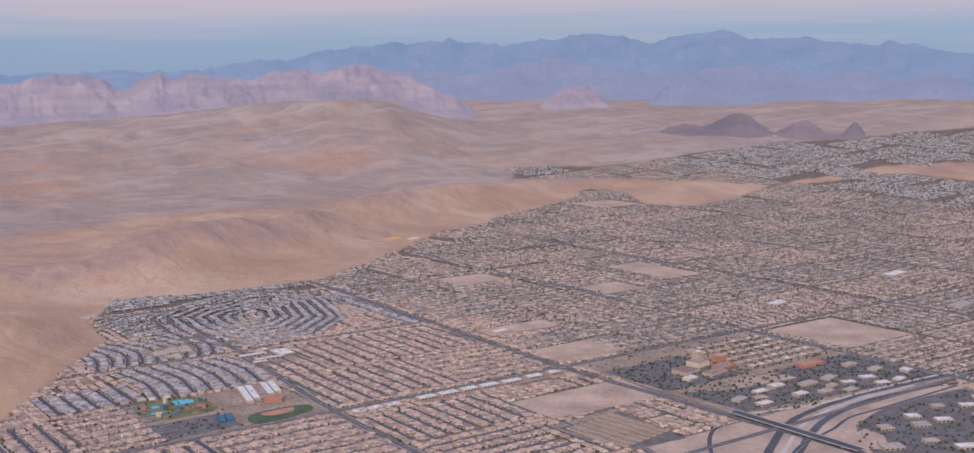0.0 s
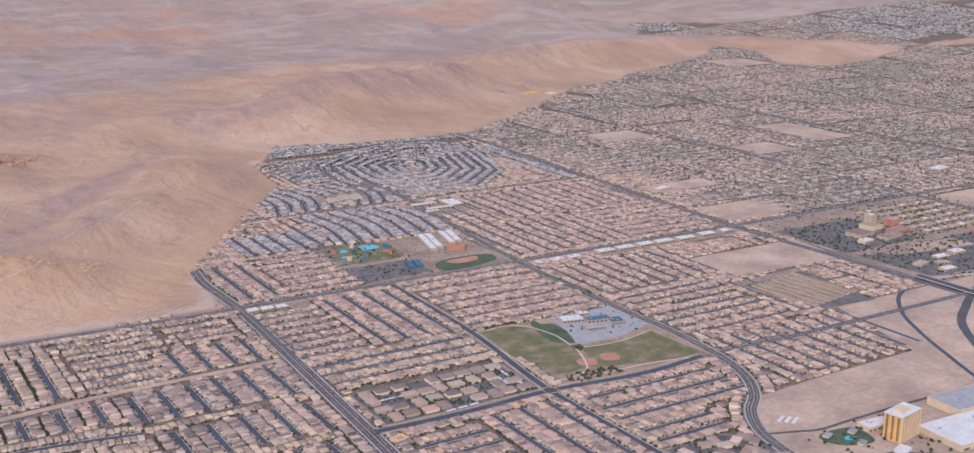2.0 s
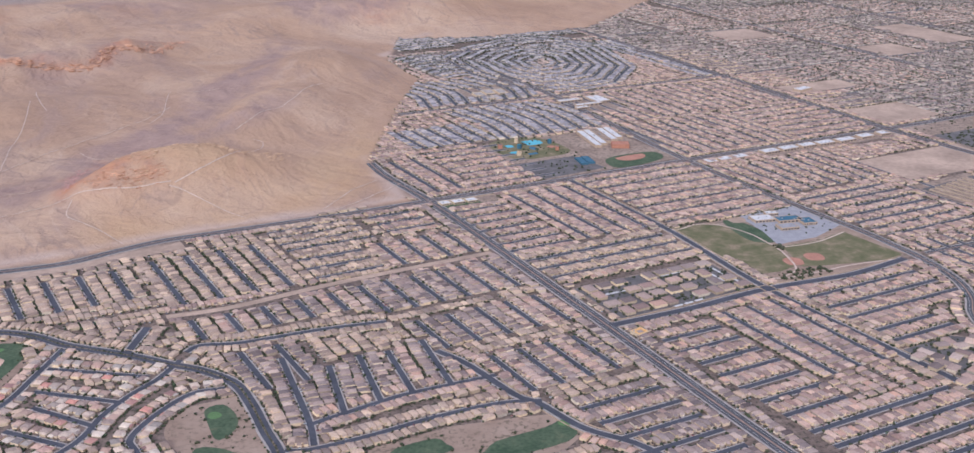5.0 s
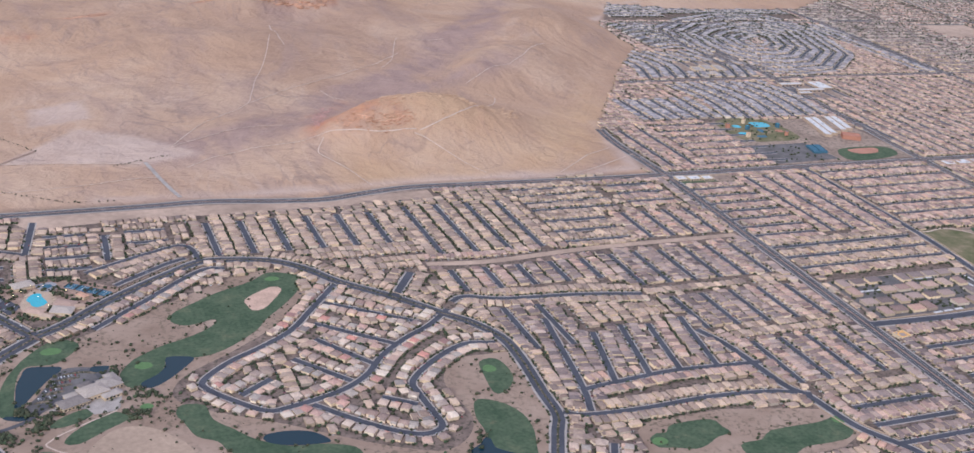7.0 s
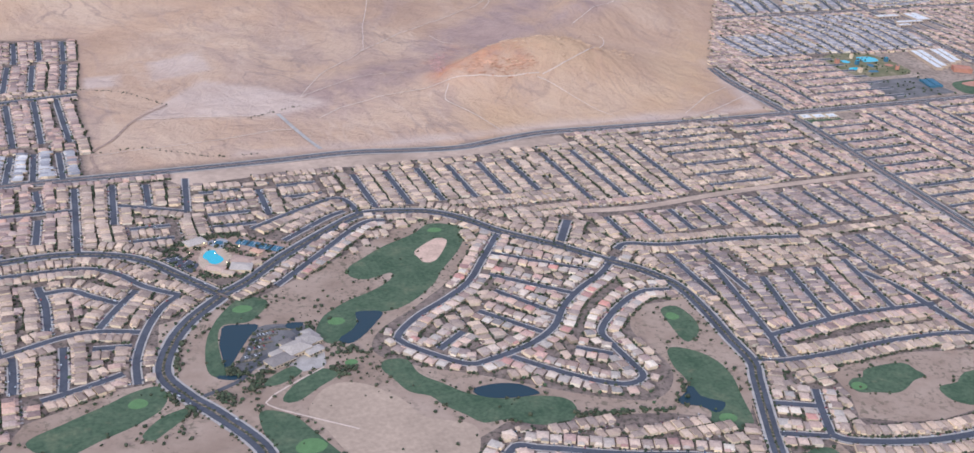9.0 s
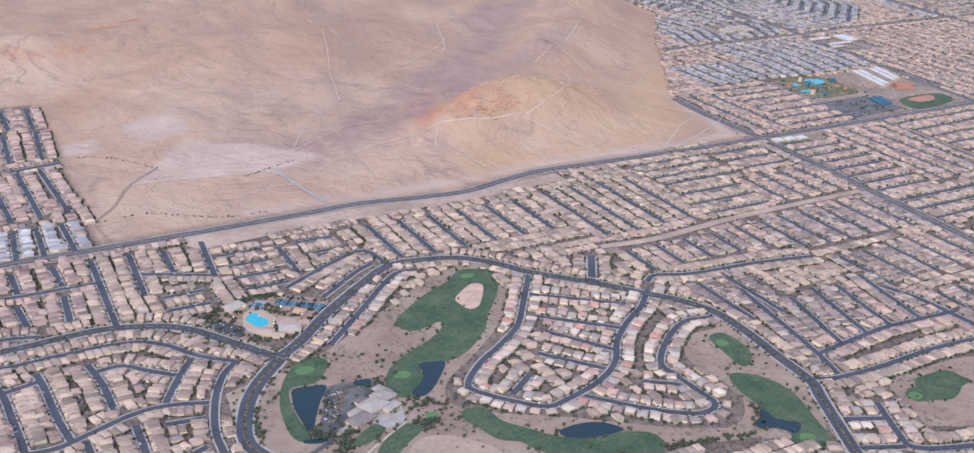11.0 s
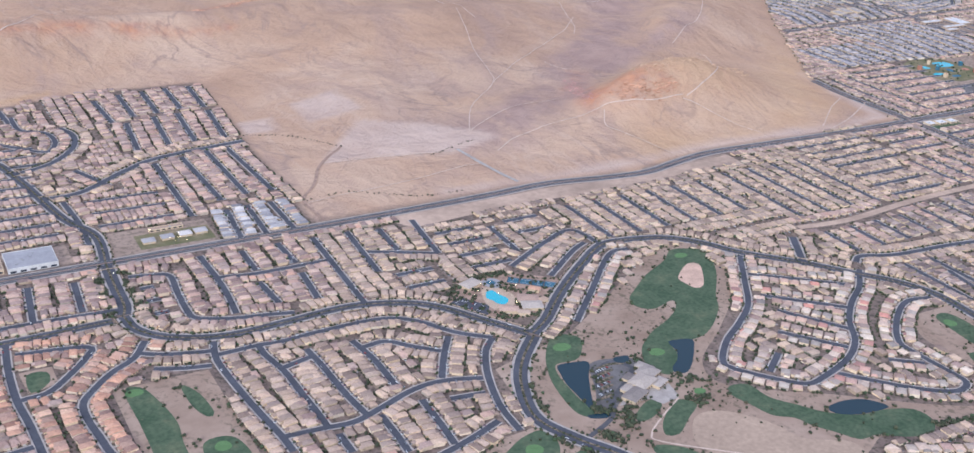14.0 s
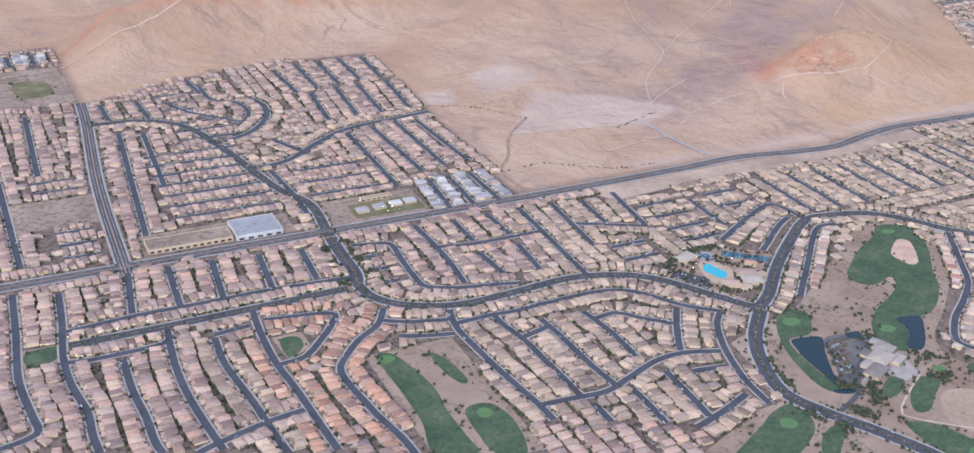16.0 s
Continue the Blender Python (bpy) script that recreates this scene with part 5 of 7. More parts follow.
def rows_of_houses(name, items, roof, far, label):
    shapes = []
    for k in range(4):
        vs, fs, idx = join(house_shape(k, far))
        shapes.append((np.array(vs), fs, idx))
    allv, allf, alli, n0 = [], [], [], 0
    for x, y, ang, w, d, district in items:
        z0 = float(basin(x, y))
        sv, sf, si = shapes[rnd.randrange(4)]
        c, s = math.cos(ang), math.sin(ang)
        hs = rnd.uniform(0.93, 1.07)
        px, py = sv[:, 0] * d, sv[:, 1] * w
        allv.append(np.column_stack([x + px * c - py * s, y + px * s + py * c, sv[:, 2] * hs + z0]))
        allf += [tuple(i + n0 for i in q) for q in sf]
        alli += si
        n0 += len(sv)
    return tagged(new(name, mesh_from(name, np.concatenate(allv), allf, [STUCCO_HAZED if far else STUCCO, roof], alli)), label, "houses", kind="stuff")


def part(name, vs, fs, mat, parent, label=""):
    ob = new(name, mesh_from(name, vs, fs, [mat]))
    ob.parent = parent
    return tagged(ob, label)


def make_house(kind, d, w, roof, label):
    """A stucco house with tiled hip roofs, a garage wing, windows and a driveway; front at +x."""
    base = tagged(new("house"), label, "house", "tract houses")
    scale = lambda v: [(x * d, y * w, z) for x, y, z in v]
    pieces = {}
    for i, ((v, f), m) in enumerate(house_shape(kind)):
        nm = ("wall", "roof", "garage_wall", "garage_roof")[i]
        pieces[nm] = part(nm, scale(v), f, roof if m else STUCCO, base)
    h = (1.42, 0.98, 1.42, 0.86)[kind % 4]
    gy = -0.22 if kind % 2 else 0.22
    v, f = box(0.5 * d, 0.5 * d + 0.03, gy * w - 0.5, gy * w + 0.5, 0.02, 0.6, True)
    part("garage_door", v, f, GARAGE, pieces["garage_wall"])
    v, f = box(0.5 * d, 0.5 * d + 1.2, gy * w - 0.55, gy * w + 0.55, 0.0, 0.034, True)
    part("driveway", v, f, CONCRETE, base, "pale concrete driveway")
    wy = 0.25 if kind % 2 else -0.25
    for z0 in ((0.3, 0.85) if h > 1.2 else (0.3,)):
        v, f = box(0.3 * d, 0.3 * d + 0.03, wy * w * 1.3 - 0.3, wy * w * 1.3 + 0.3, z0, z0 + 0.32, True)
        part("window", v, f, GLASS, pieces["wall"])
    for yy in (-0.25, 0.22):
        v, f = box(-0.5 * d - 0.03, -0.5 * d, yy * w - 0.35, yy * w + 0.35, 0.25, 0.55, True)
        part("window", v, f, GLASS, pieces["wall"])
    return base


LABELS = {"pink": "two-storey cream stucco house with a pink tile roof", "orange": "cream stucco house with an orange clay tile roof", "tan": "tan stucco house with a brown tile roof",
          "grey": "stucco house with a grey-brown tile roof", "brown": "stucco house with a dark brown tile roof", "slate": "cream stucco house with a slate-grey tile roof", "villa": "low golf-course villa with a pale tile roof"}
near = [s for s in spots if s[0] < -500 and -190 < s[1] < -84][:330]
rest = [s for s in spots if not (s[0] < -500 and -190 < s[1] < -84)] + [s for s in spots if s[0] < -500 and -190 < s[1] < -84][330:]
protos = {}
for x, y, ang, w, d, district in near:
    k = rnd.randrange(4)
    deep = 5.3 if d > 4.9 else 4.5 if d > 4.1 else 3.7
    key = (district, k, deep)
    m = pose(x, y, 0.0, 0, 0, math.degrees(ang))
    if key not in protos:
        protos[key] = make_house(k, deep, 2.95, ROOFS[district], LABELS[district])
        protos[key].matrix_basis = m
    else:
        copy_thing(protos[key], m)
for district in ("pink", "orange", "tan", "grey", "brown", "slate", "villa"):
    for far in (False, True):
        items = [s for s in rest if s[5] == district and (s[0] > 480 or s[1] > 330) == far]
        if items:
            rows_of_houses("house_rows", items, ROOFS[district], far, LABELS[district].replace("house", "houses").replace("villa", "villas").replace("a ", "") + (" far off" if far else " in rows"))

# ---- driveways of the rows, and the cars that stand on them ----
def paint_build(n, l, b):
    geo = n.new("ShaderNodeNewGeometry")
    c = ramp(n, l, geo.outputs["Random Per Island"], [(0.0, (0.70, 0.70, 0.70)), (0.4, (0.40, 0.41, 0.43)), (0.6, (0.04, 0.04, 0.045)), (0.75, (0.10, 0.13, 0.22)), (0.88, (0.32, 0.06, 0.05)), (1.0, (0.60, 0.58, 0.54))])
    l.new(c, b.inputs["Base Color"])


CAR_MIX = material("mixed_car_paint", paint_build, 0.35, 0.5)
drive_v, drive_f, car_v, car_f, car_m = [], [], [], [], []
CAR_BODY = np.array(box(-0.6, 0.6, -0.26, 0.26, 0.08, 0.30, True)[0])
CAR_CABIN = np.array([(x * (0.74 if z > 0.4 else 1), y * (0.84 if z > 0.4 else 1), z) for x, y, z in box(-0.36, 0.3, -0.23, 0.23, 0.30, 0.45, True)[0]])
for x, y, ang, w, d, district in rest:
    if x > 330 or y > 330:
        continue
    c, s = math.cos(ang), math.sin(ang)
    side = rnd.choice((-0.2, 0.2)) * w
    n0 = len(drive_v)
    for u, v in ((d / 2 - 0.05, side - 0.5), (d / 2 + 1.15, side - 0.5), (d / 2 + 1.15, side + 0.5), (d / 2 - 0.05, side + 0.5)):
        drive_v.append((x + u * c - v * s, y + u * s + v * c, 0.05))
    drive_f.append((n0, n0 + 1, n0 + 2, n0 + 3))
    if x < 100 and rnd.random() < 0.55:
        u, v = d / 2 + rnd.uniform(0.55, 0.8), side + rnd.uniform(-0.12, 0.12)
        px, py = x + u * c - v * s, y + u * s + v * c
        for shape, m in ((CAR_BODY, 0), (CAR_CABIN, 1)):
            n0 = len(car_v)
            car_v += [(px + a0 * c - b0 * s, py + a0 * s + b0 * c, z0 + 0.03) for a0, b0, z0 in shape]
            car_f += [tuple(i + n0 for i in q) for q in ((0, 1, 5, 4), (1, 2, 6, 5), (2, 3, 7, 6), (3, 0, 4, 7), (4, 5, 6, 7))]
            car_m += [m] * 5
tagged(new("driveways", mesh_from("driveways", drive_v, drive_f, [CONCRETE])), "short pale concrete driveways before the houses", "driveways", kind="stuff")
tagged(new("driveway_cars", mesh_from("driveway_cars", car_v, car_f, [CAR_MIX, GLASS], car_m)), "cars of many colours parked on the driveways", "cars", kind="stuff")

# ---- planting: yard trees, golf scrub ----
ico = bmesh.new()
bmesh.ops.create_icosphere(ico, subdivisions=1, radius=1.0)
ICO_V = np.array([v.co[:] for v in ico.verts])
ICO_F = [tuple(v.index for v in f.verts) for f in ico.faces]
ico.free()
OCT_V = np.array([(1, 0, 0.4), (0, 1, 0.4), (-1, 0, 0.4), (0, -1, 0.4), (0, 0, 1.2), (0, 0, -0.2)])
OCT_F = [(0, 1, 4), (1, 2, 4), (2, 3, 4), (3, 0, 4), (1, 0, 5), (2, 1, 5), (3, 2, 5), (0, 3, 5)]


def shrubs(name, items, label, category, simple=False):
    """Uneven leafy clumps, each of one to three lumps, in one mesh."""
    bv, bf = (OCT_V, OCT_F) if simple else (ICO_V, ICO_F)
    allv, allf, n0 = [], [], 0
    for x, y, r in items:
        for k in range(1 if simple else rnd.choice((1, 2, 3))):
            q = bv * (1 + np.array([[rnd.uniform(-0.25, 0.25)] for _ in bv]))
            rr = r * (1 if k == 0 else rnd.uniform(0.5, 0.8))
            ox, oy = (0, 0) if k == 0 else (rnd.uniform(-r, r), rnd.uniform(-r, r))
            allv.append(np.column_stack([x + ox + q[:, 0] * rr, y + oy + q[:, 1] * rr, rr * 0.7 + q[:, 2] * rr * 0.85 + float(basin(x, y))]))
            allf += [tuple(i + n0 for i in f) for f in bf]
            n0 += len(bv)
    return tagged(new(name, mesh_from(name, np.concatenate(allv), allf, [LEAF])), label, category, kind="stuff")


yard, yard_far = [], []
for x, y, ang, w, d, district in spots:
    c, s = math.cos(ang), math.sin(ang)
    far = x > 480 or y > 330
    for prob, back in ((0.85, True), (0.5, True), (0.45, False)) + (((0.95, True), (0.6, True), (0.7, False)) if far else ((0.85, True), (0.7, True), (0.55, False)) if x > -420 or district == "villa" else ()):
        if rnd.random() > prob:
            continue
        u = -(d / 2 + rnd.uniform(0.4, 1.1)) if back else d / 2 + rnd.uniform(0.3, 0.9)
        v = rnd.uniform(-0.5, 0.5) * w
        px, py = x + u * c - v * s, y + u * s + v * c
        i, j = int(math.floor(px)) - GX, int(math.floor(py)) - GY
        if 0 <= i < NX and 0 <= j < NY and not road_cells[i, j]:
            (yard_far if far else yard).append((px, py, rnd.uniform(0.32, 0.78) if not far else rnd.uniform(0.6, 1.25)))
shrubs("yard_trees", yard, "small dark green yard trees and bushes between houses", "trees")
shrubs("yard_trees", yard_far, "dark green street trees in the far tracts", "trees", True)

# ---- far tracts, in strips ----
def far_tracts():
    vs, fs, idx, n0 = [], [], [], 0
    trees = []
    for x0 in range(1020, 4000, 120):
        for y0 in range(-1400, 1900, 120):
            if x0 < 1740 and -460 < y0 < 1240:
                continue
            r = math.hypot(x0 - EYE0[0], y0 - EYE0[1])
            if r > 4000 or not inside(TOWN, np.array([x0 + 60.0]), np.array([y0 + 60.0]))[0] or edge_distance(TOWN, np.array([x0 + 60.0]), np.array([y0 + 60.0]))[0] < 14 or inside(FLATS, np.array([x0 + 60.0]), np.array([y0 + 60.0]))[0]:
                continue
            along = rnd.random() < 0.5
            wave, ph = rnd.uniform(-22, 22), rnd.uniform(0, 6)
            for v in np.arange(4, 114, 9.2):
                u = 3.0
                while u < 112:
                    ln = rnd.uniform(7, 16)
                    w = v + wave * math.sin(u / 40 + ph)
                    cx, cy = (x0 + u + ln / 2, y0 + w) if along else (x0 + w, y0 + u + ln / 2)
                    hx, hy = (ln / 2, 2.5) if along else (2.5, ln / 2)
                    z = float(basin(cx, cy))
                    for (bv, bf), m in ((box(cx - hx, cx + hx, cy - hy, cy + hy, z - 1, z + 1.2), 0), (hip(cx - hx, cx + hx, cy - hy, cy + hy, z + 1.2, 0.6), 1)):
                        vs += bv
                        fs += [tuple(i + n0 for i in q) for q in bf]
                        idx += [m] * len(bf)
                        n0 += len(bv)
                    for _ in range(rnd.choice((2, 3, 4))):
                        trees.append((cx + rnd.uniform(-8, 8), cy + rnd.uniform(-6, 6), z))
                    u += ln + rnd.uniform(1.0, 4.0)
    # grey roofs and greyed walls stand in for the haze over the far town
    tagged(new("house_rows", mesh_from("house_rows", np.array(vs), fs, [STUCCO_HAZED, ROOFS["grey"]], idx)), "rows of roofs at the far edge of town, haze in their grey", "houses", kind="stuff")
    tv, tf = [], []
    for k, (x, y, z) in enumerate(trees):
        s = rnd.uniform(1.3, 2.5)
        tv.append(OCT_V * (s, s, s * 0.9) + (x, y, z))
        tf += [tuple(i + 6 * k for i in f) for f in OCT_F]
    tagged(new("street_trees", mesh_from("street_trees", np.concatenate(tv), tf, [LEAF])), "dark trees among the far roofs", "trees", kind="stuff")


far_tracts()


# ---- far ranges ----
def mountain_range(name, az0, az1, r, depth, tops, mat, label, seed, rough=0.5, grain=120.0, ledges=0.0, jag=1.0):
    """A range across the basin: crest heights at even steps of bearing, flanks cut into spurs and ravines."""
    na, nd = 460, 60
    az = np.radians(np.linspace(az0, az1, na))[None, :]
    t = np.linspace(0, 1, nd)[:, None]
    q = np.linspace(0, 1, na)
    crest = np.interp(q, np.linspace(0, 1, len(tops)), tops)
    crest = np.convolve(np.pad(crest, 8, mode="edge"), np.hanning(17) / np.hanning(17).sum(), "valid")[None, :]
    rr = r + depth * t
    x, y = EYE0[0] + rr * np.cos(az), EYE0[1] + rr * np.sin(az)
    crest = crest + 26 * jag * (fbm(np.degrees(az) * 60, 0 * az, 70.0, 5, True, seed + 7) - 0.62)
    floor = height(x, y) - 6
    side = np.degrees(az) * 75
    spur = 0.65 * fbm(x, y, grain * 2.2, 6, True, seed + 3) + 0.35 * fbm(side, rr * 0.4 + 0 * az, grain, 5, True, seed)
    body = np.where(t < 0.8, t / 0.8, 1 - (t - 0.8) * 0.6)
    mid = np.sin(np.clip(body, 0, 1) * math.pi) ** 0.8
    ends = np.clip(np.minimum((az - az[0, 0]), (az[0, -1] - az)) / radians(1.1), 0, 1)
    shape = np.clip(body ** 1.15 + rough * (spur - 0.62) * (0.25 + mid) * np.clip(body * 3, 0, 1), 0, 1.06)
    if ledges:
        s = shape * 4 + 0.6 * fbm(side, 0 * rr, 400.0, 2, False, seed)
        s = (np.floor(s) + np.clip((s - np.floor(s) - 0.35) * 3, 0, 1)) / 4
        shape = shape * (1 - ledges) + ledges * np.clip(s, 0, 1)
    z = floor + np.maximum(crest - floor, 0) * shape * ends
    k = (np.arange(nd - 1)[:, None] * na + np.arange(na - 1)[None, :]).ravel()
    ob = new(name, mesh_from(name, np.stack([x.ravel(), y.ravel(), z.ravel()], 1), np.stack([k, k + 1, k + na + 1, k + na], 1), [mat], smooth=True))
    return tagged(ob, label, "mountains", kind="structure")


mountain_range("backdrop_range", 22, 80, 4080, 560, (300, 310, 300, 295, 300, 325, 360, 348, 380, 368, 402, 388, 376, 412, 388, 374, 366, 388, 372, 352, 328, 308, 282, 262, 258, 262, 250, 244, 240, 236), HAZED_RANGE, "hazy blue mountain range on the horizon", 2.0, 0.7, 150.0, 0.0, 1.5)
mountain_range("backdrop_foothills", 30, 60, 3900, 300, (210, 240, 225, 250, 232, 262, 280, 262, 240, 262, 290, 300, 270, 250, 262, 270, 230), HAZED_RIDGE, "darker spurs, hazed blue, in front of the range", 27.0, 0.9, 110.0, 0.0, 1.0)
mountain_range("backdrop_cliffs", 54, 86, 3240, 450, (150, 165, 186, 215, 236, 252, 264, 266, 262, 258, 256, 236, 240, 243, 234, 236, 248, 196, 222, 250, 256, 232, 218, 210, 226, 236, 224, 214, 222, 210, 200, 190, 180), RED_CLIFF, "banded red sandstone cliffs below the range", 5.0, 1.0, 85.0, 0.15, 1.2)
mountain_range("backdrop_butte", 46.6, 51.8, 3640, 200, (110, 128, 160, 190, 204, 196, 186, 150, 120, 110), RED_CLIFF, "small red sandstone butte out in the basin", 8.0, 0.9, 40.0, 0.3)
mountain_range("backdrop_hills", 38.6, 46.6, 3740, 200, (130, 150, 172, 205, 226, 236, 205, 150, 120), HAZED_RIDGE, "violet-hazed hill at the foot of the range", 17.0, 0.9, 60.0)
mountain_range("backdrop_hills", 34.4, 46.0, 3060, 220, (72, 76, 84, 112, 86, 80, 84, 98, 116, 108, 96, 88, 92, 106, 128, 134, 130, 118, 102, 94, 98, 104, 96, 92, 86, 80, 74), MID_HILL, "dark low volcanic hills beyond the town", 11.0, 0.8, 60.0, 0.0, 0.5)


# ---- buildings and works ----
def part_box(name, x0, x1, y0, y1, z0, z1, mat, parent, label=""):
    v, f = box(x0, x1, y0, y1, z0, z1, True)
    return part(name, v, f, mat, parent, label)


def building(name, label, category, x, y, w, d, h, wall, roof, turn=0.0, units=2, bays=0, glass=GLASS):
    """A flat-roofed block: walls, roof deck inside a parapet, rooftop units, window bays along the long front."""
    ob = tagged(new(name), label, category)
    ob.matrix_basis = pose(x, y, 0.0, 0, 0, turn)
    vs, fs, _ = join([(box(-w / 2, w / 2, -d / 2, d / 2, 0, h), 0), (box(-w / 2 + 0.2, w / 2 - 0.2, -d / 2 + 0.2, d / 2 - 0.2, h - 0.25, h), 0)])
    k = len(vs)
    fs += [(4, 5, k - 3, k - 4), (5, 6, k - 2, k - 3), (6, 7, k - 1, k - 2), (7, 4, k - 4, k - 1)]
    body = part("wall", vs, fs, wall, ob)
    deck_top = part("roof", *box(-w / 2 + 0.2, w / 2 - 0.2, -d / 2 + 0.2, d / 2 - 0.2, h - 0.26, h - 0.22, True), roof, ob)
    for i in range(units):
        ux, uy = rnd.uniform(-0.36, 0.36) * w, rnd.uniform(-0.3, 0.3) * d
        part_box("rooftop_unit", ux - 0.4, ux + 0.4, uy - 0.3, uy + 0.3, h - 0.22, h + 0.25, ROOF_GREY, deck_top)
    for i in range(bays):
        bx = -w / 2 + (i + 0.5) * w / bays
        part_box("window", bx - w / bays * 0.3, bx + w / bays * 0.3, -d / 2 - 0.03, -d / 2, 0.3, min(h - 0.4, 1.2), glass, body)
    return ob


def hip_building(name, label, category, x, y, w, d, h, roof, turn=0.0, wall=None):
    """A low building under one tiled hip roof."""
    ob = tagged(new(name), label, category)
    ob.matrix_basis = pose(x, y, 0.0, 0, 0, turn)
    body = part("wall", *box(-w / 2, w / 2, -d / 2, d / 2, 0, h), wall or WALL_CREAM, ob)
    part("roof", *hip(-w / 2, w / 2, -d / 2, d / 2, h, min(w, d) * 0.16, 0.3), roof, ob)
    part_box("door", -0.35, 0.35, -d / 2 - 0.03, -d / 2, 0, 0.55, GARAGE, body)
    return ob


POLE_DARK = plain((0.12, 0.12, 0.125), 0.1)("dark_metal")


# corner of the north-west tract: storage rows, a store, a small plaza
building("storage_building", "long cream storage building beside the arterial", "building", -579.5, 10.5, 37, 11, 2.2, WALL_CREAM, BARE_SOIL, 0, 3, 12)
building("store", "big white-walled store with a grey roof", "store", -549, 12, 21, 17, 2.6, ROOF_WHITE, ROOF_GREY, 0, 6, 5)
patch("lawn", rectangle(-502, -467, 5, 21), DRY_GRASS, 0.045, "small irrigated lawn around plaza buildings", False)
for x, y in ((-497, 12), (-488, 13), (-479.5, 13.5), (-472, 14)):
    hip_building("plaza_building", "small pale-roofed shop building on a lawn", "shop", x, y, 5.6, 4.6, 1.2, ROOFS["slate"])
building("plaza_row", "low yellow row of shops above the plaza", "shop", -486, 23.5, 16, 3.2, 1.3, WALL_CREAM, ROOFS["tan"], 0, 1, 6)

# recreation centre: pools, decks, courts, lot
patch("plaza_ground", [(-399, -99), (-391, -91), (-384, -80), (-370, -80), (-356, -84), (-338, -98), (-338, -104), (-352, -118), (-366, -123), (-380, -119), (-392, -114)], MEDIAN, 0.046, "planted brown ground of the recreation centre", False)
patch("parking_lot", [(-395.5, -97), (-390, -94), (-381.5, -106), (-386, -113), (-391.5, -112.5), (-398.5, -102.5)], ASPHALT, 0.052, "asphalt parking lot of the recreation centre", False)
for k in range(4):
    patch("parking_line", [(-394.5 + k * 3.2, -98.5 - k * 2.9), (-394.2 + k * 3.2, -98.2 - k * 2.9), (-390.5 + k * 2.2, -96.2 - k * 2.7), (-390.8 + k * 2.2, -96.5 - k * 2.7)], PAINT, 0.058, "white parking line", False)
patch("pool_deck", [(-377.5, -92), (-371, -92.5), (-367, -102), (-372.5, -111), (-380, -112), (-382, -104)], WALL_TAN, 0.054, "pale concrete deck round the swimming pool")
pool = patch("pool", [(-377, -95), (-373.5, -94.5), (-373, -98), (-371, -104.5), (-375, -108), (-377.5, -106), (-378, -103), (-379.5, -100)], POOL, 0.09, "bright turquoise swimming pool in a pale deck")
patch("splash_pad", [(-375, -85.5), (-368, -84), (-366, -90), (-371, -93.5), (-375, -88.5)], ROOF_GREY, 0.056, "pale grey splash pad beside the pool")
patch("pool", [(-372.5, -86.5), (-369, -86), (-368.5, -89), (-371.5, -90)], BLUE, 0.07, "small blue splash pool on the pad")
patch("pool", [(-364, -104.5), (-362, -107.5), (-364, -108.5), (-366, -106)], POOL, 0.09, "small turquoise lap pool beside the hall")
patch("fountain_circle", [(-350, -104), (-345.5, -104), (-344.5, -108.5), (-348.5, -110.5), (-352, -108.5)], ASPHALT_OLD, 0.056, "grey turning circle in front of the hall")
for i in range(4):
    x, y = -360.0 + i * 4.4, -90.0 - i * 3.4
    court = tagged(new("tennis_court"), "blue tennis court behind the pool", "tennis court", "tennis courts")
    court.matrix_basis = pose(x, y, 0.0, 0, 0, -38)
    part_box("surface", -2.65, 2.65, -2.6, 2.6, 0.0, 0.07, BLUE, court)
    for yy in (-1.5, 1.5):
        part_box("line", -2.2, 2.2, yy - 0.04, yy + 0.04, 0.07, 0.078, PAINT, court)
    part_box("net", -0.03, 0.03, -1.8, 1.8, 0.07, 0.3, PAINT, court)
    for xx in (-2.6, 2.6):
        part_box("fence", xx - 0.03, xx + 0.03, -2.6, 2.6, 0.0, 0.55, POLE_DARK, court)
for x, y, w, d, a, r, words in ((-380.5, -87, 9, 6, 20, "sand", "grey-roofed"), (-364, -109, 9, 6, -30, "villa", "pale-roofed"), (-365.5, -115, 9, 6.5, -20, "sand", "pale-roofed"), (-376.5, -114, 8, 4.6, -30, "villa", "pale-roofed"), (-356.5, -102.5, 5, 3, -50, "orange", "red-roofed"), (-372, -119, 5, 3, -30, "tan", "tan-roofed"), (-358.5, -112.5, 4, 3, 10, "tan", "tan-roofed")):
    hip_building("clubhouse", "low " + words + " recreation building by the pool", "building", x, y, w, d, 1.5, ROOFS[r], a)
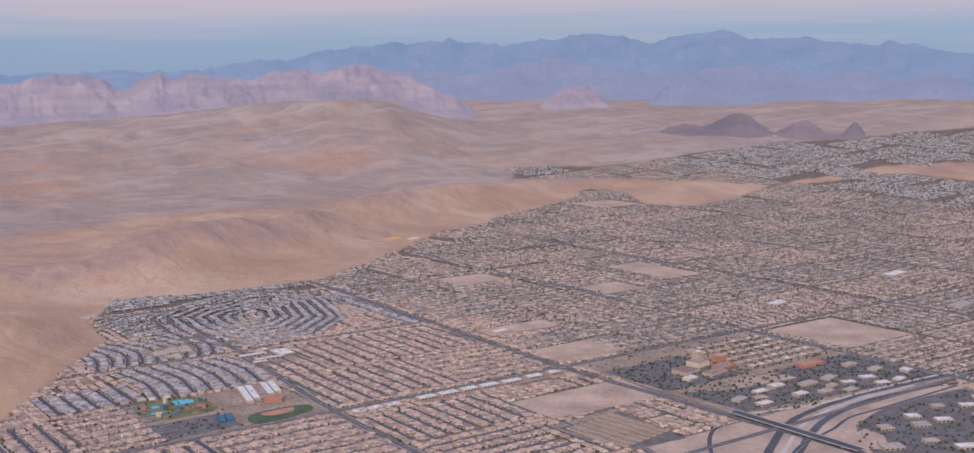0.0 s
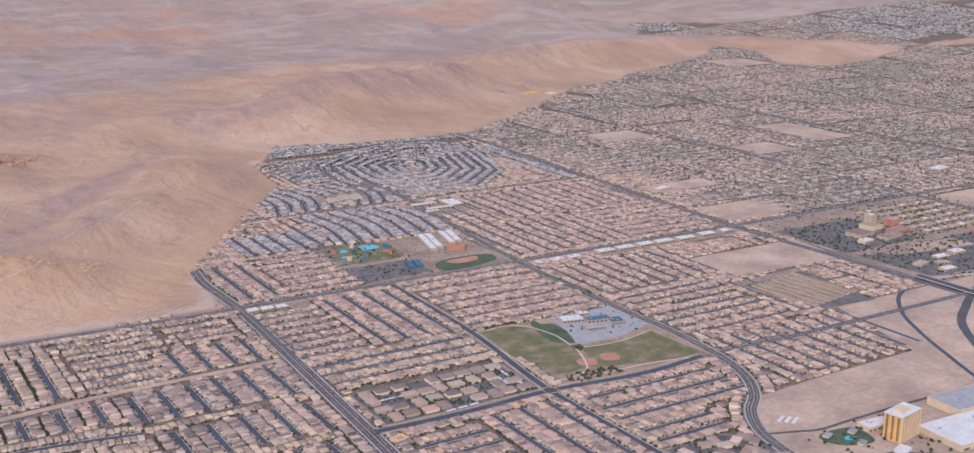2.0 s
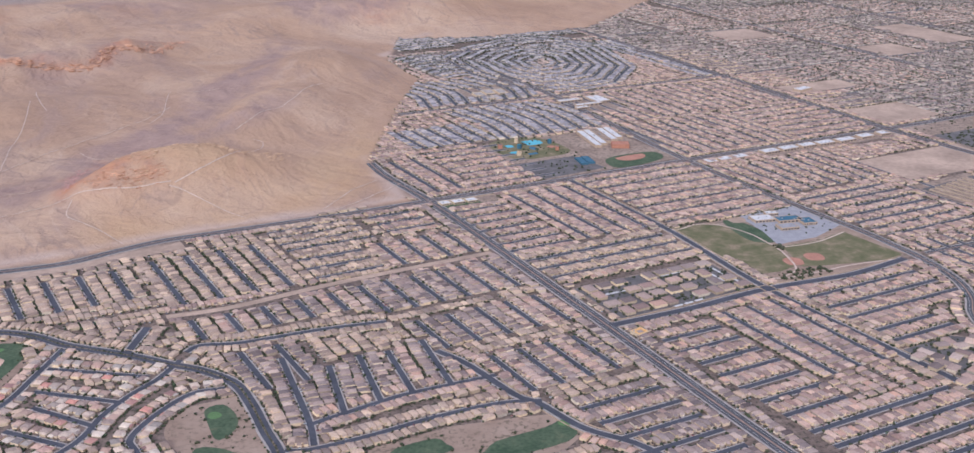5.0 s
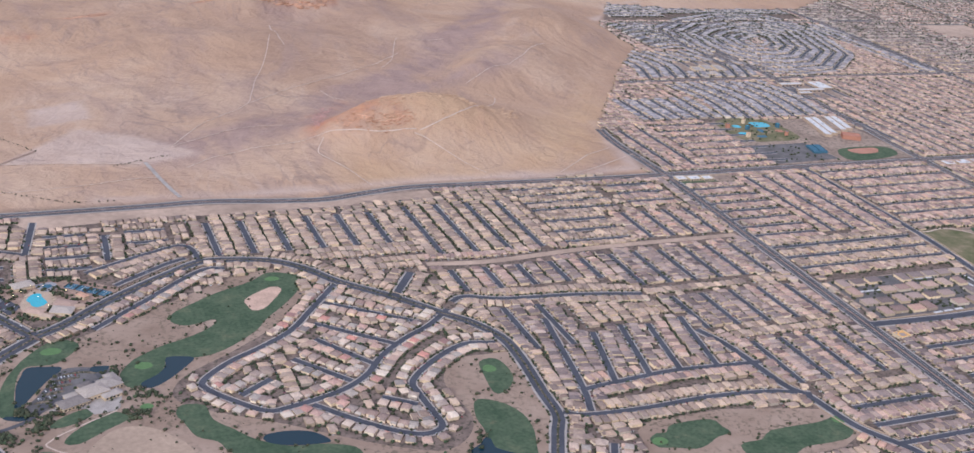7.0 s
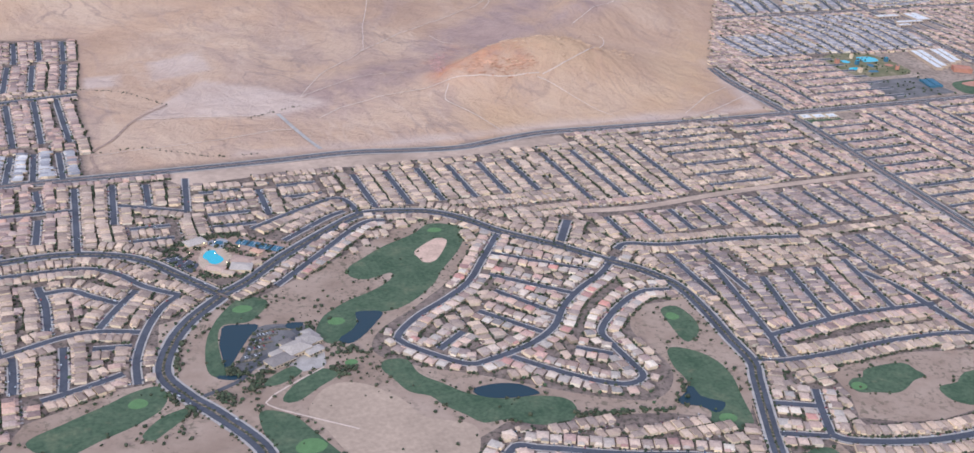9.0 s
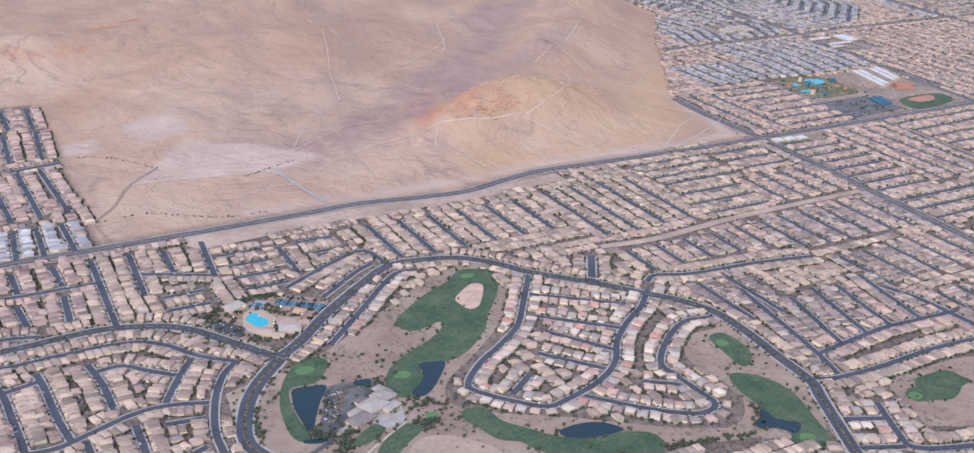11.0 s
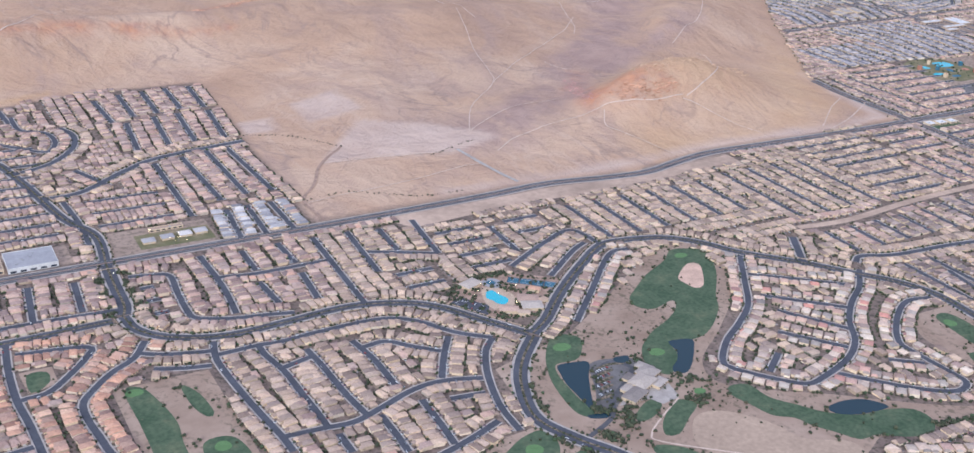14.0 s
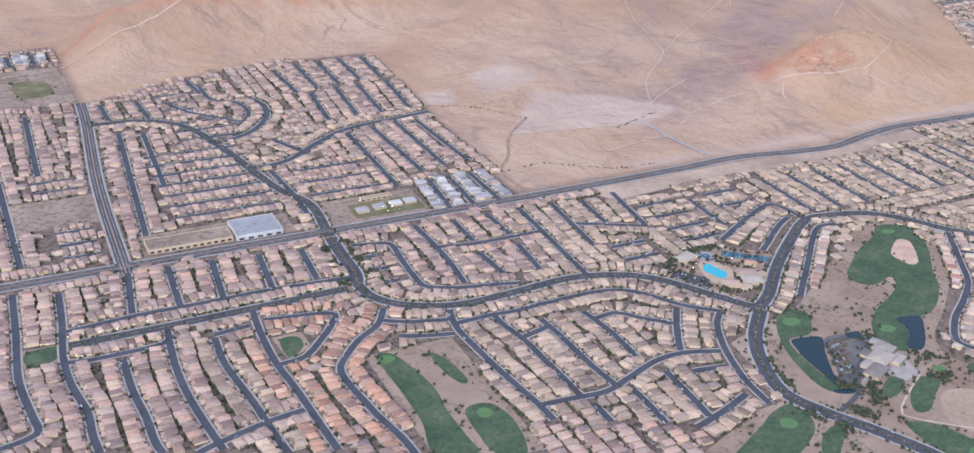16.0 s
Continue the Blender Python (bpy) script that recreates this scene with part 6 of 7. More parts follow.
for k in range(9):
    x, y = (-379.6, -97.5) if k == 0 else (-380.5 + k * 1.2, -109.5 - (k % 3) * 0.6) if k < 5 else (-369.4 + (k - 5) * 0.4, -96 - (k - 5) * 2.2)
    shade = tagged(new("parasol"), "small cream parasol on the pool deck", "parasol", "pool parasols")
    shade.matrix_basis = pose(x, y, 0.05)
    part_box("pole", -0.03, 0.03, -0.03, 0.03, 0, 0.55, POLE_DARK, shade)
    part("canopy", [(0.5 * math.cos(q * math.tau / 8), 0.5 * math.sin(q * math.tau / 8), 0.5) for q in range(8)] + [(0, 0, 0.68)], [(q, (q + 1) % 8, 8) for q in range(8)], WALL_CREAM, shade)

# golf clubhouse between the lakes
patch("parking_lot", [(-370, -165.5), (-366, -163.5), (-359, -164.5), (-350, -168.5), (-353, -174), (-361, -178), (-370, -188.5), (-378, -195), (-383.5, -197), (-384, -192), (-377.5, -181), (-373, -171)], LOT, 0.049, "grey asphalt lot of the golf clubhouse")
for pts in ([(-368.5, -168), (-362, -167), (-356, -169), (-357, -170.2), (-362, -168.6), (-368, -169.4)], [(-371, -172), (-363.5, -171), (-363, -172.2), (-370.5, -173.4)], [(-373.5, -176.5), (-366.5, -175.5), (-366, -176.8), (-373, -178)], [(-376, -181), (-369.5, -180), (-369.5, -181.4), (-376.2, -182.4)], [(-379, -186.5), (-373.5, -185.5), (-373.5, -187), (-379.5, -188)]):
    patch("planted_island", pts, PLANTED, 0.062, "planted island between parking rows")


def lane(pts, width, z, label):
    tagged(new("road", strips("road", [ribbon(smooth_line(pts, 2.0), width, z)], ASPHALT_OLD)), label, "road", kind="structure")


lane([(-354.5, -174), (-359, -166.8), (-366, -168), (-371, -173), (-375.5, -180), (-377.5, -186.5), (-377, -192), (-381.5, -198), (-387, -201.5), (-397, -205.5)], 2.0, 0.060, "curved grey drive of the golf clubhouse")
lane([(-354.5, -174), (-362.5, -180.5), (-372, -187), (-377, -191.5)], 2.2, 0.064, "grey drive past the golf clubhouse")
patch("clubhouse_plaza", [(-352.5, -177), (-348, -184.5), (-350, -196.5), (-351.5, -199), (-359.5, -200), (-362, -195), (-375.5, -194), (-363.5, -184)], CONCRETE, 0.056, "pale paved terrace of the golf clubhouse", False)
patch("pond", [(-389.5, -194), (-381.5, -196.5), (-384.5, -198.5), (-390, -196)], WATER, 0.08, "narrow dark creek beside the drive")
lane_path = strips("cart_path", [ribbon(smooth_line([(-351.5, -199), (-365, -206.5), (-375, -213.5), (-374.5, -219.5), (-350, -240)], 2.0), 0.7, 0.07)], TRACK)
tagged(new("cart_path", lane_path), "narrow pale cart path beside the fairway", "path", kind="structure")
club = tagged(new("golf_clubhouse"), "rambling golf clubhouse with pale sand-coloured tile roofs", "clubhouse")
club.matrix_basis = pose(-359.5, -186.5, 0, 0, 0, 24)
for x0, x1, y0, y1, h in ((-13.5, -3, -4.6, 1.4, 1.5), (-4, 6, -3.2, 4.4, 2.1), (5, 12.5, -1, 6.2, 1.7), (-9, -2, 1.0, 4.6, 1.3), (2, 9, -6.4, -2.6, 1.4), (9.5, 13.6, 2.2, 9.0, 1.4), (-1.6, 3.4, 3.8, 8.2, 1.35)):
    body = part("wall", *box(x0, x1, y0, y1, 0, h), WALL_CREAM, club)
    part("roof", *hip(x0, x1, y0, y1, h, min(x1 - x0, y1 - y0) * 0.17, 0.3), ROOFS["sand"], club)
    for k in range(int((x1 - x0) / 1.5)):
        part_box("window", x0 + 0.5 + 1.5 * k, x0 + 1.3 + 1.5 * k, y0 - 0.03, y0, 0.3, 0.9, GLASS, body)
for x, y, rx, ry in ((-372, -149, 4.2, 3.0), (-338.5, -168.5, 3.6, 2.8), (-534, -111, 3.5, 2.5), (-419, -204, 3.5, 3), (-272.5, -100.5, 3.6, 2.4), (-204, -203, 3, 3), (-222, -273, 3.6, 2.8), (-161, -270, 3.4, 2.6), (-80.5, -275, 3, 2.6), (-368, -245, 5.5, 4.2), (-515, -156, 3, 3), (-341, -199, 2.6, 2)):
    patch("putting_green", [(x + rx * math.cos(a), y + ry * math.sin(a) * (1.15 if a < 2 else 0.9)) for a in (0, 0.9, 1.8, 2.7, 3.6, 4.5, 5.4)], GREEN, 0.075, "smooth bright putting green in the fairway")

# school and its park
patch("school_yard", [(154, -108), (204, -111), (205, -142), (209, -152), (176, -162), (146, -161), (154, -140), (157, -124)], ROOF_GREY, 0.056, "paved grey school yard with blue courts", False)
for x, y, w, d, m in ((168, -124, 14, 9, ROOF_WHITE), (182, -132, 16, 8, BLUE), (172, -142, 12, 8, ROOF_GREY), (190, -140, 9, 10, BLUE), (180, -119, 8, 5, ROOF_WHITE)):
    building("school_building", "flat school building with a grey-blue roof", "school", x, y, w, d, 1.8, WALL_TAN, m, -14, 3, 6)
patch("park_field", [(104, -112), (126, -112), (139, -121), (143, -145), (142, -162), (134, -190), (118, -193), (102, -190), (103, -158)], DRY_GRASS, 0.046, "dry patchy park grass", False)
patch("park_path", [(101, -206), (104, -116), (138, -112), (139, -150), (142, -158), (205, -158), (208, -204), (180, -211)], GOLF_SOIL, 0.043, "pale dirt path round the park", False)
patch("lawn", [(-628, 249), (-611, 250), (-608, 226), (-625, 223)], DRY_GRASS, 0.05, "olive grass field at the desert edge")
patch("park_field", [(146, -164), (172, -167), (198, -162), (199, -182), (201, -205), (190, -209), (147, -198), (134, -193)], DRY_GRASS, 0.047, "dry park grass with ball fields", False)
for x, y in ((135, -184.5), (151, -184.5), (154, -116)):
    patch("infield", [(x - 5.5, y - 4), (x + 2.4, y - 6.4), (x + 6.2, y + 1.6), (x, y + 5.6), (x - 4.8, y + 3.2)], CLAY if x < 153 else PALE_DIRT, 0.062, "reddish clay baseball infield in the park" if x < 153 else "tan dirt infield beside the school")

for pts in ([(102, -112), (112, -114), (126, -112), (138, -120), (144, -140), (143, -160), (150, -166), (172, -168), (198, -163)], [(102, -115), (103, -158), (101, -188), (110, -200), (134, -203), (160, -204), (196, -210)], [(143, -160), (138, -176), (128, -194), (112, -200)]):
    tagged(new("park_path", strips("park_path", [ribbon(smooth_line(pts, 2.0), 1.1, 0.07)], TRACK)), "pale winding footpath through the park", "path", kind="structure")
shrubs("park_trees", [(110 + 34 * rnd.random(), -207 + 11 * rnd.random(), rnd.uniform(0.4, 1.1)) for _ in range(70)] + [(144 + rnd.uniform(-2, 2), -164 + rnd.uniform(-5, 3), rnd.uniform(0.5, 1.1)) for _ in range(16)]
       + [(104 + 96 * k / 60, -110.5 - 0.06 * k + rnd.uniform(-0.8, 0.8), rnd.uniform(0.3, 0.7)) for k in range(60)] + [(rnd.uniform(156, 204), rnd.uniform(-160, -112), rnd.uniform(0.3, 0.8)) for _ in range(26)], "small trees and bushes round the park fields", "trees")

# water park, arena and sports field
patch("parking_lot", [(86, 44), (141, 44), (146, 10), (87, 6)], LOT, 0.05, "large grey parking lot of the water park", False)
patch("lawn", [(100, 96), (128, 104), (146, 92), (147, 56), (120, 50), (98, 58)], DRY_GRASS, 0.047, "planted grounds of the water park")
for x, y, w, d, m in ((133, 88, 15, 11, POOL), (108, 70, 9, 5, POOL), (118, 62, 8, 4, BLUE), (112, 86, 6, 6, POOL), (140, 72, 6, 5, WALL_RED), (126, 74, 5, 8, BLUE)):
    patch("pool", [(x - w / 2, y - d / 2), (x + w * 0.4, y - d * 0.55), (x + w / 2, y + d * 0.3), (x, y + d / 2), (x - w * 0.45, y + d * 0.35)], m, 0.075, "coloured pool and slide apron of a water park")
for i, (x, y) in enumerate(((103, 84), (116, 78), (122, 92), (139, 62), (144, 80), (106, 62))):
    building("slide_tower", "small coloured slide tower at the water park", "tower", x, y, 2.6, 2.4, 3.2, (WALL_RED, BLUE, WALL_CREAM)[i % 3], (BLUE, POOL, WALL_RED)[i % 3], 20 * i, 0)
for i in range(5):
    building("arena_hall", "long white-roofed hall beside the arterial", "hall", 176 + i * 6.6, 74 + i * 1.5, 5.4, 42 - i * 3, 2.2, WALL_TAN, (ROOF_WHITE, ROOF_WHITE, BARE_SOIL)[i % 3], -14, 2)
building("arena", "domed hall with a red roof", "hall", 187, 49, 13, 9, 3.0, WALL_RED, WALL_RED, -30, 0)
patch("sports_field", [(160, 28), (200, 28), (196, 10), (154, 5)], GRASS, 0.05, "green sports field at the corner")
patch("infield", [(166, 26), (190, 27), (186, 18), (170, 17)], CLAY, 0.07, "bare clay at the edge of a sports field")
for x in (138, 144):
    building("pool_hall", "small blue-roofed hall beside the lot", "hall", x, 29, 5, 15, 1.4, BLUE, BLUE, -14, 0)

# shops and offices
for x, y, w in ((222, -13, 9), (235, -13, 11), (250, -13, 12), (280, -12, 15), (299, -12, 16), (318, -12, 14), (336, -13, 16), (357, -14, 17), (380, -13, 14), (400, -13, 10)):
    building("shop", "white-roofed strip of shops along the arterial", "shop", x, y, w, 8, 1.8, WALL_TAN, ROOF_WHITE, 0, 3, 5)
for x, y, w, d in ((232, 184, 22, 6), (258, 178, 14, 20), (240, 166, 26, 5), (228, 158, 12, 5)):
    building("school_building", "flat white-roofed school block", "school", x, y, w, d, 1.9, WALL_TAN, ROOF_WHITE, 0, 3, 6)
for x, y, w, d in ((172, 236, 9, 12), (184, 240, 9, 14), (195, 238, 8, 16), (176, 220, 10, 6)):
    building("shop", "cream-roofed shop in a neighbourhood plaza", "shop", x, y, w, d, 1.8, WALL_CREAM, CONCRETE, -8, 2, 4)
for x, y, w, d in ((6, -10, 7, 6), (15, -11, 8, 6), (24, -12, 7, 6)):
    building("shop", "small pale corner shop on an irrigated plot", "shop", x, y, w, d, 1.5, WALL_CREAM, ROOF_WHITE, 0, 1, 4)
patch("lawn", rectangle(1, 29, -18, -5), GRASS, 0.045, "green planting around corner shops", False)
building("corner_store", "yellow-walled corner store at the crossing", "shop", -1, -221, 7, 6, 1.7, WALL_CREAM, GOLD, 10, 1, 5)

# casino resort and its lots, east of the boulevard
patch("parking_lot", [(390, -113), (420, -116), (419, -160), (376, -155)], LOT, 0.05, "dark parking lot across from the resort", False)
patch("parking_lot", rectangle(434, 520, -106, -34), LOT, 0.051, "dark parking lot round the casino resort", False)
for x, y, w, d, h, m in ((470, -68, 26, 20, 4, WALL_TAN), (492, -60, 20, 18, 6, WALL_CREAM), (505, -76, 24, 16, 4, WALL_RED), (486, -84, 30, 14, 3, WALL_TAN), (500, -52, 10, 9, 13, WALL_TAN), (458, -84, 16, 10, 3, WALL_CREAM), (520, -58, 14, 12, 7, WALL_RED)):
    building("resort_block", "tan stucco block of a desert resort", "hotel", x + 14, y - 8, w * 0.72, d * 0.72, h * 0.8, m, (BARE_SOIL, ROOF_WHITE, ROOFS["pink"])[int(w) % 3], 8, 3, 8)
for i in range(9):
    for j in range(6):
        building("apartment_block", "small white-roofed apartment block in rows", "apartments", 540 + i * 10.5, -96 + j * 13.5, rnd.uniform(4.6, 7.4), rnd.uniform(3.6, 6.0), 2.0, WALL_TAN, ROOF_WHITE if rnd.random() < 0.5 else ROOF_GREY, rnd.choice((0, 0, 12)), 1, 3)
patch("parking_lot", [(436, -112), (474, -131), (500, -114), (640, -114), (640, -200), (500, -184), (440, -176)], LOT, 0.056, "dark lots and drives between office blocks", False)
patch("graded_lot", [(475, -130), (498, -113), (540, -117), (543, -139)], PALE_DIRT, 0.062, "bare pinkish lot beside the resort", False)
for x, y, w, d in ((458, -154, 12, 7), (487, -149, 14, 7), (507, -147, 13, 8), (532, -157, 15, 8), (504, -172, 12, 7), (526, -178, 12, 7), (464, -172, 13, 7), (474, -160, 10, 6), (560, -155, 14, 8), (561, -172, 11, 7), (585, -172, 13, 8), (580, -189, 12, 7), (600, -190, 12, 7), (545, -186, 11, 7), (541, -172, 10, 6), (612, -160, 12, 8), (606, -140, 12, 7), (627, -178, 10, 8)):
    building("office_block", "low office block with a pale flat roof", "office", x, y, w, d, rnd.uniform(1.6, 2.6), WALL_TAN, rnd.choice((ROOF_WHITE, ROOF_WHITE, CONCRETE)), rnd.choice((0, 12, -20)), 2, 4)
building("warehouse_hall", "orange-roofed hall among offices", "hall", 582, -120, 26, 9, 2.4, WALL_RED, CLAY, 0, 2)
# storage yard: lanes of low sheds
for i in range(7):
    x = 318 + i * 7.2
    building("storage_shed", "long low self-storage shed in a paved yard", "shed", x, -156 + i * 1.2, 3.8, 52, 1.0, WALL_TAN, BARE_SOIL, 6, 0)
patch("paved_yard", [(311, -126), (370, -121), (364, -192), (322, -187)], LOT, 0.05, "paved yard of the storage sheds", False)

# freeway interchange
def carriageway(pts, width, z, mat, label, lines=True):
    line = smooth_line(pts, 4.0)
    ob = tagged(new("road", strips("road", [ribbon(line, width, z)], mat)), label, "road", kind="structure")
    if lines:
        for off in (-0.47, 0.47):
            tagged(new("lane_line", strips("lane_line", [ribbon(line, 0.16, z + 0.012, width * off)], PAINT)), "white edge line of the freeway", "lane line", kind="structure")
    return ob


carriageway([(1400, -232), (900, -225), (588, -200), (523, -198), (454, -207), (398, -234), (367, -256), (334, -297), (314, -328), (298, -372), (290, -440)], 6.2, 0.075, ASPHALT_OLD, "curved freeway carriageway of dark asphalt")
carriageway([(1400, -246), (900, -239), (588, -214), (525, -211), (466, -222), (412, -247), (378, -268), (346, -306), (328, -336), (312, -378), (304, -440)], 6.2, 0.083, ASPHALT_OLD, "curved freeway carriageway of dark asphalt")
carriageway([(596, -206), (524, -204.5), (460, -214.5), (405, -240.5), (372, -262), (340, -301.5), (321, -332), (305, -375), (297, -440)], 3.0, 0.10, FREEWAY, "pale concrete barrier strip of the freeway", False)
carriageway([(438, -187), (412, -186), (385, -194), (357, -219), (338, -246), (321, -276), (300, -318), (286, -360)], 3.4, 0.11, ASPHALT, "curved freeway ramp with pale verge")
carriageway([(440, -181), (505, -194), (580, -196), (900, -216)], 2.8, 0.118, FREEWAY, "pale concrete freeway ramp")
carriageway([(620, -226), (520, -227.5), (485, -228), (456, -237), (420, -244), (397, -252), (366, -273), (344, -296), (325, -328), (312, -370), (306, -440)], 3.0, 0.126, ASPHALT, "inner freeway ramp of dark asphalt")
deck = tagged(new("overpass"), "concrete overpass carrying the boulevard over the freeway", "bridge")
deck.matrix_basis = pose(430, -225, 0)
part_box("deck", -4.2, 4.2, -52, 52, 1.35, 1.6, FREEWAY, deck)
part_box("roadway", -3.7, 3.7, -52, 52, 1.6, 1.63, ASPHALT, deck)
for sx in (-4.1, 4.1):
    part_box("parapet", sx - 0.12, sx + 0.12, -52, 52, 1.6, 1.95, FREEWAY, deck)
for yy in (-40, -14, 12, 38):
    part_box("pier", -3.6, 3.6, yy - 0.4, yy + 0.4, 0, 1.35, CONCRETE, deck)
building("exhibition_hall", "large hall with a pale blue roof beside the freeway", "hall", 381, -305, 26, 42, 4.6, WALL_CREAM, plain((0.42, 0.56, 0.64), 0.05, 0.1)("pale_blue_roof"), -52, 6, 6)
building("exhibition_hall", "large flat grey-roofed exhibition hall", "hall", 268, -331, 38, 20, 4.2, WALL_CREAM, ROOF_GREY, -3, 8, 8)
building("exhibition_hall", "white-roofed annexe of the exhibition hall", "hall", 238, -353, 42, 26, 3.2, WALL_CREAM, ROOF_WHITE, -3, 4, 6)
building("hotel_annexe", "low cream wing beside the hotel tower", "hotel", 205, -325, 17, 8, 2.4, WALL_CREAM, ROOF_WHITE, -4, 3, 6)
building("entrance_canopy", "flat white canopy before the hotel entrance", "canopy", 194, -350, 8, 6, 1.3, ROOF_WHITE, ROOF_WHITE, 20, 0)
patch("parking_lot", [(152, -352), (166, -344), (190, -348), (222, -372), (214, -410), (170, -415)], LOT, 0.053, "dark asphalt forecourt of the hotel", False)
patch("lawn", [(174, -318), (194, -320), (192, -336), (178, -334), (171, -326)], GRASS, 0.052, "planted hotel garden round a pool")
patch("pool", [(181, -326.5), (186, -326), (186.5, -329.5), (182, -330)], POOL, 0.085, "turquoise hotel pool in a garden")
for x, y in ((176, -321), (190, -324), (184, -335)):
    hip_building("pool_cabana", "small cream pool pavilion with a flat tile roof", "pavilion", x, y, 5, 3, 1.0, ROOFS["slate"], 20)
for k in range(3):
    building("parking_canopy", "small white shade canopy on bare ground", "canopy", 171 + k * 2.4, -296 - k * 2.4, 6.5, 1.8, 0.8, ROOF_WHITE, ROOF_WHITE, 25, 0)
carriageway([(152, -304), (168, -310), (180, -314), (204, -314), (250, -315), (300, -318)], 2.0, 0.09, ASPHALT_OLD, "narrow access road past the hotel", False)
for x, y, a in ((102, -305, 10), (100, -316, 10), (122, -302, -14), (117, -314, 20), (137, -306, 30), (131, -318, 30), (128, -330, 30), (113, -327, 12), (99, -332, 8), (119, -342, 20), (139, -330, 60), (133, -345, 40), (106, -345, 8), (140, -355, 70), (122, -358, 10), (104, -362, 0)):
    for ox, oy, turn in ((-3.2, 2.4, 0), (3.4, -2.6, 8), (3.0, 3.6, 90)):
        hip_building("apartment_block", "apartment block with brown tile hip roofs among trees", "apartments", x + ox + rnd.uniform(-0.6, 0.6), y + oy, 6.6, 4.3, 1.7, ROOFS[rnd.choice(("brown", "pink"))], a + turn, STUCCO)
patch("parking_lot", [(93, -293), (133, -293), (147, -307), (142, -336), (146, -366), (146, -408), (93, -408)], LOT, 0.054, "asphalt drives between large apartment blocks", False)
# business lots east of the freeway
patch("parking_lot", [(456, -256), (474, -242), (502, -233), (540, -226), (610, -232), (700, -250), (700, -420), (430, -420), (434, -283)], LOT, 0.055, "dark parking lots east of the freeway", False)
patch("paved_yard", [(434, -268), (456, -252), (473, -249), (470, -266), (448, -286)], PALE_DIRT, 0.06, "reddish bare corner lot beside the ramp", False)
for x, y, w, d in ((483, -258, 9, 8), (520, -254, 10, 8), (508, -268, 11, 8), (530, -271, 12, 7), (452, -284, 14, 9), (482, -292, 10, 6), (490, -312, 14, 8), (556, -250, 9, 6), (575, -262, 12, 7), (560, -282, 12, 8), (600, -256, 10, 7), (606, -280, 14, 8), (536, -300, 12, 8), (512, -322, 14, 8), (620, -240, 10, 6), (640, -262, 12, 8), (650, -290, 12, 8), (580, -305, 12, 8)):
    building("office_block", "low business block with a pale flat roof", "office", x, y, w, d, 2.2, WALL_TAN, rnd.choice((ROOF_WHITE, CONCRETE, ROOF_GREY)), -28, 2, 4)
# warm light on the tower is put into its golden wall colour
tower = tagged(new("hotel_tower"), "hotel tower, warm light in its golden stucco colour, with fluted bays and a pale roof", "hotel")
tower.matrix_basis = pose(206.5, -338.5, 0, 0, 0, 10)
shaft = part_box("wall", -8.6, 8.6, -4.5, 4.5, 0, 13, GOLD, tower)
part_box("roof", -8.9, 8.9, -4.8, 4.8, 13, 13.5, ROOF_WHITE, tower)
part_box("penthouse", -5, 3, -2.4, 2.4, 13.5, 14.6, WALL_CREAM, tower)
for i in range(8):
    part_box("pilaster", -8.2 + i * 2.34 - 0.35, -8.2 + i * 2.34 + 0.35, -5.1, -4.5, 0, 12.6, WALL_CREAM, tower)
for j in range(11):
    for i in range(7):
        part_box("window", -7.0 + i * 2.34 - 0.55, -7.0 + i * 2.34 + 0.55, -4.56, -4.5, 0.8 + j * 1.1, 1.5 + j * 1.1, GLASS, shaft)
    for i in range(3):
        part_box("window", -8.66, -8.6, -2.9 + i * 2.9 - 0.6, -2.9 + i * 2.9 + 0.6, 0.8 + j * 1.1, 1.5 + j * 1.1, GLASS, shaft)

# apartments with covered parking, west of the school
patch("parking_lot", rectangle(2, 90, -203, -161), LOT, 0.05, "asphalt between apartment blocks", False)
for i in range(9):
    for j in range(4):
        if (i * 3 + j) % 7 != 5:
            hip_building("apartment_block", "two-storey apartment block with a brown tile roof", "apartments", 8 + i * 9.6 + rnd.uniform(-1, 1), -198 + j * 10.6 + rnd.uniform(-0.6, 0.6), 7.6, 5.4, 1.6, ROOFS["brown" if j % 2 else "pink"], rnd.choice((0, 90, 0)), STUCCO)
for (ax, ay), (bx, by) in (((44, -169), (67, -169)), ((80, -171), (79, -191)), ((85.5, -171), (86, -195)), ((56, -198.5), (78, -197.7)), ((33, -204.5), (54, -203.5)), ((8, -176), (26, -176))):
    run = math.hypot(bx - ax, by - ay)
    for k in range(int(run / 5.8)):
        f = (k + 0.5) / int(run / 5.8)
        car = tagged(new("carport"), "long white carport roof over parked rows", "carport", "carports")
        car.matrix_basis = pose(ax + (bx - ax) * f, ay + (by - ay) * f, 0, 0, 0, math.degrees(math.atan2(by - ay, bx - ax)))
        part_box("roof", -2.7, 2.7, -0.75, 0.75, 0.62, 0.7, ROOF_WHITE, car)
        for px in (-2.2, 2.2):
            part_box("post", px - 0.06, px + 0.06, -0.06, 0.06, 0, 0.62, ROOF_GREY, car)

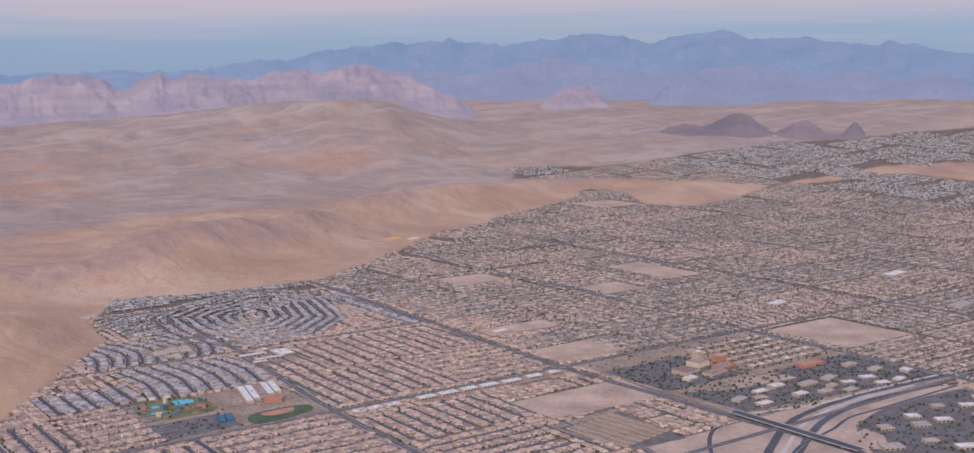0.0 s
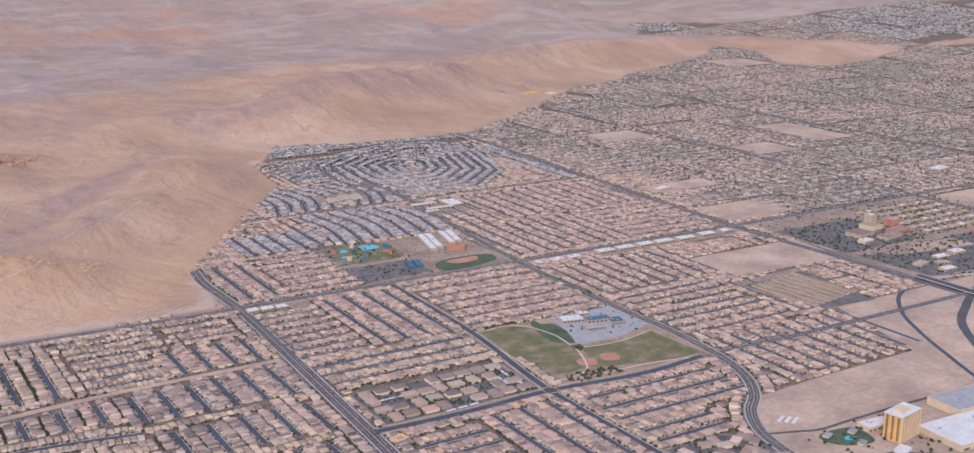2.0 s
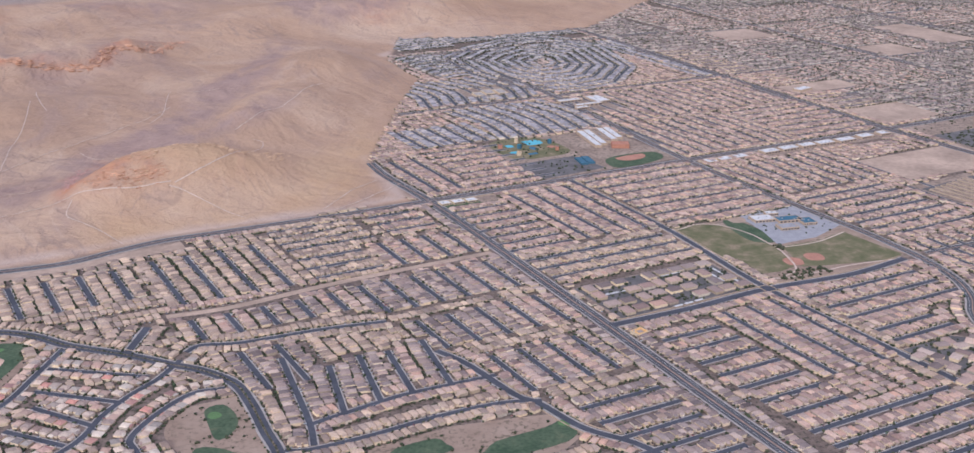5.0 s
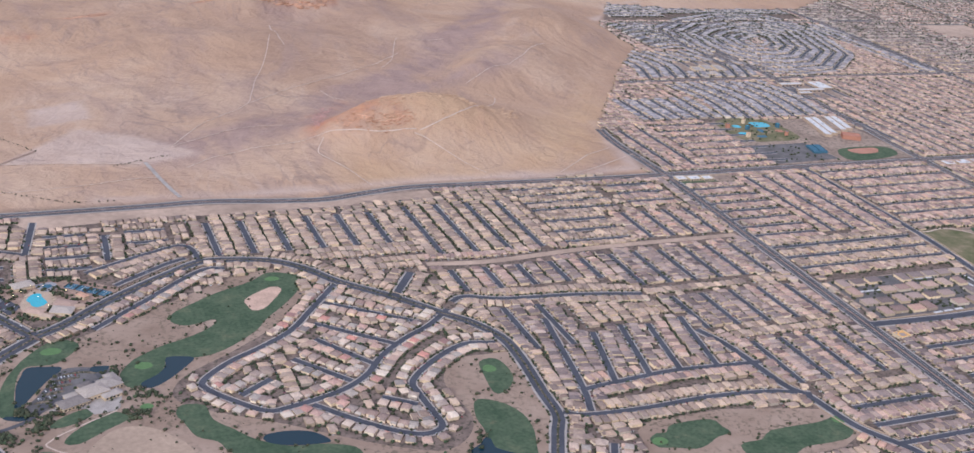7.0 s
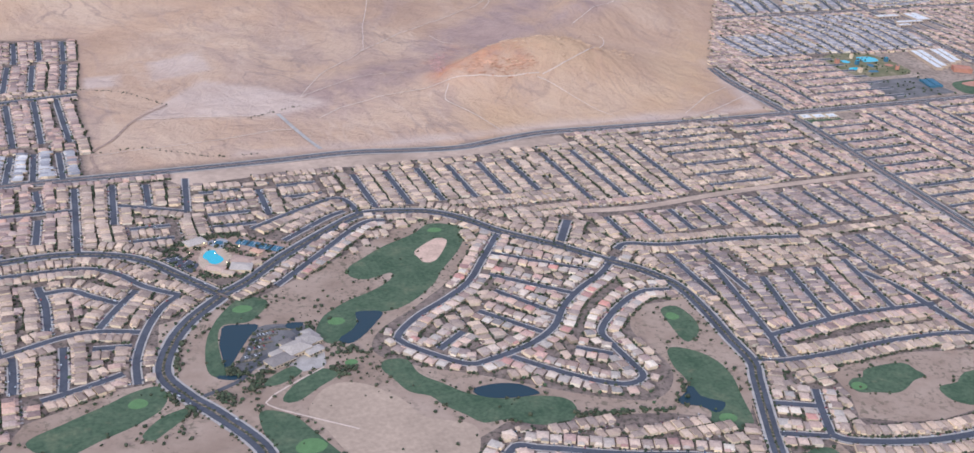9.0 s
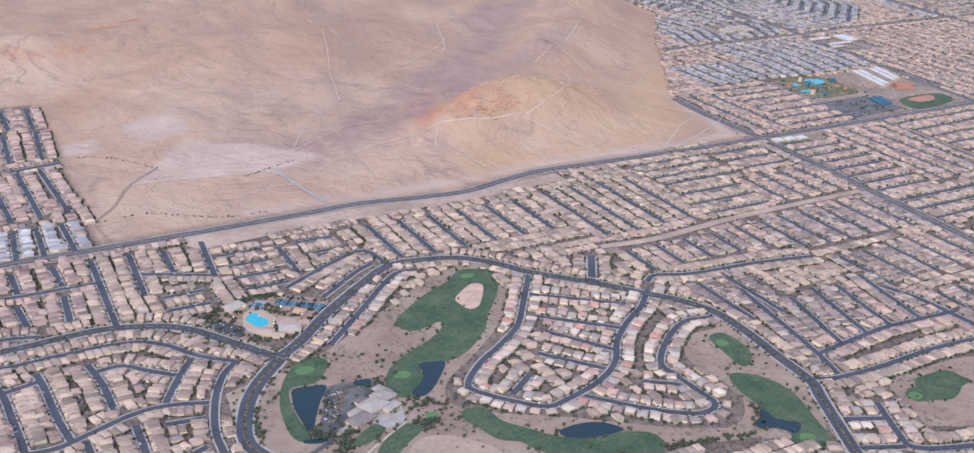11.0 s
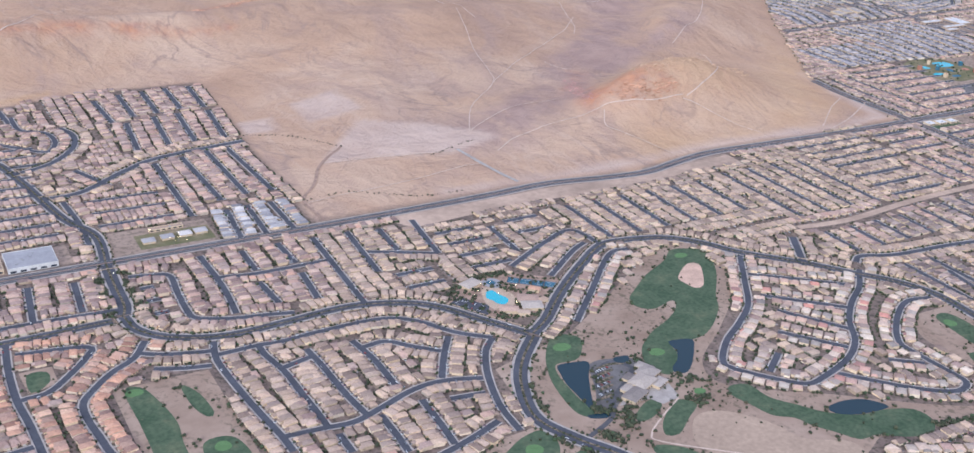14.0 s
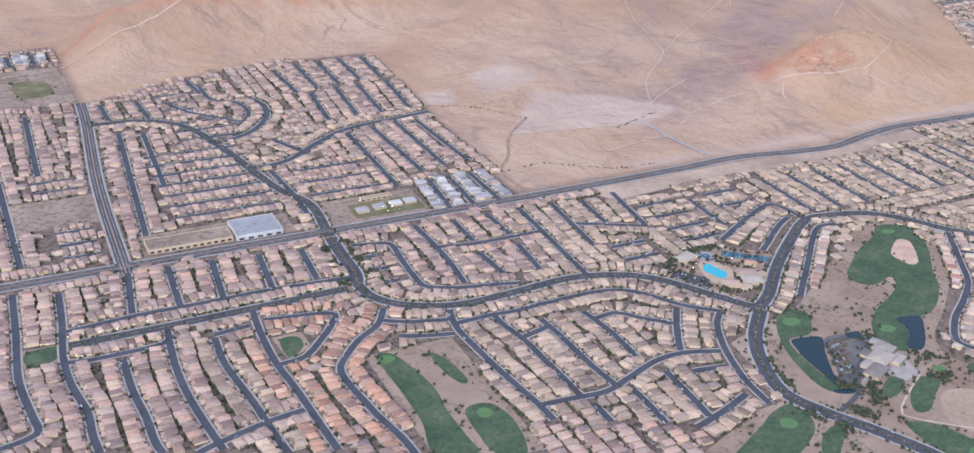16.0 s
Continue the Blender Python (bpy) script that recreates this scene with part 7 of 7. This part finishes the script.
# far landmarks
for x, y, w, d, h, wall, roof in ((690, 700, 26, 12, 4, GOLD, GOLD), (668, 694, 22, 12, 3, WALL_CREAM, CONCRETE), (640, 668, 30, 10, 3, WALL_TAN, CONCRETE), (720, 690, 16, 9, 3, WALL_CREAM, ROOF_WHITE), (455, 130, 18, 9, 2, WALL_TAN, ROOF_WHITE),
                                  (1010, 90, 40, 14, 3, WALL_TAN, ROOF_WHITE), (980, -120, 30, 16, 3, WALL_TAN, ROOF_WHITE), (760, 60, 24, 12, 2.5, WALL_TAN, ROOF_WHITE), (900, -60, 34, 14, 3, WALL_TAN, ROOF_GREY), (1150, -40, 40, 16, 3, WALL_TAN, ROOF_WHITE)):
    building("hall", "large flat-roofed hall among the far tracts", "hall", x, y, w, d, h, wall, roof, 10, 3)

# trees and cars' shade rows on the lots east and south-east
lot_trees = []
for x0, x1, y0, y1, n in ((436, 640, -204, -112, 760), (440, 690, -410, -236, 1100), (434, 530, -110, -30, 380), (535, 640, -105, -20, 520), (160, 225, -400, -316, 110), (95, 146, -405, -294, 330), (96, 150, 48, 104, 60), (86, 146, 8, 44, 40), (3, 90, -203, -161, 300), (430, 640, -20, 4, 60)):
    for _ in range(n):
        lot_trees.append((rnd.uniform(x0, x1), rnd.uniform(y0, y1), rnd.uniform(0.4, 1.0)))
lot_trees = [q for q in lot_trees if not road_cells[int(q[0]) - GX, int(q[1]) - GY] and not inside([(434, -268), (475, -240), (540, -222), (640, -228), (640, -204), (440, -190), (380, -230)], np.array([q[0]]), np.array([q[1]]))[0]]
shrubs("lot_trees", lot_trees, "dark green trees in rows on the parking lots", "trees")

# ---- planting on the golf course and along the medians ----
GREENS = [[(v.co.x, v.co.y) for v in o.data.vertices] for o in scene.objects if o.type == "MESH" and o.name.startswith(("fairway", "pond", "bunker", "lawn", "putting_green", "clubhouse_plaza", "pool", "tennis"))]
scrub, verge_trees = [], []
for k in range(5200):
    x, y = rnd.uniform(-455, -185), rnd.uniform(-315, -88)
    i, j = int(x) - GX, int(y) - GY
    if inside(GOLF_LAND, np.array([x]), np.array([y]))[0] and not road_cells[i, j] and (rnd.random() < 0.15 or not inside(RANGE_LOT, np.array([x]), np.array([y]))[0]) and rnd.random() < 0.42 + 0.6 * math.sin(x * 0.09) * math.sin(y * 0.11):
        scrub.append((x, y, rnd.uniform(0.14, 0.34) if rnd.random() < 0.65 else rnd.uniform(0.4, 0.8)))
for poly in GREENS:
    if len(poly) > 12 and poly[0][0] < -80:
        for x, y in poly:
            if rnd.random() < 0.6:
                scrub.append((x + rnd.gauss(0, 1.5), y + rnd.gauss(0, 1.5), rnd.uniform(0.25, 0.8)))
for line, width, district, kind, rows in STREETS:
    if kind == "collector" and line[0][0] < -150:
        side = np.gradient(line, axis=0)
        side = np.column_stack([-side[:, 1], side[:, 0]]) / np.maximum(np.hypot(side[:, 0], side[:, 1]), 1e-9)[:, None]
        for (x, y), (ux, uy) in zip(line, side):
            for off in ((0.0,) if width > 4.4 else ()) + (width / 2 + 1.35, -width / 2 - 1.35):
                if rnd.random() < 0.55:
                    verge_trees.append((x + off * ux + rnd.uniform(-0.4, 0.4), y + off * uy + rnd.uniform(-0.4, 0.4), rnd.uniform(0.28, 0.5) if off == 0 else rnd.uniform(0.3, 0.72)))
for x0, y0, x1, y1, wide, n in ((-392, -205, -386, -213, 2.5, 26), (-411, -196, -399, -215, 3.0, 46), (-387, -190, -379, -199, 3.0, 34), (-373, -196, -380, -208, 3.0, 36), (-352, -200, -340, -206, 4.0, 22), (-356, -165, -342, -178, 2.5, 26), (-345, -188, -334, -192, 3.0, 18), (-384, -140, -396, -158, 2.2, 30), (-398, -165, -405, -190, 2.0, 30),
                                (-398, -96, -384, -82, 2.0, 24), (-376, -81, -360, -82, 2.0, 22), (-352, -106, -344, -112, 3.0, 16), (-384, -117, -366, -122, 1.6, 26), (-372, -92, -364, -98, 1.6, 12), (-300, -250, -240, -262, 1.6, 60), (-220, -240, -232, -262, 3.0, 30), (-260, -205, -250, -252, 2.0, 10), (-528, -14, -529, -60, 3.0, 70), (-515, -12, -515, -62, 3.0, 70), (-512, -80, -480, -90, 1.5, 40)):
    for _ in range(2 * n):
        f = rnd.random()
        scrub.append((x0 + (x1 - x0) * f + rnd.gauss(0, wide * 0.6), y0 + (y1 - y0) * f + rnd.gauss(0, wide * 0.6), rnd.uniform(0.35, 0.95)))
for _ in range(320):
    x, y = rnd.uniform(-398, -340), rnd.uniform(-122, -80)
    if math.hypot(x + 375, y + 101) > 8.5 and abs((x + 353) * 0.61 + (y + 95) * 0.79) > 3.5 and inside([(-399, -99), (-391, -91), (-384, -80), (-370, -80), (-356, -84), (-338, -98), (-338, -104), (-352, -118), (-366, -123), (-380, -119), (-392, -114)], np.array([x]), np.array([y]))[0]:
        scrub.append((x, y, rnd.uniform(0.35, 0.9)))
sx, sy = np.array([q[0] for q in scrub]), np.array([q[1] for q in scrub])
on_turf = np.zeros(len(scrub), bool)
for poly in GREENS:
    on_turf |= inside(poly, sx, sy)
scrub = [q for q, turf in zip(scrub, on_turf) if not turf or rnd.random() < 0.06]
scrub = [q for q in scrub if not road_cells[int(math.floor(q[0])) - GX, int(math.floor(q[1])) - GY]]
shrubs("desert_scrub", scrub, "olive desert shrubs on bare golf-course sand", "shrubs")
shrubs("verge_trees", verge_trees, "small dark trees along the medians and verges of collector roads", "trees")
wash = []
for pts in ([(-414, 133), (-389, 119), (-368, 89)], [(-414, 29), (-387, 29), (-359, 13), (-332, 9)], [(-333, 55), (-315, 58), (-297, 64)]):
    for x, y in smooth_line(pts, 1.1):
        if rnd.random() < 0.6:
            wash.append((x + rnd.uniform(-0.8, 0.8), y + rnd.uniform(-0.8, 0.8), rnd.uniform(0.2, 0.5)))
v0 = shrubs("wash_scrub", wash, "dark scrub along a dry desert wash", "shrubs")
for v in v0.data.vertices:
    v.co.z += float(max(0, height(v.co.x, v.co.y)))


def tree(x, y, s):
    """A desert tree: leaning tapered trunk, three limbs, a ragged crown of many lumps."""
    ob = tagged(new("tree"), "dark green broadleaf tree on the golf course", "tree", "golf course trees")
    ob.matrix_basis = pose(x, y, 0, 0, 0, rnd.uniform(0, 360))
    vs, fs = [], []
    for k, (ex, ey, ez, r0, z0) in enumerate(((0.1, 0, 0.8, 0.14, 0), (0.5, 0.2, 1.3, 0.07, 0.6), (-0.4, 0.3, 1.25, 0.07, 0.6), (0.0, -0.45, 1.3, 0.07, 0.6))):
        n0 = len(vs)
        for q in range(5):
            a = q * math.tau / 5
            vs += [(r0 * math.cos(a) * s, r0 * math.sin(a) * s, z0 * s), ((ex + 0.45 * r0 * math.cos(a)) * s, (ey + 0.45 * r0 * math.sin(a)) * s, ez * s)]
        fs += [(n0 + 2 * q, n0 + (2 * q + 2) % 10, n0 + (2 * q + 3) % 10, n0 + 2 * q + 1) for q in range(5)]
    part("trunk", vs, fs, BARK, ob)
    cv, cf = [], []
    for k in range(14):
        a, rr = rnd.uniform(0, math.tau), rnd.uniform(0, 0.85) ** 0.7
        c = np.array([math.cos(a) * rr, math.sin(a) * rr, rnd.uniform(0.9, 1.7)]) * s
        q = ICO_V * (1 + np.array([[rnd.uniform(-0.35, 0.35)] for _ in ICO_V])) * rnd.uniform(0.26, 0.45) * s + c
        cf += [tuple(i + len(cv) for i in f) for f in ICO_F]
        cv += [tuple(p) for p in q]
    part("crown", cv, cf, LEAF, ob)
    return ob


protos_tree = [tree(-523, -60, 0.7), tree(-528, -40, 0.8), tree(-517.5, -38, 0.6)]
NO_TREES = [[(v.co.x, v.co.y) for v in o.data.vertices] for o in scene.objects if o.type == "MESH" and o.name.startswith(("pond", "pool", "putting_green", "fairway"))]
spots_tree = [(-517 + rnd.uniform(-4, 4), -32 + rnd.uniform(-16, 16)) for _ in range(26)] + [(-525 + rnd.uniform(-3, 3), -30 + rnd.uniform(-16, 14)) for _ in range(18)]
spots_tree += [(-360 + rnd.uniform(-28, 14), -100 + rnd.uniform(-16, 16)) for _ in range(34)] + [(-352 + rnd.uniform(-36, 20), -185 + rnd.uniform(-22, 24)) for _ in range(70)]
spots_tree += [(x + rnd.uniform(-2, 2), y + rnd.uniform(-2, 2)) for poly in GREENS if len(poly) > 14 and poly[0][0] < -180 for x, y in poly[::11]]
for x, y in spots_tree:
    i, j = int(math.floor(x)) - GX, int(math.floor(y)) - GY
    if any(inside(q, np.array([x]), np.array([y]))[0] for q in NO_TREES):
        continue
    if not road_cells[i, j] and not (taken[i, j] and any(abs(q[0] - x) < 3 and abs(q[1] - y) < 3 for q in spots)):
        copy_thing(protos_tree[rnd.randrange(3)], pose(x, y, 0, 0, 0, rnd.uniform(0, 360)))


# ---- rock outcrops on the desert ridges ----
ORANGE_ROCK = plain((0.54, 0.315, 0.205), 0.3, 0.12, relief=0.4)("orange_sandstone")
DOME_ROCK = plain((0.53, 0.355, 0.225), 0.25, 0.12, relief=0.4)("sandy_bedrock")
PINK_ROCK = plain((0.50, 0.285, 0.235), 0.25, 0.12, relief=0.4)("pink_sandstone")


def outcrop(pts, size, mat, label, count, spread=0.5):
    """Weathered ledges of bedrock along a ridge line, mostly sunk in the slope and strung along it."""
    line = smooth_line(pts, 2.0)
    vs, fs = [], []
    k = 0
    while k < count:
        i = rnd.randrange(1, len(line))
        if fbm(np.array([line[i][0]]), np.array([line[i][1]]), 26.0, 2, False, 3.0)[0] < rnd.uniform(0.2, 0.6):
            k += 0.34
            continue
        k += 1
        along = math.atan2(*(line[i] - line[i - 1])[::-1]) + rnd.gauss(0, 0.25)
        x, y = line[i] + np.array([rnd.gauss(0, size * spread), rnd.gauss(0, size * spread)])
        s = size * rnd.uniform(0.15, 0.6) * rnd.uniform(0.5, 1.0)
        q = ICO_V * (1 + np.array([[rnd.uniform(-0.35, 0.35)] for _ in ICO_V])) * (s * rnd.uniform(1.2, 2.8), s * rnd.uniform(0.5, 1.0), s * rnd.uniform(0.25, 0.5))
        qx, qy = q[:, 0] * math.cos(along) - q[:, 1] * math.sin(along), q[:, 0] * math.sin(along) + q[:, 1] * math.cos(along)
        fs += [tuple(i + len(vs) for i in f) for f in ICO_F]
        vs += list(zip(x + qx, y + qy, q[:, 2] - 0.08 * s + float(height(np.array([x]), np.array([y]))[0])))
    tagged(new("rock_outcrop", mesh_from("rock_outcrop", np.array(vs), fs, [mat])), label, "rocks", kind="stuff")


outcrop([(-226, 398), (-190, 408), (-170, 404), (-120, 416), (-90, 448), (-55, 456), (-5, 520)], 5.0, ORANGE_ROCK, "line of orange sandstone ledges along a ridge", 420)
outcrop([(-193, 68), (-184, 67), (-168, 62), (-150, 66)], 2.8, ORANGE_ROCK, "orange sandstone outcrop on the hill", 190, 0.9)
outcrop([(-205, 78), (-198, 104), (-186, 132)], 2.2, PINK_ROCK, "pinkish rock ledges at the foot of the hill", 220, 1.2)
outcrop([(-160, 82), (-130, 96), (-96, 102), (-70, 98)], 3.0, DOME_ROCK, "broken sandy bedrock over the crown of the hill", 330, 3.2)
outcrop([(-300, 408), (-358, 386), (-415, 358), (-457, 354), (-500, 340)], 4.0, ORANGE_ROCK, "broken orange ledge across the desert slope", 330)


# ---- cars and lamps ----
CAR_PAINTS = [plain(c, 0.05, 2.0, 0.35, 0.5)(nm) for nm, c in (("white_car_paint", (0.72, 0.72, 0.72)), ("silver_car_paint", (0.42, 0.43, 0.45)), ("black_car_paint", (0.03, 0.03, 0.035)), ("red_car_paint", (0.35, 0.06, 0.05)))]
TYRE = plain((0.025, 0.025, 0.025), 0.1, 3.0)("tyre_rubber")
CAR_WORDS = ("white", "silver", "black", "red")


def make_car(k):
    """A small car: body, glazed cabin, four wheels."""
    ob = tagged(new("car"), CAR_WORDS[k] + " car parked on the asphalt street", "car", "parked cars")
    part_box("body", -0.6, 0.6, -0.24, 0.24, 0.14, 0.30, CAR_PAINTS[k], ob)
    v, f = box(-0.34, 0.30, -0.21, 0.21, 0.30, 0.42, True)
    v = [(x * (0.78 if z > 0.4 else 1), y * (0.85 if z > 0.4 else 1), z) for x, y, z in v]
    part("cabin", v, f, GLASS, ob, "dark glazed cabin")
    part_box("roof", -0.25, 0.22, -0.17, 0.17, 0.42, 0.435, CAR_PAINTS[k], ob)
    for wx in (-0.38, 0.38):
        for wy in (-0.23, 0.23):
            wv, wf = [], []
            for q in range(8):
                a = q * math.tau / 8
                wv += [(wx + 0.1 * math.cos(a), wy - 0.04, 0.1 + 0.1 * math.sin(a)), (wx + 0.1 * math.cos(a), wy + 0.04, 0.1 + 0.1 * math.sin(a))]
            wf = [(2 * q, (2 * q + 2) % 16, (2 * q + 3) % 16, 2 * q + 1) for q in range(8)] + [tuple(range(0, 16, 2)), tuple(range(15, 0, -2))]
            part("wheel", wv, wf, TYRE, ob)
    return ob


def park(c, m):
    if c not in cars:
        cars[c] = make_car(c)
        cars[c].matrix_basis = m
    else:
        copy_thing(cars[c], m)


cars = {}
for ax, ay, bx, by, n in ((-371, -170.6, -363.5, -169.6, 6), (-373.5, -174.8, -366, -173.8, 6), (-376, -179.6, -369, -178.6, 5), (-379, -185, -372, -184, 5), (-394, -100, -387, -110, 6), (-391, -97, -384.5, -106.5, 5)):
    for k in range(n):
        f = (k + rnd.uniform(0.1, 0.9)) / n
        park(rnd.choice((0, 0, 1, 1, 2, 3)), pose(ax + (bx - ax) * f, ay + (by - ay) * f, 0.055, 0, 0, math.degrees(math.atan2(by - ay, bx - ax)) + 90))
near_streets = [s for s in STREETS if s[0][0][0] < -250 and -260 < s[0][0][1] < 60 and s[3] in ("local", "collector")]
for k in range(120):
    line, width, district, kind, rows = near_streets[rnd.randrange(len(near_streets))]
    i = rnd.randrange(1, len(line))
    t = line[i] - line[i - 1]
    if np.hypot(*t) < 1e-6:
        continue
    t = t / np.hypot(*t)
    side = rnd.choice((-1, 1))
    p = line[i] + np.array([-t[1], t[0]]) * side * (width / 2 - 0.45)
    c = rnd.choice((0, 0, 1, 1, 2, 3))
    m = pose(p[0], p[1], 0.105 if kind == "local" else 0.15, 0, 0, math.degrees(math.atan2(t[1], t[0])))
    park(c, m)

LAMP = material("lamp_glow", lambda n, l, b: (setattr(b.inputs["Emission Color"], "default_value", (1.0, 0.72, 0.32, 1)), setattr(b.inputs["Emission Strength"], "default_value", 9.0)))
POLE = plain((0.2, 0.19, 0.18), 0.1)("lamp_pole_metal")


def make_lamp(x, y):
    """A street lamp: tapered pole, arm, glowing head."""
    ob = tagged(new("street_lamp"), "lit amber street lamp on a thin pole", "street lamp", "street lamps")
    ob.matrix_basis = pose(x, y, 0)
    part_box("pole", -0.05, 0.05, -0.05, 0.05, 0, 1.9, POLE, ob)
    part_box("arm", 0, 0.5, -0.03, 0.03, 1.86, 1.92, POLE, ob)
    part_box("lamp_head", 0.34, 0.62, -0.12, 0.12, 1.78, 1.88, LAMP, ob, "glowing amber lamp head")
    return ob


lamp0 = make_lamp(-520, -16)
lamps = [(-524 + rnd.uniform(-6, 6), -34 + rnd.uniform(-18, 18)) for _ in range(10)] + [(-372 + rnd.uniform(-14, 12), -100 + rnd.uniform(-12, 12)) for _ in range(7)] + [(-640 + 6 * k, -53.5) for k in range(9)]
lamps += [(-486 + rnd.uniform(-14, 14), 12 + rnd.uniform(-8, 10)) for _ in range(8)]
for x, y in lamps:
    i, j = int(math.floor(x)) - GX, int(math.floor(y)) - GY
    if not road_cells[i, j]:
        copy_thing(lamp0, pose(x, y, 0, 0, 0, rnd.uniform(0, 360)))
